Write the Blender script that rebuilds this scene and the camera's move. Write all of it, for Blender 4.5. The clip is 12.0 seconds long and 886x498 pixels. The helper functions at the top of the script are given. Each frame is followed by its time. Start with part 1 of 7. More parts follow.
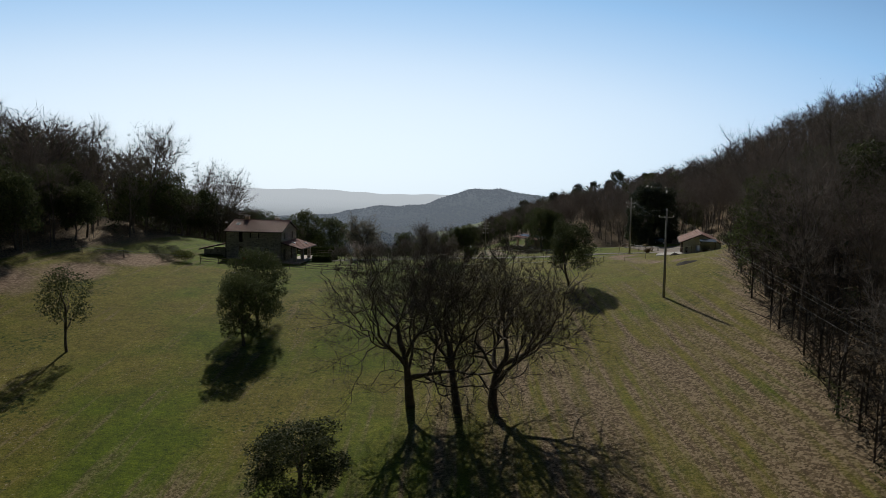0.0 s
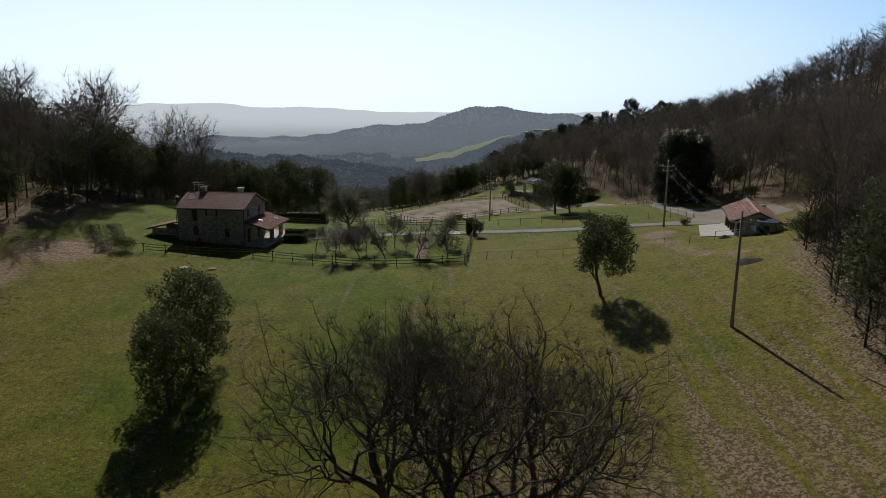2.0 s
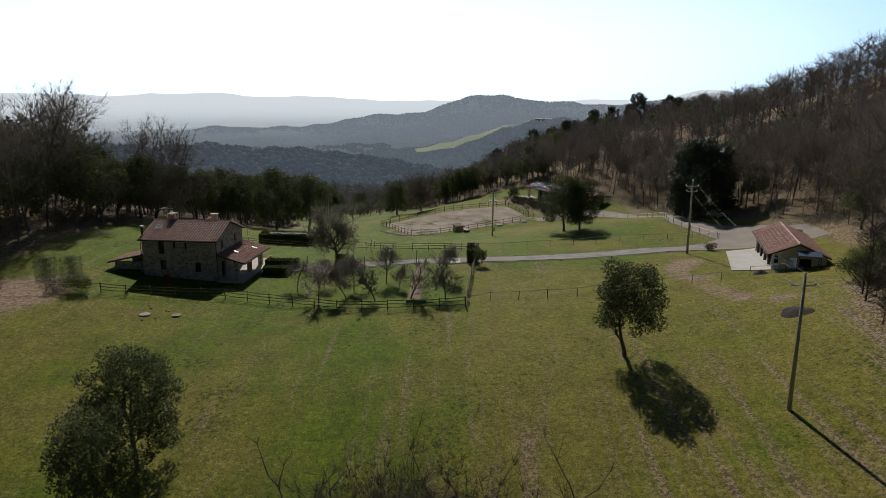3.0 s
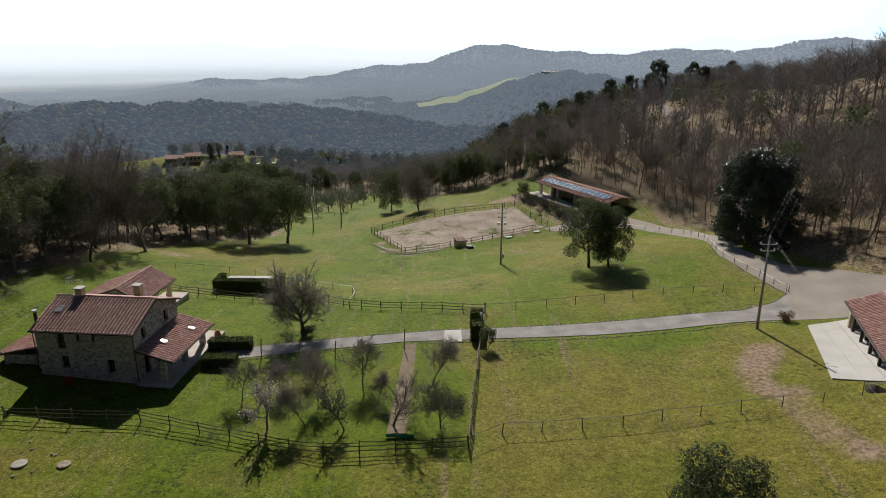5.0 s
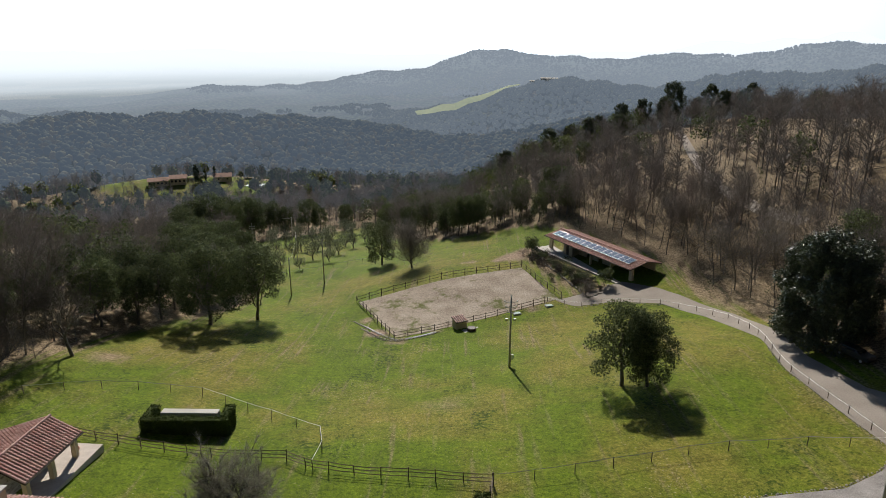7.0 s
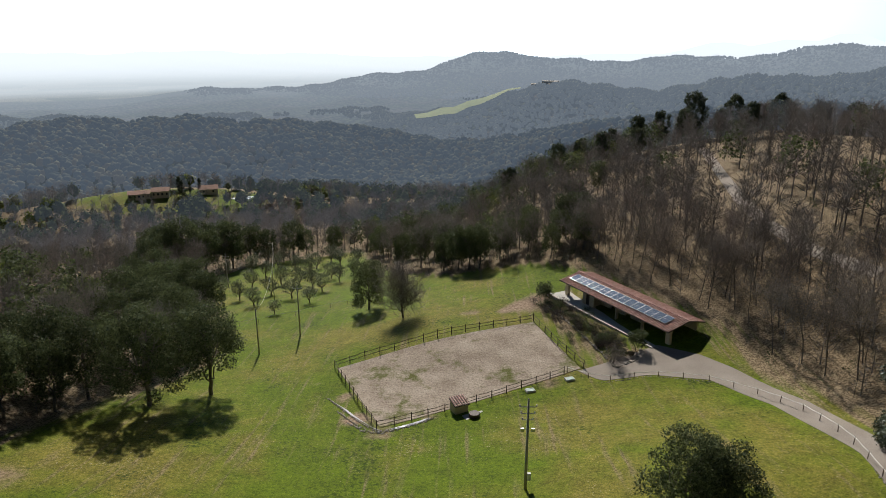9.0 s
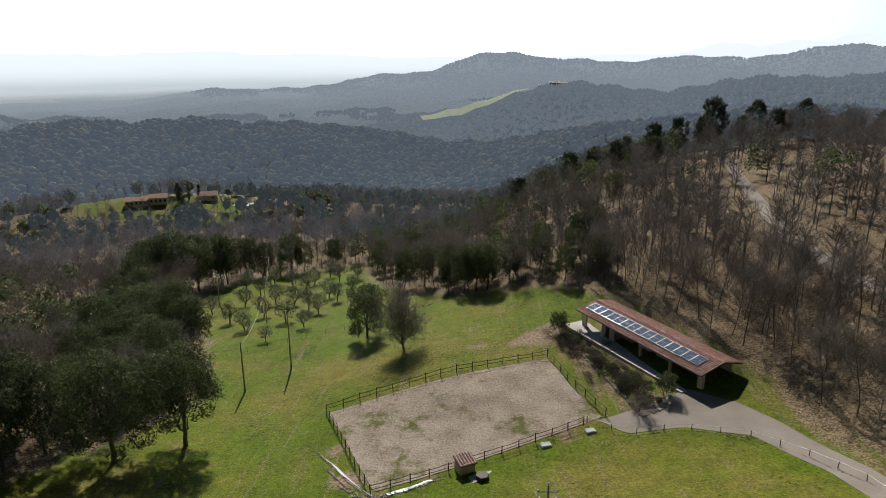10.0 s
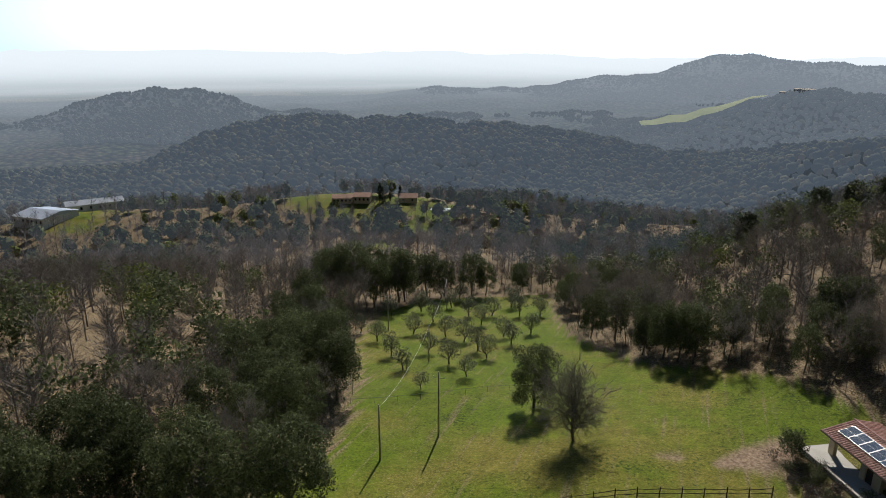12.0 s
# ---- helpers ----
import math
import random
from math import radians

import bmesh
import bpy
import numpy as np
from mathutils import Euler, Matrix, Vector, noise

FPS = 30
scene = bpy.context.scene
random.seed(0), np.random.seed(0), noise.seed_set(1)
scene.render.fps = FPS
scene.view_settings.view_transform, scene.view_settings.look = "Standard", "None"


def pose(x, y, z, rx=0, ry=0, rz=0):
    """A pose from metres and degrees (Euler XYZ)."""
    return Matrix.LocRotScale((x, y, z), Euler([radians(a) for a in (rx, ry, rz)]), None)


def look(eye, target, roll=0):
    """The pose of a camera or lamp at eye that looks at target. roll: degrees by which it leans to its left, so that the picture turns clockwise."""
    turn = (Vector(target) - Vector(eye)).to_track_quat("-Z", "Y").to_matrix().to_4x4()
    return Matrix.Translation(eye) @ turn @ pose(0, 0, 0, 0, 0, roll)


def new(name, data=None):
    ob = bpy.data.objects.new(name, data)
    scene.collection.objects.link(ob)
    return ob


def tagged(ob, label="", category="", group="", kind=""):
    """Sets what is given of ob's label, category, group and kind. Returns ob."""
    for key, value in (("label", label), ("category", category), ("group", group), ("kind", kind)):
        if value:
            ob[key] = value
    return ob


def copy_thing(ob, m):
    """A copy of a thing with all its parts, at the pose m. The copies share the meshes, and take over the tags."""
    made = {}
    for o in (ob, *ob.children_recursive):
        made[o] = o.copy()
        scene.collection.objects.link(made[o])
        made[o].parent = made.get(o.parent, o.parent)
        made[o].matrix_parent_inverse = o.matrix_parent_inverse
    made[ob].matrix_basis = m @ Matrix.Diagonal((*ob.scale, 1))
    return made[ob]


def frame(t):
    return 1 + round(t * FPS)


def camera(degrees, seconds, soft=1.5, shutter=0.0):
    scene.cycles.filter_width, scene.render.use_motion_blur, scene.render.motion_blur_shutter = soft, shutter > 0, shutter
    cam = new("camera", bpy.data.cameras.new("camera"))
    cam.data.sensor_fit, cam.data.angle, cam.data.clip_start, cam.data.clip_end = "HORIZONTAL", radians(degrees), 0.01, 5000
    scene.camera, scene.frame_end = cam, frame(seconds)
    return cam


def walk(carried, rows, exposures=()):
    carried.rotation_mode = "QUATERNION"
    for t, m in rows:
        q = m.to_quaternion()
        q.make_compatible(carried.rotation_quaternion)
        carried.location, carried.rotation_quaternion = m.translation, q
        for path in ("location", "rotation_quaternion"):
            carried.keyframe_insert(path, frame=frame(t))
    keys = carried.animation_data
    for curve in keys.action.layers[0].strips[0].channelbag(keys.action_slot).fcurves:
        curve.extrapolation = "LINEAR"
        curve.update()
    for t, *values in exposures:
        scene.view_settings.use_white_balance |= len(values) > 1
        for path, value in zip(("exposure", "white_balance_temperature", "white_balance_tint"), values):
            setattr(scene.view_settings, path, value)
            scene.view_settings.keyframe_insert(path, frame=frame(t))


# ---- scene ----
# The drone's path: seconds, x, y, z in metres, then yaw, pitch and roll in degrees.
cam = camera(67.4, 12.0, soft=0.7)
PATH = [
    (0, 3.76, 4.44, 12.42, 1.05, -5.02, 1.10),
    (0.5, 3.69, 9.51, 14.13, 1.05, -5.03, 1.18),
    (1, 3.68, 14.90, 15.87, 1.06, -5.02, 1.13),
    (1.5, 3.68, 20.50, 17.63, 1.05, -6.23, 0.92),
    (2, 3.66, 26.27, 19.45, 1.00, -12.07, 0.72),
    (2.5, 3.70, 32.20, 21.31, 1.02, -13.17, 0.57),
    (3, 3.89, 38.24, 23.10, 1.13, -13.07, 0.35),
    (3.2, 3.97, 40.69, 23.84, 1.20, -13.01, 0.23),
    (4.8, 4.16, 61.22, 30.44, 1.46, -17.31, 0.11),
    (5, 4.15, 63.71, 31.25, 1.42, -17.28, 0.08),
    (5.5, 4.12, 69.86, 33.35, 1.39, -17.22, 0.02),
    (6, 4.14, 75.95, 35.30, 1.39, -17.17, -0.06),
    (6.5, 4.17, 81.97, 36.88, 1.39, -17.10, -0.20),
    (7, 4.18, 87.93, 37.97, 1.39, -17.02, -0.17),
    (7.2, 4.18, 90.33, 38.32, 1.41, -16.99, -0.12),
    (8.8, 4.20, 109.93, 39.40, 1.40, -16.90, -0.12),
    (9, 4.21, 112.40, 39.56, 1.38, -16.89, -0.16),
    (9.5, 4.25, 118.54, 39.97, 1.53, -16.88, -0.20),
    (10, 4.24, 124.59, 40.47, 1.95, -16.85, -0.22),
    (10.5, 4.24, 130.59, 41.02, 4.53, -16.85, -0.27),
    (11, 4.29, 136.54, 41.57, 9.87, -16.85, -0.21),
    (11.5, 4.36, 142.40, 42.01, 16.16, -16.84, 0.02),
    (12, 4.45, 148.30, 42.24, 20.12, -16.85, 0.11),
]
walk(cam, [(t, pose(x, y, z, 0, 0, yaw) @ pose(0, 0, 0, 90 + pitch, 0, 0) @ pose(0, 0, 0, 0, 0, roll)) for t, x, y, z, yaw, pitch, roll in PATH],
     exposures=[(0.0, -0.95), (1.0, -0.9), (2.0, -0.80), (2.5, -0.53), (3.0, -0.51), (5.0, 0.03), (6.0, 0.1), (9.0, 0.02), (12.0, -0.11)])

# ---- light ----
SUN_AZ, SUN_EL = radians(-9.4), radians(38.0)      # bearing from +y towards +x, height
world = bpy.data.worlds.new("sky")
scene.world = world
world.use_nodes = True
wn = world.node_tree.nodes
sky = wn.new("ShaderNodeTexSky")
sky.sky_type, sky.sun_disc = "NISHITA", False
sky.sun_elevation, sky.sun_rotation = SUN_EL, SUN_AZ
sky.air_density, sky.dust_density, sky.ozone_density, sky.altitude = 1.0, 0.7, 2.5, 300
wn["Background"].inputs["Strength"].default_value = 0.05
pale, tint = wn.new("ShaderNodeHueSaturation"), wn.new("ShaderNodeMixRGB")      # a milky spring sky, its value cut to keep shadows deep
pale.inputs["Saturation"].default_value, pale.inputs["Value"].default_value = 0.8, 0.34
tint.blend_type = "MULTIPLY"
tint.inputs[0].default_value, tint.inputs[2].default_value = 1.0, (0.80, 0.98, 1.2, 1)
# wide bright glow added to the sky for hazy air on the sun's side
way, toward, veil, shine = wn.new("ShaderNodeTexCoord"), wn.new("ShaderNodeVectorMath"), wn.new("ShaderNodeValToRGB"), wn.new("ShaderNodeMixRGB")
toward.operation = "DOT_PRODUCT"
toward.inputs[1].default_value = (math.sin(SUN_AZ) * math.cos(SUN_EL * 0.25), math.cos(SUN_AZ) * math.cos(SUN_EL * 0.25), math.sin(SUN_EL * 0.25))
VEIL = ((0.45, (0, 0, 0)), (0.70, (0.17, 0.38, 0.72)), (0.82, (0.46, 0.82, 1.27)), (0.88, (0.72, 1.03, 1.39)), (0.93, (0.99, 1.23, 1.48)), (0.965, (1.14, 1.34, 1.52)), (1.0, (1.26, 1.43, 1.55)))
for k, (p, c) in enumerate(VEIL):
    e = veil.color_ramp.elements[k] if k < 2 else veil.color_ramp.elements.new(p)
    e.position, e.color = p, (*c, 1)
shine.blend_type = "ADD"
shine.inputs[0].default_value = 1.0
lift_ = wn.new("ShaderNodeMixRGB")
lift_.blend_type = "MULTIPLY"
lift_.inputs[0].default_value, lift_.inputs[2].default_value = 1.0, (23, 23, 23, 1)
wl = world.node_tree.links
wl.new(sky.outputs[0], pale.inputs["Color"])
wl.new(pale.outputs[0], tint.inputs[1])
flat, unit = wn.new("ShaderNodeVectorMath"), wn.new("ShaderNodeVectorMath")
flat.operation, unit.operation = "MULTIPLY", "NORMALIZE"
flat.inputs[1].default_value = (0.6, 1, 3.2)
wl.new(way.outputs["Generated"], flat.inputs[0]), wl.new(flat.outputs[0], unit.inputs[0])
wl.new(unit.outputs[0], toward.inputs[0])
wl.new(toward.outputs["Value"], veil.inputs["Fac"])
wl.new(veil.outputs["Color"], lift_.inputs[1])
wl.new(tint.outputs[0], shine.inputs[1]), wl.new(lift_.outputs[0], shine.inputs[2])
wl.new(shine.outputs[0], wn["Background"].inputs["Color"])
sun = new("sun", bpy.data.lights.new("sun", "SUN"))
sun.data.energy, sun.data.angle, sun.data.color = 5.0, radians(0.53), (1.0, 0.94, 0.85)
SUN_DIR = Vector((math.sin(SUN_AZ) * math.cos(SUN_EL), math.cos(SUN_AZ) * math.cos(SUN_EL), math.sin(SUN_EL)))
sun.matrix_world = look(SUN_DIR * 300, (0, 0, 0))


# ---- the lie of the land ----
NET_X = np.array([-110, -60, -30, 0, 30, 60, 110.0])
NET_Y = np.array([0, 40, 70, 95, 120, 145, 170, 195, 220, 250, 290, 340.0])
NET_Z = np.array([      # heights of the field and the slopes beside it, row by row along y
    [0.0, -11.8, -15.6, -16.2, -9.1, 8.1, 23.6],
    [10.4, -6.3, -9.7, -8.8, -3.6, 12.6, 36.6],
    [14.7, -4.0, -5.6, -5.8, -1.1, 12.9, 36.5],
    [17.0, 1.0, -2.5, -1.5, 0.8, 12.3, 38.3],
    [17.2, 2.7, -0.8, -0.7, 1.1, 5.9, 30.8],
    [14.7, 2.8, -1.7, -1.4, -0.2, 3.5, 33.0],
    [6.6, -1.0, -5.3, -6.2, -1.7, 2.3, 32.0],
    [1.7, -6.4, -9.6, -9.0, -6.5, -0.6, 31.0],
    [-4.2, -11.2, -13.6, -8.0, -5.9, 1.5, 28.0],
    [-11.7, -17.3, -16.6, -12.0, -4.0, 4.5, 22.0],
    [-23.1, -24.9, -22.5, -17.2, -5.0, 3.5, 17.0],
    [-36.1, -32.4, -29.7, -24.0, -7.0, 3.5, 13.0],
])


def glide(g, q):
    """Weights of a smooth curve through knots g at the places q."""
    q = np.clip(np.asarray(q, float), g[0], g[-1] - 1e-6)
    i = np.searchsorted(g, q, side="right") - 1
    h = g[i + 1] - g[i]
    t = (q - g[i]) / h
    w, k, n = np.zeros((len(q), len(g))), np.arange(len(q)), len(g)
    w[k, i] += 2 * t**3 - 3 * t**2 + 1
    w[k, i + 1] += 3 * t**2 - 2 * t**3
    for j, c in ((i, t**3 - 2 * t**2 + t), (i + 1, t**3 - t**2)):
        a, b = np.maximum(j - 1, 0), np.minimum(j + 1, n - 1)
        np.add.at(w, (k, b), c * h / (g[b] - g[a]))
        np.add.at(w, (k, a), -c * h / (g[b] - g[a]))
    return w


def smooth(a, b, v):
    t = np.clip((v - a) / (b - a), 0, 1)
    return t * t * (3 - 2 * t)


BASE_D = np.array([0, 250, 320, 375, 420, 570, 720, 1200, 2000, 2900, 3600, 4900.0])
BASE_Z = np.array([-10, -34, -47, -51, -51, -90, -118, -138, -150, -150, -144, -105.0])
# far ridges: distance, half-width, then (bearing in degrees right of +y, height) along the crest
RIDGES = [(780, 150, [(-6, -125), (0, -105), (4, -84), (9.8, -54), (16, -40), (21.5, -26), (27.4, -23), (33.5, -21), (60, 0)]),
          (1000, 210, [(-70, -140), (-44, -125), (-40.5, -103), (-37, -82), (-33, -64), (-30, -50), (-27.6, -48), (-25.8, -54), (-20.6, -58), (-17.7, -68), (-14, -64), (-8, -84), (0, -100), (20, -100)]),
          (1400, 250, [(-70, -140), (-12, -130), (-8, -118), (-4.1, -98), (0.6, -76), (5.5, -47), (8, -33), (9.8, -30), (12.1, -32), (15.7, -40), (20, -30), (26, -14), (32, 0), (50, 20)]),
          (1700, 330, [(-70, -140), (-50, -120), (-46, -70), (-42, -46), (-38, -60), (-33, -112), (-26, -120), (40, -110)]),
          (2700, 430, [(-70, -150), (-26, -145), (-21.9, -113), (-20.1, -106), (-16.9, -114), (-13.4, -112), (-11.3, -94), (-7.9, -73), (-4.1, -55), (-2.3, -39), (0.1, -8), (1.9, 12), (4.2, 26), (5.9, 17), (7.2, -6), (9.7, -10), (12.4, -12), (14.2, -13), (15.5, -4), (17.2, 8), (19.7, 5), (22.1, -3), (24.1, 0), (25.5, 20), (27.3, 44), (29.1, 46), (30.8, 36), (36, 30), (50, 60)]),
          (4600, 260, [(-70, 36), (-52, 30), (-46.5, 34), (-43, 16), (-39.6, 38), (-36, 18), (-33, 24), (-28, 10), (-22, 34), (-15, 12), (-5, -4), (8, -4), (14, 0), (16.7, 20), (18.4, 44), (20.8, 80), (22.4, 66), (24, 74), (25.5, 80), (27.3, 112), (29, 120), (30.4, 98), (32, 85), (50, 110)])]


def land(x, y):
    """Height of the ground at arrays of places."""
    x, y = np.atleast_1d(np.asarray(x, float)), np.atleast_1d(np.asarray(y, float))
    near = np.einsum("ni,nj,ji->n", glide(NET_X, x), glide(NET_Y, y), NET_Z)
    d, az = np.hypot(x, y - 100), np.degrees(np.arctan2(x, y - 100))
    far = np.interp(d, BASE_D, BASE_Z)
    lift = np.zeros_like(far)
    for r, wr, crest in RIDGES:
        c = np.array(crest, float)
        bend = az + 0.3 * np.sin(d / 130.0)
        z = sum(np.interp(bend + k, c[:, 0], c[:, 1]) for k in (-0.5, 0, 0.5)) / 3 + 2.5 * np.sin(az * 2.3 + r) * smooth(700, 1200, d)
        lift = np.maximum(lift, (z - np.interp(r, BASE_D, BASE_Z)) * np.exp(-(np.abs(d - r) / wr) ** 1.6))
    far = far + lift
    far = far + 9 * np.sin(x / 61 + np.sin(y / 83)) * np.sin(y / 74 + 1.3) * smooth(300, 700, d) * (1 - smooth(2600, 3000, d))
    # the wooded hill on the right goes on beyond the field, and so does the one on the left
    far = far + 52 * smooth(60, 260, x) * (1 - smooth(330, 700, y)) + 38 * smooth(-70, -190, x) * (1 - smooth(110, 260, y)) 
    far = far + 13 * np.exp(-((x + 165) / 95) ** 2 - ((y - 492) / 55) ** 2) + 10 * np.exp(-((x + 292) / 70) ** 2 - ((y - 398) / 50) ** 2)      # the knolls of the villa and the sheds
    off = np.hypot(np.maximum(np.abs(x) - 105, 0), np.maximum(np.maximum(y - 335, 5 - y), 0))
    w = smooth(0, 130, off)
    return near * (1 - w) + far * w


def land1(x, y):
    return float(land([x], [y])[0])


# ---- materials ----
def material(name):
    m = bpy.data.materials.new(name)
    m.use_nodes = True
    return m, m.node_tree.nodes, m.node_tree.links


def ramp(nodes, stops):
    r = nodes.new("ShaderNodeValToRGB")
    for k, (p, c) in enumerate(stops):
        e = r.color_ramp.elements[k] if k < 2 else r.color_ramp.elements.new(p)
        e.position, e.color = p, (*c, 1)
    return r


def surface(name, dark, light, scale=4.0, fine=40.0, rough=0.85, bump=0.3, bump_scale=None, metal=0.0, random_tint=0.0, spec=0.3, distance=0.05):
    """A two-scale mottled surface in world-sized units."""
    m, n, l = material(name)
    b = n["Principled BSDF"]
    tc = n.new("ShaderNodeTexCoord")
    big, small = n.new("ShaderNodeTexNoise"), n.new("ShaderNodeTexNoise")
    big.inputs["Scale"].default_value, small.inputs["Scale"].default_value = scale, fine
    for t in (big, small):
        t.inputs["Detail"].default_value = 5
        l.new(tc.outputs["Object"], t.inputs["Vector"])
    mix = n.new("ShaderNodeMath")
    mix.operation = "MULTIPLY_ADD"
    mix.inputs[1].default_value, mix.inputs[2].default_value = 0.5, 0.0
    l.new(big.outputs["Fac"], mix.inputs[0])
    add = n.new("ShaderNodeMath")
    add.operation = "MULTIPLY_ADD"
    add.inputs[1].default_value = 0.5
    l.new(small.outputs["Fac"], add.inputs[0])
    l.new(mix.outputs[0], add.inputs[2])
    r = ramp(n, [(0.33, dark), (0.67, light)])
    l.new(add.outputs[0], r.inputs["Fac"])
    colour = r.outputs["Color"]
    if random_tint:
        info, hsv, mp = n.new("ShaderNodeObjectInfo"), n.new("ShaderNodeHueSaturation"), n.new("ShaderNodeMapRange")
        mp.inputs["To Min"].default_value, mp.inputs["To Max"].default_value = 1 - random_tint, 1 + random_tint
        l.new(info.outputs["Random"], mp.inputs["Value"])
        l.new(mp.outputs[0], hsv.inputs["Value"])
        l.new(colour, hsv.inputs["Color"])
        colour = hsv.outputs["Color"]
    l.new(colour, b.inputs["Base Color"])
    b.inputs["Roughness"].default_value, b.inputs["Metallic"].default_value = rough, metal
    b.inputs["Specular IOR Level"].default_value = spec
    if bump:
        bm_ = n.new("ShaderNodeBump")
        bm_.inputs["Strength"].default_value, bm_.inputs["Distance"].default_value = bump, distance
        l.new(small.outputs["Fac"], bm_.inputs["Height"])
        l.new(bm_.outputs[0], b.inputs["Normal"])
    return m


def leaf_material(name, dark, light, rough=0.5, translucent=0.25, spec=0.35):
    """Foliage: every leaf or clump its own tint, every plant its own shade."""
    m, n, l = material(name)
    b = n["Principled BSDF"]
    geo, info = n.new("ShaderNodeNewGeometry"), n.new("ShaderNodeObjectInfo")
    r = ramp(n, [(0.0, dark), (1.0, light)])
    l.new(geo.outputs["Random Per Island"], r.inputs["Fac"])
    hsv, mp = n.new("ShaderNodeHueSaturation"), n.new("ShaderNodeMapRange")
    mp.inputs["To Min"].default_value, mp.inputs["To Max"].default_value = 0.75, 1.25
    l.new(info.outputs["Random"], mp.inputs["Value"])
    l.new(mp.outputs[0], hsv.inputs["Value"])
    l.new(r.outputs["Color"], hsv.inputs["Color"])
    l.new(hsv.outputs["Color"], b.inputs["Base Color"])
    b.inputs["Roughness"].default_value, b.inputs["Specular IOR Level"].default_value = rough, spec
    if translucent:
        tr, mx = n.new("ShaderNodeBsdfTranslucent"), n.new("ShaderNodeMixShader")
        l.new(hsv.outputs["Color"], tr.inputs["Color"])
        mx.inputs[0].default_value = translucent
        l.new(b.outputs[0], mx.inputs[1])
        l.new(tr.outputs[0], mx.inputs[2])
        l.new(mx.outputs[0], n["Material Output"].inputs["Surface"])
    return m


def ground_material():
    """Meadow, trodden patches and leaf litter, told apart by the attributes litter, worn and far of the sheet."""
    m, n, l = material("meadow_and_litter")
    b = n["Principled BSDF"]
    tc = n.new("ShaderNodeTexCoord")

    def noise_at(scale, detail=6, rough=0.6, stretch=None):
        t = n.new("ShaderNodeTexNoise")
        t.inputs["Scale"].default_value, t.inputs["Detail"].default_value, t.inputs["Roughness"].default_value = scale, detail, rough
        if stretch:
            mp = n.new("ShaderNodeMapping")
            mp.inputs["Scale"].default_value, mp.inputs["Rotation"].default_value = stretch[0], stretch[1]
            l.new(tc.outputs["Object"], mp.inputs["Vector"])
            l.new(mp.outputs[0], t.inputs["Vector"])
        else:
            l.new(tc.outputs["Object"], t.inputs["Vector"])
        return t.outputs["Fac"]

    def attr(name):
        a = n.new("ShaderNodeAttribute")
        a.attribute_name = name
        return a.outputs["Fac"]

    def mixed(fac, a, c):
        mx = n.new("ShaderNodeMix")
        mx.data_type = "RGBA"
        l.new(fac, mx.inputs["Factor"])
        for s, k in ((a, "A"), (c, "B")):
            sock = [i for i in mx.inputs if i.name == k and i.type == "RGBA"][0]
            if isinstance(s, tuple):
                sock.default_value = (*s, 1)
            else:
                l.new(s, sock)
        return [o for o in mx.outputs if o.type == "RGBA"][0]

    def sharpen(value, lo, hi):
        mp = n.new("ShaderNodeMapRange")
        mp.interpolation_type = "SMOOTHSTEP"
        mp.inputs["From Min"].default_value, mp.inputs["From Max"].default_value = lo, hi
        l.new(value, mp.inputs["Value"])
        return mp.outputs[0]

    def plus(a, c, k=1.0):
        ad = n.new("ShaderNodeMath")
        ad.operation = "MULTIPLY_ADD"
        l.new(c, ad.inputs[0])
        ad.inputs[1].default_value = k
        l.new(a, ad.inputs[2])
        return ad.outputs[0]

    wide, mid, fine, tiny = noise_at(0.03, 5, 0.7), noise_at(0.10, 6, 0.62), noise_at(2.3, 6, 0.75), noise_at(7.0, 4, 0.75)
    rows = noise_at(1.0, 2, 0.5, ((1.1, 0.04, 0.5), (0, 0, radians(4))))
    grain = plus(fine, tiny, 1.0)
    lush = ramp(n, [(0.0, (0.044, 0.072, 0.002)), (0.5, (0.090, 0.134, 0.003)), (1.0, (0.152, 0.198, 0.008))])
    dry = ramp(n, [(0.0, (0.075, 0.080, 0.012)), (0.5, (0.156, 0.142, 0.018)), (1.0, (0.25, 0.213, 0.050))])
    for r in (lush, dry):
        sc = n.new("ShaderNodeMath")
        sc.operation = "MULTIPLY"
        sc.inputs[1].default_value = 0.5
        l.new(grain, sc.inputs[0])
        l.new(sc.outputs[0], r.inputs["Fac"])
        for e, p in zip(r.color_ramp.elements, (0.40, 0.50, 0.61)):
            e.position = p
    grass = mixed(sharpen(plus(plus(wide, mid, 0.7), attr("dry")), 1.02, 1.34), lush.outputs["Color"], dry.outputs["Color"])
    fleck = sharpen(plus(plus(noise_at(4.5, 2, 0.5), tiny, 0.35), mid, 0.45), 1.09, 1.16)
    grass = mixed(fleck, grass, (0.30, 0.26, 0.15))
    grass = mixed(sharpen(plus(noise_at(2.2, 4, 0.6), noise_at(0.09, 4, 0.6), 0.9), 1.06, 1.22), grass, (0.034, 0.058, 0.003))
    cell = n.new("ShaderNodeTexVoronoi")        # single leaves and tufts
    cell.inputs["Scale"].default_value = 5.5
    l.new(tc.outputs["Object"], cell.inputs["Vector"])
    parted = n.new("ShaderNodeSeparateColor")
    l.new(cell.outputs["Color"], parted.inputs[0])
    speck = parted.outputs[0]
    tuft = n.new("ShaderNodeHueSaturation")
    span = n.new("ShaderNodeMapRange")
    span.inputs["To Min"].default_value, span.inputs["To Max"].default_value = 0.62, 1.42
    span.inputs["From Min"].default_value, span.inputs["From Max"].default_value = 0.55, 1.25
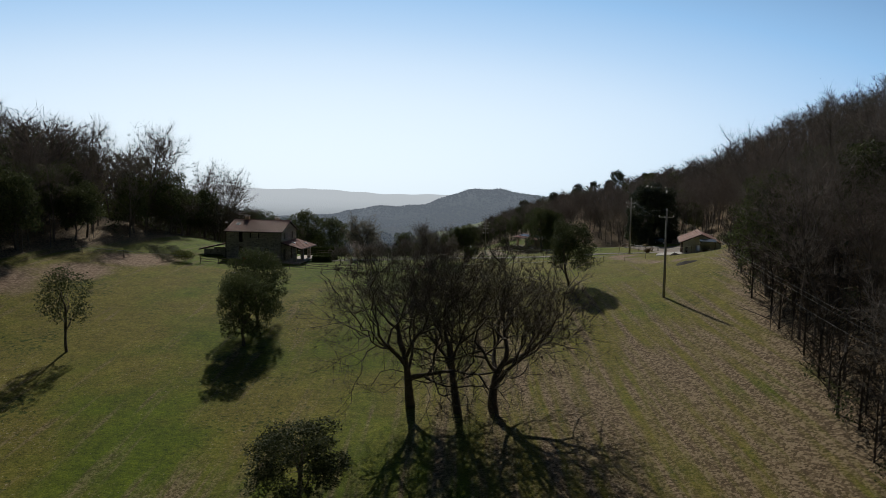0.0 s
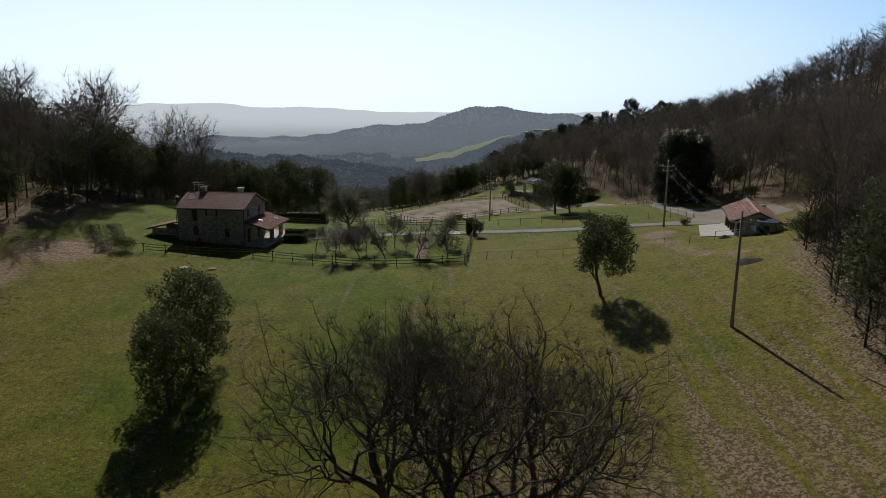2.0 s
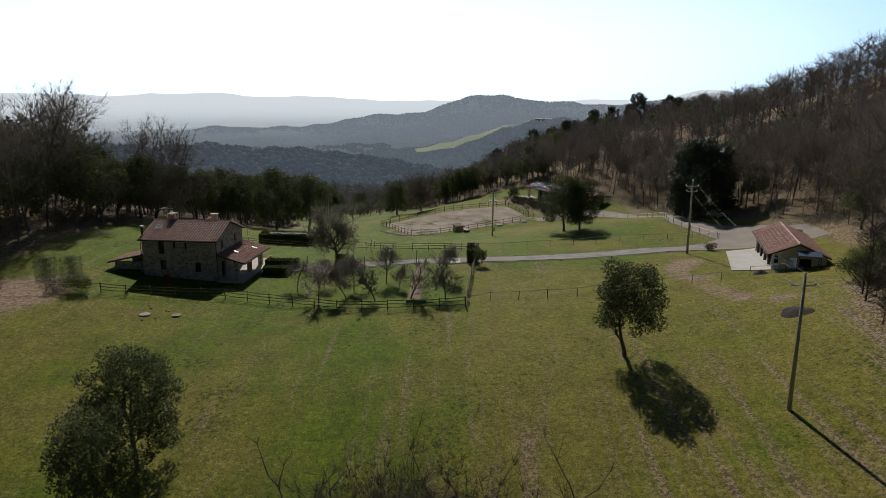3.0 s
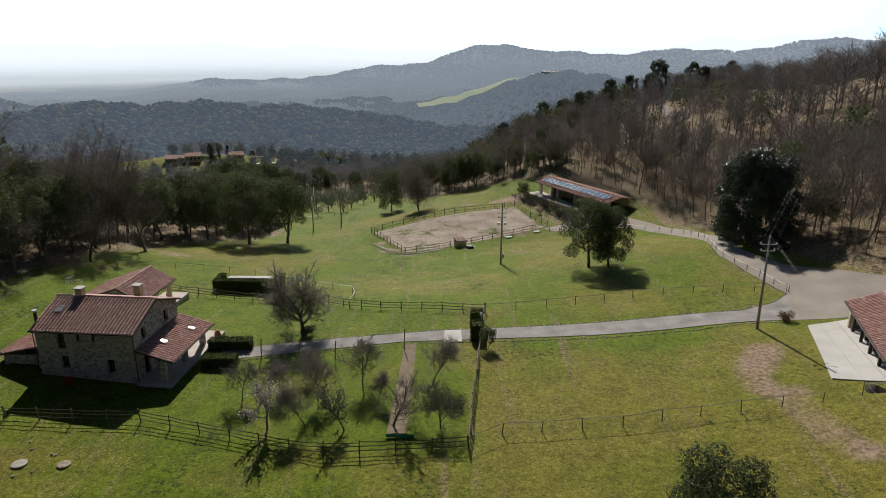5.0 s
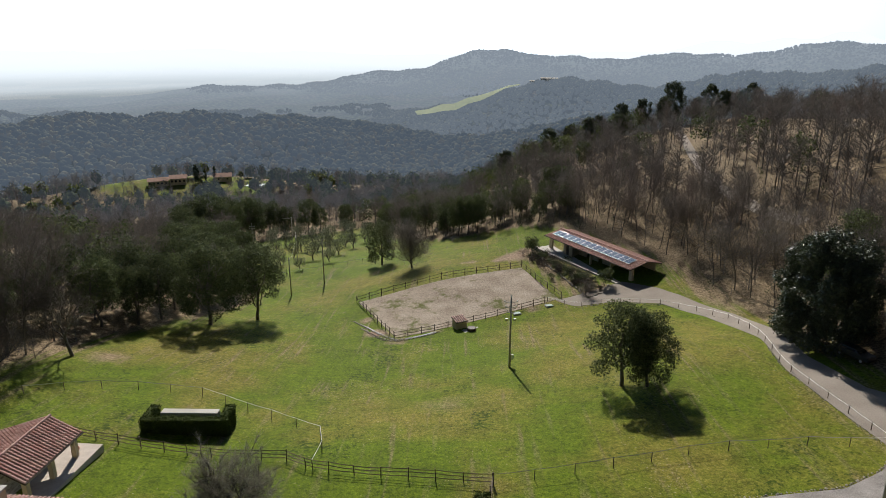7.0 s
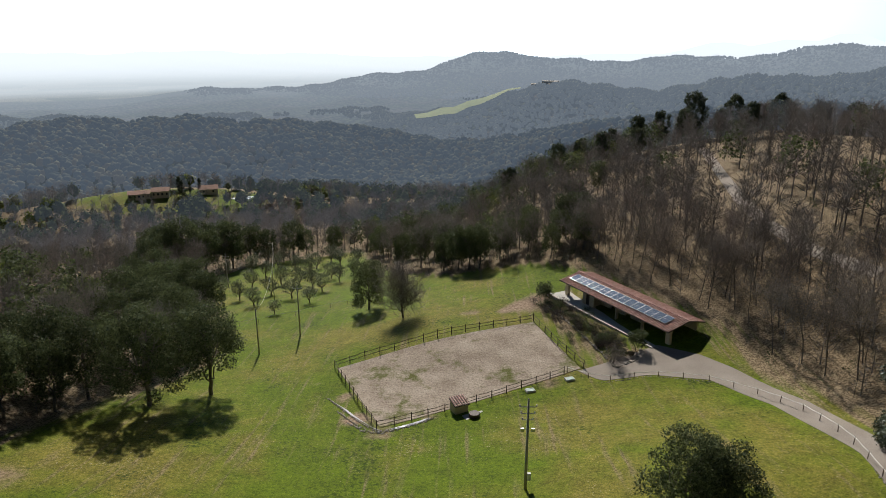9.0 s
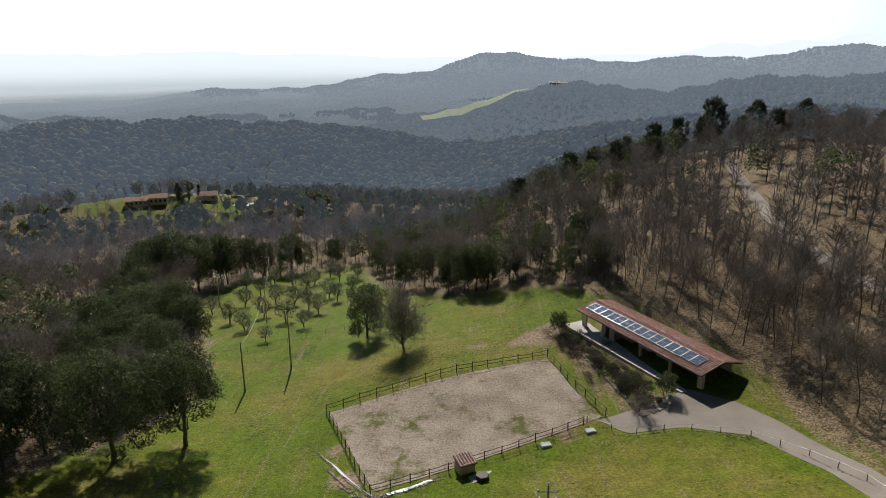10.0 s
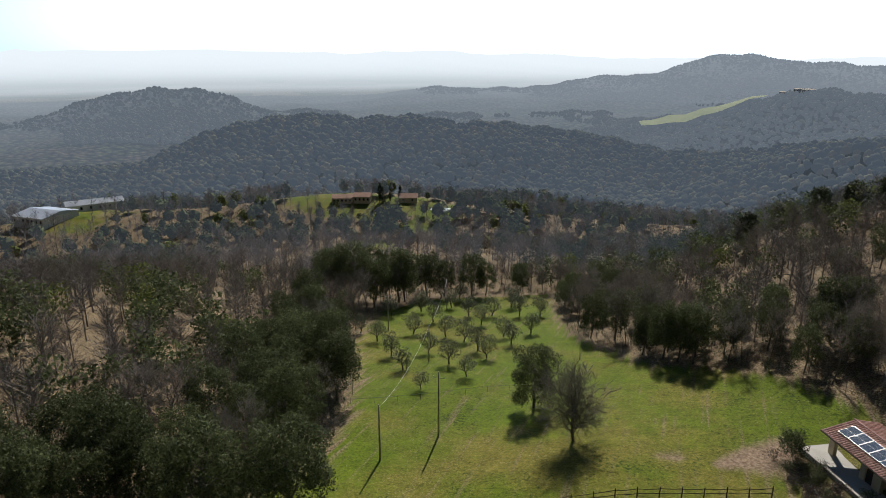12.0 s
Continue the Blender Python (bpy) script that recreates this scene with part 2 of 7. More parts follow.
    l.new(plus(plus(noise_at(0.33, 7, 0.72), noise_at(0.9, 5, 0.7, ((0.35, 1.3, 1.0), (0, 0, radians(12)))), 0.5), speck, 0.28), span.inputs["Value"])
    l.new(span.outputs[0], tuft.inputs["Value"])
    l.new(grass, tuft.inputs["Color"])
    grass = tuft.outputs["Color"]
    leaf = ramp(n, [(0.36, (0.090, 0.064, 0.036)), (0.5, (0.180, 0.131, 0.075)), (0.66, (0.310, 0.238, 0.150))])
    l.new(plus(plus(tiny, fine, 0.15), speck, 0.55), leaf.inputs["Fac"])
    leaf.color_ramp.elements[0].position, leaf.color_ramp.elements[1].position, leaf.color_ramp.elements[2].position = 0.62, 0.86, 1.0
    soil = ramp(n, [(0.40, (0.15, 0.10, 0.065)), (0.60, (0.36, 0.265, 0.185))])
    l.new(fine, soil.inputs["Fac"])
    lit = sharpen(plus(plus(plus(attr("litter"), mid, 0.5), tiny, 0.55), rows, 2.0), 1.62, 2.36)
    col = mixed(lit, grass, leaf.outputs["Color"])
    worn = sharpen(plus(plus(attr("worn"), mid, 0.6), tiny, 0.6), 0.95, 1.3)
    col = mixed(worn, col, soil.outputs["Color"])
    l.new(col, b.inputs["Base Color"])
    b.inputs["Roughness"].default_value, b.inputs["Specular IOR Level"].default_value = 0.9, 0.15
    bp = n.new("ShaderNodeBump")
    bp.inputs["Strength"].default_value, bp.inputs["Distance"].default_value = 0.7, 0.07
    l.new(plus(tiny, fine, 1.0), bp.inputs["Height"])
    l.new(bp.outputs[0], b.inputs["Normal"])
    return m


def distance_material():
    """Far wooded hills and the plain beyond: woods and fields, with haze mixed in as emission that grows with distance.
    """
    m, n, l = material("hazy_distance")
    b = n["Principled BSDF"]
    tc, geo = n.new("ShaderNodeTexCoord"), n.new("ShaderNodeNewGeometry")
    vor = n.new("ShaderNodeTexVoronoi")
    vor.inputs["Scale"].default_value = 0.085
    fields = n.new("ShaderNodeTexVoronoi")
    fields.inputs["Scale"].default_value = 0.006
    no = n.new("ShaderNodeTexNoise")
    no.inputs["Scale"].default_value, no.inputs["Detail"].default_value = 0.012, 6
    for t in (vor, fields, no):
        l.new(tc.outputs["Object"], t.inputs["Vector"])
    # lit crown tops and shade between crowns, put into the wood colours
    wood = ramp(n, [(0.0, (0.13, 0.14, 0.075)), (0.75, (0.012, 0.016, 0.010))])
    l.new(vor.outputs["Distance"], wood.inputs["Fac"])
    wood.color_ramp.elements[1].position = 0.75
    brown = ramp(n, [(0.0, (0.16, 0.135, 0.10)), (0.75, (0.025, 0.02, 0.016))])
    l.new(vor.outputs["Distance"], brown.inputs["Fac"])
    pick = n.new("ShaderNodeMapRange")
    pick.inputs["From Min"].default_value, pick.inputs["From Max"].default_value = 0.45, 0.6
    l.new(no.outputs["Fac"], pick.inputs["Value"])
    mx = n.new("ShaderNodeMixRGB")
    l.new(pick.outputs[0], mx.inputs[0]), l.new(wood.outputs[0], mx.inputs[1]), l.new(brown.outputs[0], mx.inputs[2])
    fld = ramp(n, [(0.2, (0.10, 0.12, 0.05)), (0.8, (0.30, 0.27, 0.17))])
    sep = n.new("ShaderNodeSeparateColor")
    l.new(fields.outputs["Color"], sep.inputs[0])
    l.new(sep.outputs[0], fld.inputs["Fac"])
    att = n.new("ShaderNodeAttribute")
    att.attribute_name = "plain"
    mx2 = n.new("ShaderNodeMixRGB")
    l.new(att.outputs["Fac"], mx2.inputs[0]), l.new(mx.outputs[0], mx2.inputs[1]), l.new(fld.outputs[0], mx2.inputs[2])
    l.new(mx2.outputs[0], b.inputs["Base Color"])
    b.inputs["Roughness"].default_value, b.inputs["Specular IOR Level"].default_value = 1.0, 0.0
    bp = n.new("ShaderNodeBump")
    bp.inputs["Strength"].default_value, bp.inputs["Distance"].default_value, bp.invert = 0.9, 5.0, True
    l.new(vor.outputs["Distance"], bp.inputs["Height"])
    l.new(bp.outputs[0], b.inputs["Normal"])
    # haze is put in as emission, its share set by the air attribute
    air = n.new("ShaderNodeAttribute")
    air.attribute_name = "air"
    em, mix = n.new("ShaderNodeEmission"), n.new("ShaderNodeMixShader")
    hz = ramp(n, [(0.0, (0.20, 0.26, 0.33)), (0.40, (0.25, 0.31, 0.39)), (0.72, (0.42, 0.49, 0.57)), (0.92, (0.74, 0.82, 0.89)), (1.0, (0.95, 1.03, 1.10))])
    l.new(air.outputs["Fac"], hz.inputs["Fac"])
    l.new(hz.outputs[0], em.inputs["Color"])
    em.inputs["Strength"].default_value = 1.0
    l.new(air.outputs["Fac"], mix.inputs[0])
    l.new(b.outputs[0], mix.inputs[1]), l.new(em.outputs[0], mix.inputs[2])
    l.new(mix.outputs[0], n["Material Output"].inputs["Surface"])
    return m


M_GROUND, M_FAR = ground_material(), distance_material()
M_BARK = surface("rough_grey_bark", (0.075, 0.064, 0.053), (0.19, 0.165, 0.14), 3, 25, 0.9, 0.6, random_tint=0.25)
M_TWIG = leaf_material("bare_twigs", (0.135, 0.119, 0.105), (0.295, 0.262, 0.232), 0.8, 0.15, 0.2)
M_TWIG_DARK = leaf_material("dark_oak_twigs", (0.055, 0.046, 0.038), (0.125, 0.104, 0.086), 0.8, 0.05, 0.2)
M_TWIG_RED = leaf_material("reddish_bare_twigs", (0.12, 0.098, 0.086), (0.26, 0.220, 0.195), 0.8, 0.15, 0.2)
M_OAK = leaf_material("dark_evergreen_leaves", (0.038, 0.053, 0.022), (0.142, 0.164, 0.070), 0.7, 0.33, 0.14)
M_LIGHT = leaf_material("light_green_leaves", (0.075, 0.10, 0.026), (0.17, 0.19, 0.055), 0.8, 0.3, 0.1)
M_OLIVE = leaf_material("silver_olive_leaves", (0.07, 0.085, 0.045), (0.17, 0.185, 0.12), 0.6, 0.25, 0.25)
M_PINE = leaf_material("pine_needles", (0.036, 0.050, 0.024), (0.105, 0.122, 0.062), 0.7, 0.25, 0.2)
M_BLOSSOM = leaf_material("pale_pink_blossom", (0.62, 0.50, 0.48), (0.85, 0.78, 0.76), 0.6, 0.3)
M_RUST = leaf_material("dry_rusty_leaves", (0.12, 0.075, 0.03), (0.26, 0.17, 0.07), 0.6, 0.2)

M_PLASTER = surface("cream_plaster", (0.50, 0.40, 0.25), (0.64, 0.53, 0.35), 0.8, 20, 0.85, 0.1)

M_WOOD = surface("weathered_fence_wood", (0.10, 0.078, 0.058), (0.24, 0.195, 0.15), 6, 40, 0.85, 0.4, random_tint=0.25)
M_DARKWOOD = surface("dark_brown_timber", (0.045, 0.03, 0.02), (0.10, 0.07, 0.05), 6, 30, 0.6, 0.2)
M_GRAVEL = surface("grey_gravel", (0.16, 0.147, 0.138), (0.37, 0.342, 0.322), 0.5, 9, 0.95, 0.6)
M_CONCRETE = surface("pale_concrete", (0.40, 0.38, 0.35), (0.56, 0.54, 0.50), 0.4, 12, 0.85, 0.15)
M_POLE = surface("grey_concrete_pole", (0.26, 0.25, 0.235), (0.42, 0.40, 0.38), 2, 30, 0.85, 0.1)
M_SAND = surface("trodden_sand", (0.20, 0.155, 0.115), (0.44, 0.37, 0.295), 0.3, 3.2, 0.95, 0.9, distance=0.15)
_n, _l = M_SAND.node_tree.nodes, M_SAND.node_tree.links     # hoof marks and thin grass
_tc, _no, _hoof, _mp, _mx, _mx2, _mp2 = (_n.new("ShaderNode" + k) for k in ("TexCoord", "TexNoise", "TexVoronoi", "MapRange", "MixRGB", "MixRGB", "MapRange"))
_no.inputs["Scale"].default_value, _no.inputs["Detail"].default_value, _no.inputs["Roughness"].default_value = 0.11, 9, 0.72
_hoof.inputs["Scale"].default_value = 2.6
_l.new(_tc.outputs["Object"], _no.inputs["Vector"]), _l.new(_tc.outputs["Object"], _hoof.inputs["Vector"])
_mp.inputs["From Min"].default_value, _mp.inputs["From Max"].default_value = 0.535, 0.62
_mp2.inputs["From Min"].default_value, _mp2.inputs["From Max"].default_value, _mp2.inputs["To Min"].default_value, _mp2.inputs["To Max"].default_value = 0.05, 0.3, 0.65, 0.0
_l.new(_no.outputs["Fac"], _mp.inputs["Value"]), _l.new(_hoof.outputs["Distance"], _mp2.inputs["Value"])
_b = _n["Principled BSDF"]
_was = _b.inputs["Base Color"].links[0].from_socket
_l.new(_was, _mx.inputs[1]), _l.new(_mp2.outputs[0], _mx.inputs[0])
_mx.inputs[2].default_value, _mx2.inputs[2].default_value = (0.085, 0.062, 0.045, 1), (0.10, 0.105, 0.022, 1)
_l.new(_mp.outputs[0], _mx2.inputs[0]), _l.new(_mx.outputs[0], _mx2.inputs[1]), _l.new(_mx2.outputs[0], _b.inputs["Base Color"])
M_METAL = surface("galvanised_metal", (0.45, 0.45, 0.45), (0.65, 0.65, 0.66), 5, 40, 0.35, 0.05, metal=0.8)
M_WHITE = surface("white_porcelain", (0.72, 0.72, 0.70), (0.85, 0.85, 0.83), 5, 40, 0.3, 0.0)
M_ROPE = surface("white_fence_tape", (0.80, 0.80, 0.76), (0.90, 0.90, 0.86), 5, 40, 0.7, 0.0)
M_DRIVE = surface("beige_gravel", (0.20, 0.17, 0.145), (0.33, 0.29, 0.25), 0.22, 9, 0.95, 0.5)
M_WIRE = surface("grey_cable", (0.26, 0.26, 0.25), (0.36, 0.36, 0.34), 5, 40, 0.9, 0.0, spec=0.05)


# ---- mesh helpers ----
def fast_mesh(name, verts, faces, mat, parent=None, label="", smooth_shade=False):
    """An object from an array of points and an array of faces that all have as many corners."""
    verts, faces = np.asarray(verts, np.float32).reshape(-1, 3), np.asarray(faces, np.int32)
    me = bpy.data.meshes.new(name)
    k = faces.shape[1]
    me.vertices.add(len(verts)), me.loops.add(faces.size), me.polygons.add(len(faces))
    me.vertices.foreach_set("co", verts.ravel())
    me.loops.foreach_set("vertex_index", faces.ravel())
    me.polygons.foreach_set("loop_start", np.arange(0, faces.size, k, dtype=np.int32))
    me.polygons.foreach_set("use_smooth", np.full(len(faces), smooth_shade))
    me.update(calc_edges=True)
    for mt in (mat if isinstance(mat, (list, tuple)) else [mat]):
        me.materials.append(mt)
    ob = new(name, me)
    if parent:
        ob.parent = parent
    if label:
        ob["label"] = label
    return ob


def part(name, bm, mat, parent=None, label=""):
    me = bpy.data.meshes.new(name)
    bmesh.ops.recalc_face_normals(bm, faces=bm.faces)
    bm.to_mesh(me)
    bm.free()
    me.materials.append(mat)
    ob = new(name, me)
    if parent:
        ob.parent = parent
    if label:
        ob["label"] = label
    return ob


def thing(name, m, label, category, group="", kind=""):
    ob = new(name)
    ob.matrix_basis = m
    ob.empty_display_size = 0.3
    return tagged(ob, label, category, group, kind)


def box(bm, lo, hi, bevel=0.0, m=None):
    r = bmesh.ops.create_cube(bm, size=1.0)
    size, mid = Vector(hi) - Vector(lo), (Vector(hi) + Vector(lo)) / 2
    for v in r["verts"]:
        v.co = Vector((v.co.x * size.x, v.co.y * size.y, v.co.z * size.z)) + mid
        if m:
            v.co = m @ v.co
    if bevel:
        es = {e for v in r["verts"] for e in v.link_edges}
        bmesh.ops.bevel(bm, geom=list(es), offset=bevel, segments=1, affect="EDGES")
    return r["verts"]


def boxed(*boxes, bevel=0.0):
    bm = bmesh.new()
    for lo, hi in boxes:
        box(bm, lo, hi, bevel)
    return bm


def tube(points, radii, sides=6, cap=True):
    """Points and quads of a tube along a line."""
    P, R = np.asarray(points, float), np.broadcast_to(np.asarray(radii, float), len(points))
    T = np.gradient(P, axis=0)
    T /= np.linalg.norm(T, axis=1, keepdims=True) + 1e-9
    ref = np.array([0.31, 0.17, 0.94]) if abs(T[0][2]) < 0.9 else np.array([0.94, 0.31, 0.17])
    U = np.cross(T, ref)
    U /= np.linalg.norm(U, axis=1, keepdims=True) + 1e-9
    W = np.cross(T, U)
    a = np.arange(sides) * 2 * np.pi / sides
    V = P[:, None] + R[:, None, None] * (np.cos(a)[None, :, None] * U[:, None] + np.sin(a)[None, :, None] * W[:, None])
    i, j = np.meshgrid(np.arange(len(P) - 1), np.arange(sides), indexing="ij")
    k = (j + 1) % sides
    F = np.stack([i * sides + j, i * sides + k, (i + 1) * sides + k, (i + 1) * sides + j], -1).reshape(-1, 4)
    V = V.reshape(-1, 3)
    if cap and sides == 4:
        F = np.vstack([F, [[3, 2, 1, 0]], [[len(V) - 4, len(V) - 3, len(V) - 2, len(V) - 1]]])
    elif cap and sides == 6:
        e = len(V) - 6
        F = np.vstack([F, [[0, 3, 2, 1]], [[0, 5, 4, 3]], [[e, e + 1, e + 2, e + 3]], [[e, e + 3, e + 4, e + 5]]])
    return V, F


def joined(pieces):
    vs, fs, n = [], [], 0
    for v, f in pieces:
        vs.append(v), fs.append(f + n)
        n += len(v)
    return np.vstack(vs), np.vstack(fs)


# ---- ground ----
def graded(lo, hi, a, b, step, growth):
    mid = list(np.arange(a, b + 0.1, step))
    up, s = [mid[-1]], step
    while up[-1] < hi:
        s *= growth
        up.append(up[-1] + s)
    up[-1] = hi
    down, s = [mid[0]], step
    while down[-1] > lo:
        s *= growth
        down.append(down[-1] - s)
    down[-1] = lo
    return np.array(down[:0:-1] + mid + up[1:])


LEFT_EDGE = np.array([(-78, -20), (-68.1, 62.6), (-63.6, 91.9), (-57.8, 111.0), (-55.9, 126.1), (-55.1, 144.3), (-53.4, 158.8), (-51.0, 173.8), (-47.7, 189.1), (-42.4, 204.8), (-40.1, 222.8), (-48.9, 247.1), (-62.6, 271.7), (-70.6, 301.7), (-62.6, 323.7), (-30, 338)], float)
RIGHT_EDGE = np.array([(24, -20), (27.7, 39.9), (31.1, 54.5), (35.2, 75.0), (41.0, 97.4), (44.9, 104.3), (50.5, 110.0), (53.4, 114.9), (58.5, 130.1), (58.7, 150.5), (53.8, 160.5), (52.0, 184.0), (48.3, 200.2), (47.7, 209.7), (43.6, 219.0), (32.5, 240.4), (18.5, 257.2), (3.1, 265.4), (-15.8, 289.9), (-30, 338)], float)


def beyond_right(x, y):
    """Metres past the edge of the wood on the right (below zero: on the meadow)."""
    return x - np.interp(y, RIGHT_EDGE[:, 1], RIGHT_EDGE[:, 0])


def beyond_left(x, y):
    return np.interp(y, LEFT_EDGE[:, 1], LEFT_EDGE[:, 0]) - x


def build_ground():
    xs, ys = graded(-3600, 3600, -125, 140, 2.5, 1.06), graded(-400, 4880, -10, 345, 2.5, 1.04)
    X, Y = np.meshgrid(xs, ys, indexing="ij")
    x, y = X.ravel(), Y.ravel()
    z = land(x, y)
    nx, ny = X.shape
    i, j = np.meshgrid(np.arange(nx - 1), np.arange(ny - 1), indexing="ij")
    f = np.stack([i * ny + j, (i + 1) * ny + j, (i + 1) * ny + j + 1, i * ny + j + 1], -1).reshape(-1, 4)
    d = np.hypot(x, y - 100)
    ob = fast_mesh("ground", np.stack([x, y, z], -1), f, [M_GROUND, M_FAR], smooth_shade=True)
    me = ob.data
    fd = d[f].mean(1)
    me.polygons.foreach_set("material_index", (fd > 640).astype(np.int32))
    litter = 1.15 * np.clip(smooth(-5, 4, np.maximum(beyond_right(x, y), beyond_left(x, y))), 0, 1)
    litter = np.maximum(litter, 0.58 * smooth(112, 50, y) * smooth(-14, 16, x))
    litter = np.maximum(litter, 0.42 * smooth(60, 40, y) * smooth(-40, -5, x))
    litter = np.where(y > 337, 1.0, litter)
    for cx, cy, r in CLEARINGS:
        litter = litter * smooth(r * 0.7, r * 1.25, np.hypot(x - cx, y - cy))
    for cx, cy, r in BEDS:
        litter = np.maximum(litter, 1.1 * np.exp(-(((x - cx) ** 2 + (y - cy) ** 2) / r**2)))
    worn = np.zeros_like(x)
    for cx, cy, r, s in WORN:
        worn = np.maximum(worn, s * np.exp(-(((x - cx) ** 2 + (y - cy) ** 2) / r**2)))
    dry = 0.30 + 0.0 * x
    dry = np.where((x > 5.0) & (y < 130), 0.48, dry)
    dry = np.where((y > 138) & (x > -12), 0.32, dry)
    dry = np.where((x < 5.0) & (y > 110) & (y < 150), 0.18, dry)
    dry = np.where((y <= 110) & (x <= 5), 0.34 + 0.1 * smooth(-20, -45, x), dry)
    dry = np.where(y > 236, 0.26, dry)
    plain = smooth(-1, 1, -(z + 95 - 0.0 * x)) * smooth(2500, 2900, d)
    # air: share of emission that stands in for haze, growing with distance
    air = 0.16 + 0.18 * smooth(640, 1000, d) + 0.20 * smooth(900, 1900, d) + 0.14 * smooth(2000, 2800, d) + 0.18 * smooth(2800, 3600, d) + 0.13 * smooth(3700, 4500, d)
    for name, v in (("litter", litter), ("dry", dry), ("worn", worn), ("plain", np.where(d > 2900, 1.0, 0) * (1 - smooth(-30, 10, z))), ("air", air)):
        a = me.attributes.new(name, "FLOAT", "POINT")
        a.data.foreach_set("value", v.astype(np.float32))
    tagged(ob, "green meadow running into leaf-strewn woods and hazy hills", "ground", kind="structure")


CLEARINGS = [(-205, 492, 24), (-190, 470, 19), (-195, 510, 16), (-172, 464, 18), (-152, 468, 20), (-134, 478, 16), (-118, 478, 16), (-117, 452, 12), (-122, 402, 11), (-124, 412, 9), (-292, 388, 20), (-276, 386, 13), (-285, 412, 15)]
BEDS = [(28.4, 206.9, 3.5), (26.8, 212.4, 4), (25.2, 217.8, 4), (23.7, 223.3, 4), (21.3, 228.9, 4), (31.2, 207.7, 2.5)]
WORN = [(36.2, 126.7, 2.0, 0.95), (34.4, 124.2, 2.4, 1.0), (32.6, 121.4, 2.4, 1.0), (31.9, 118.6, 2.4, 1.0), (33.7, 116.8, 2.4, 1.0), (33.6, 113.8, 2.2, 1.0), (33.8, 110.9, 2.0, 0.95), (34.4, 108.2, 2.0, 0.9), (38.0, 105.4, 2.2, 0.75), (40.3, 103.7, 2.0, 0.7), (16.6, 229.6, 4.2, 0.95), (19.5, 232.6, 3.6, 0.95), (13.2, 227.3, 2.5, 0.8), (6.5, 228.2, 2.5, 0.8),
        (17.6, 201.1, 3.2, 0.7), (-9.6, 192.5, 2.5, 1.0), (-12.3, 199.4, 2.5, 0.8), (-17.4, 204.6, 2.5, 0.6), (-6.1, 188.5, 2.5, 0.9), (0.7, 193.2, 2.5, 0.7), (2.5, 160.3, 6, 0.55),
        (-48.0, 110.7, 7, 0.95), (-50.8, 99.2, 6, 0.9), (-45.1, 116.5, 4, 0.9), (-57.5, 90.0, 8, 0.8), (-45.0, 171.0, 5, 0.6)]
build_ground()


def sheet(name, left, right, mat, lift, label, category, step=1.2):
    """A surfaced way between two lines of places, laid over the ground."""
    left, right = np.asarray(left, float), np.asarray(right, float)

    def even(p, n):
        s = np.r_[0, np.cumsum(np.hypot(*np.diff(p, axis=0).T))]
        t = np.linspace(0, s[-1], n)
        return np.stack([np.interp(t, s, p[:, 0]), np.interp(t, s, p[:, 1])], -1)

    n = max(3, int(np.hypot(*np.diff(left, axis=0).T).sum() / step))
    L, R = even(left, n), even(right, n)
    m = max(2, int(np.hypot(*(L - R).T).max() / step) + 1)
    w = np.linspace(0, 1, m)
    P = L[:, None] * (1 - w[None, :, None]) + R[:, None] * w[None, :, None]
    z = land(P[..., 0].ravel(), P[..., 1].ravel()) + lift
    V = np.c_[P.reshape(-1, 2), z]
    i, j = np.meshgrid(np.arange(n - 1), np.arange(m - 1), indexing="ij")
    F = np.stack([i * m + j, (i + 1) * m + j, (i + 1) * m + j + 1, i * m + j + 1], -1).reshape(-1, 4)
    rim = np.r_[np.arange(m), np.arange(1, n) * m + m - 1, ((n - 1) * m + np.arange(m - 1))[::-1], (np.arange(1, n - 1) * m)[::-1]]
    low = V[rim] - [0, 0, 0.25]
    k = len(rim)
    a = np.arange(k)
    F = np.vstack([F, np.stack([rim[a], rim[(a + 1) % k], len(V) + (a + 1) % k, len(V) + a], -1)])
    return tagged(fast_mesh(name, np.vstack([V, low]), F, mat), label, category, kind="structure")


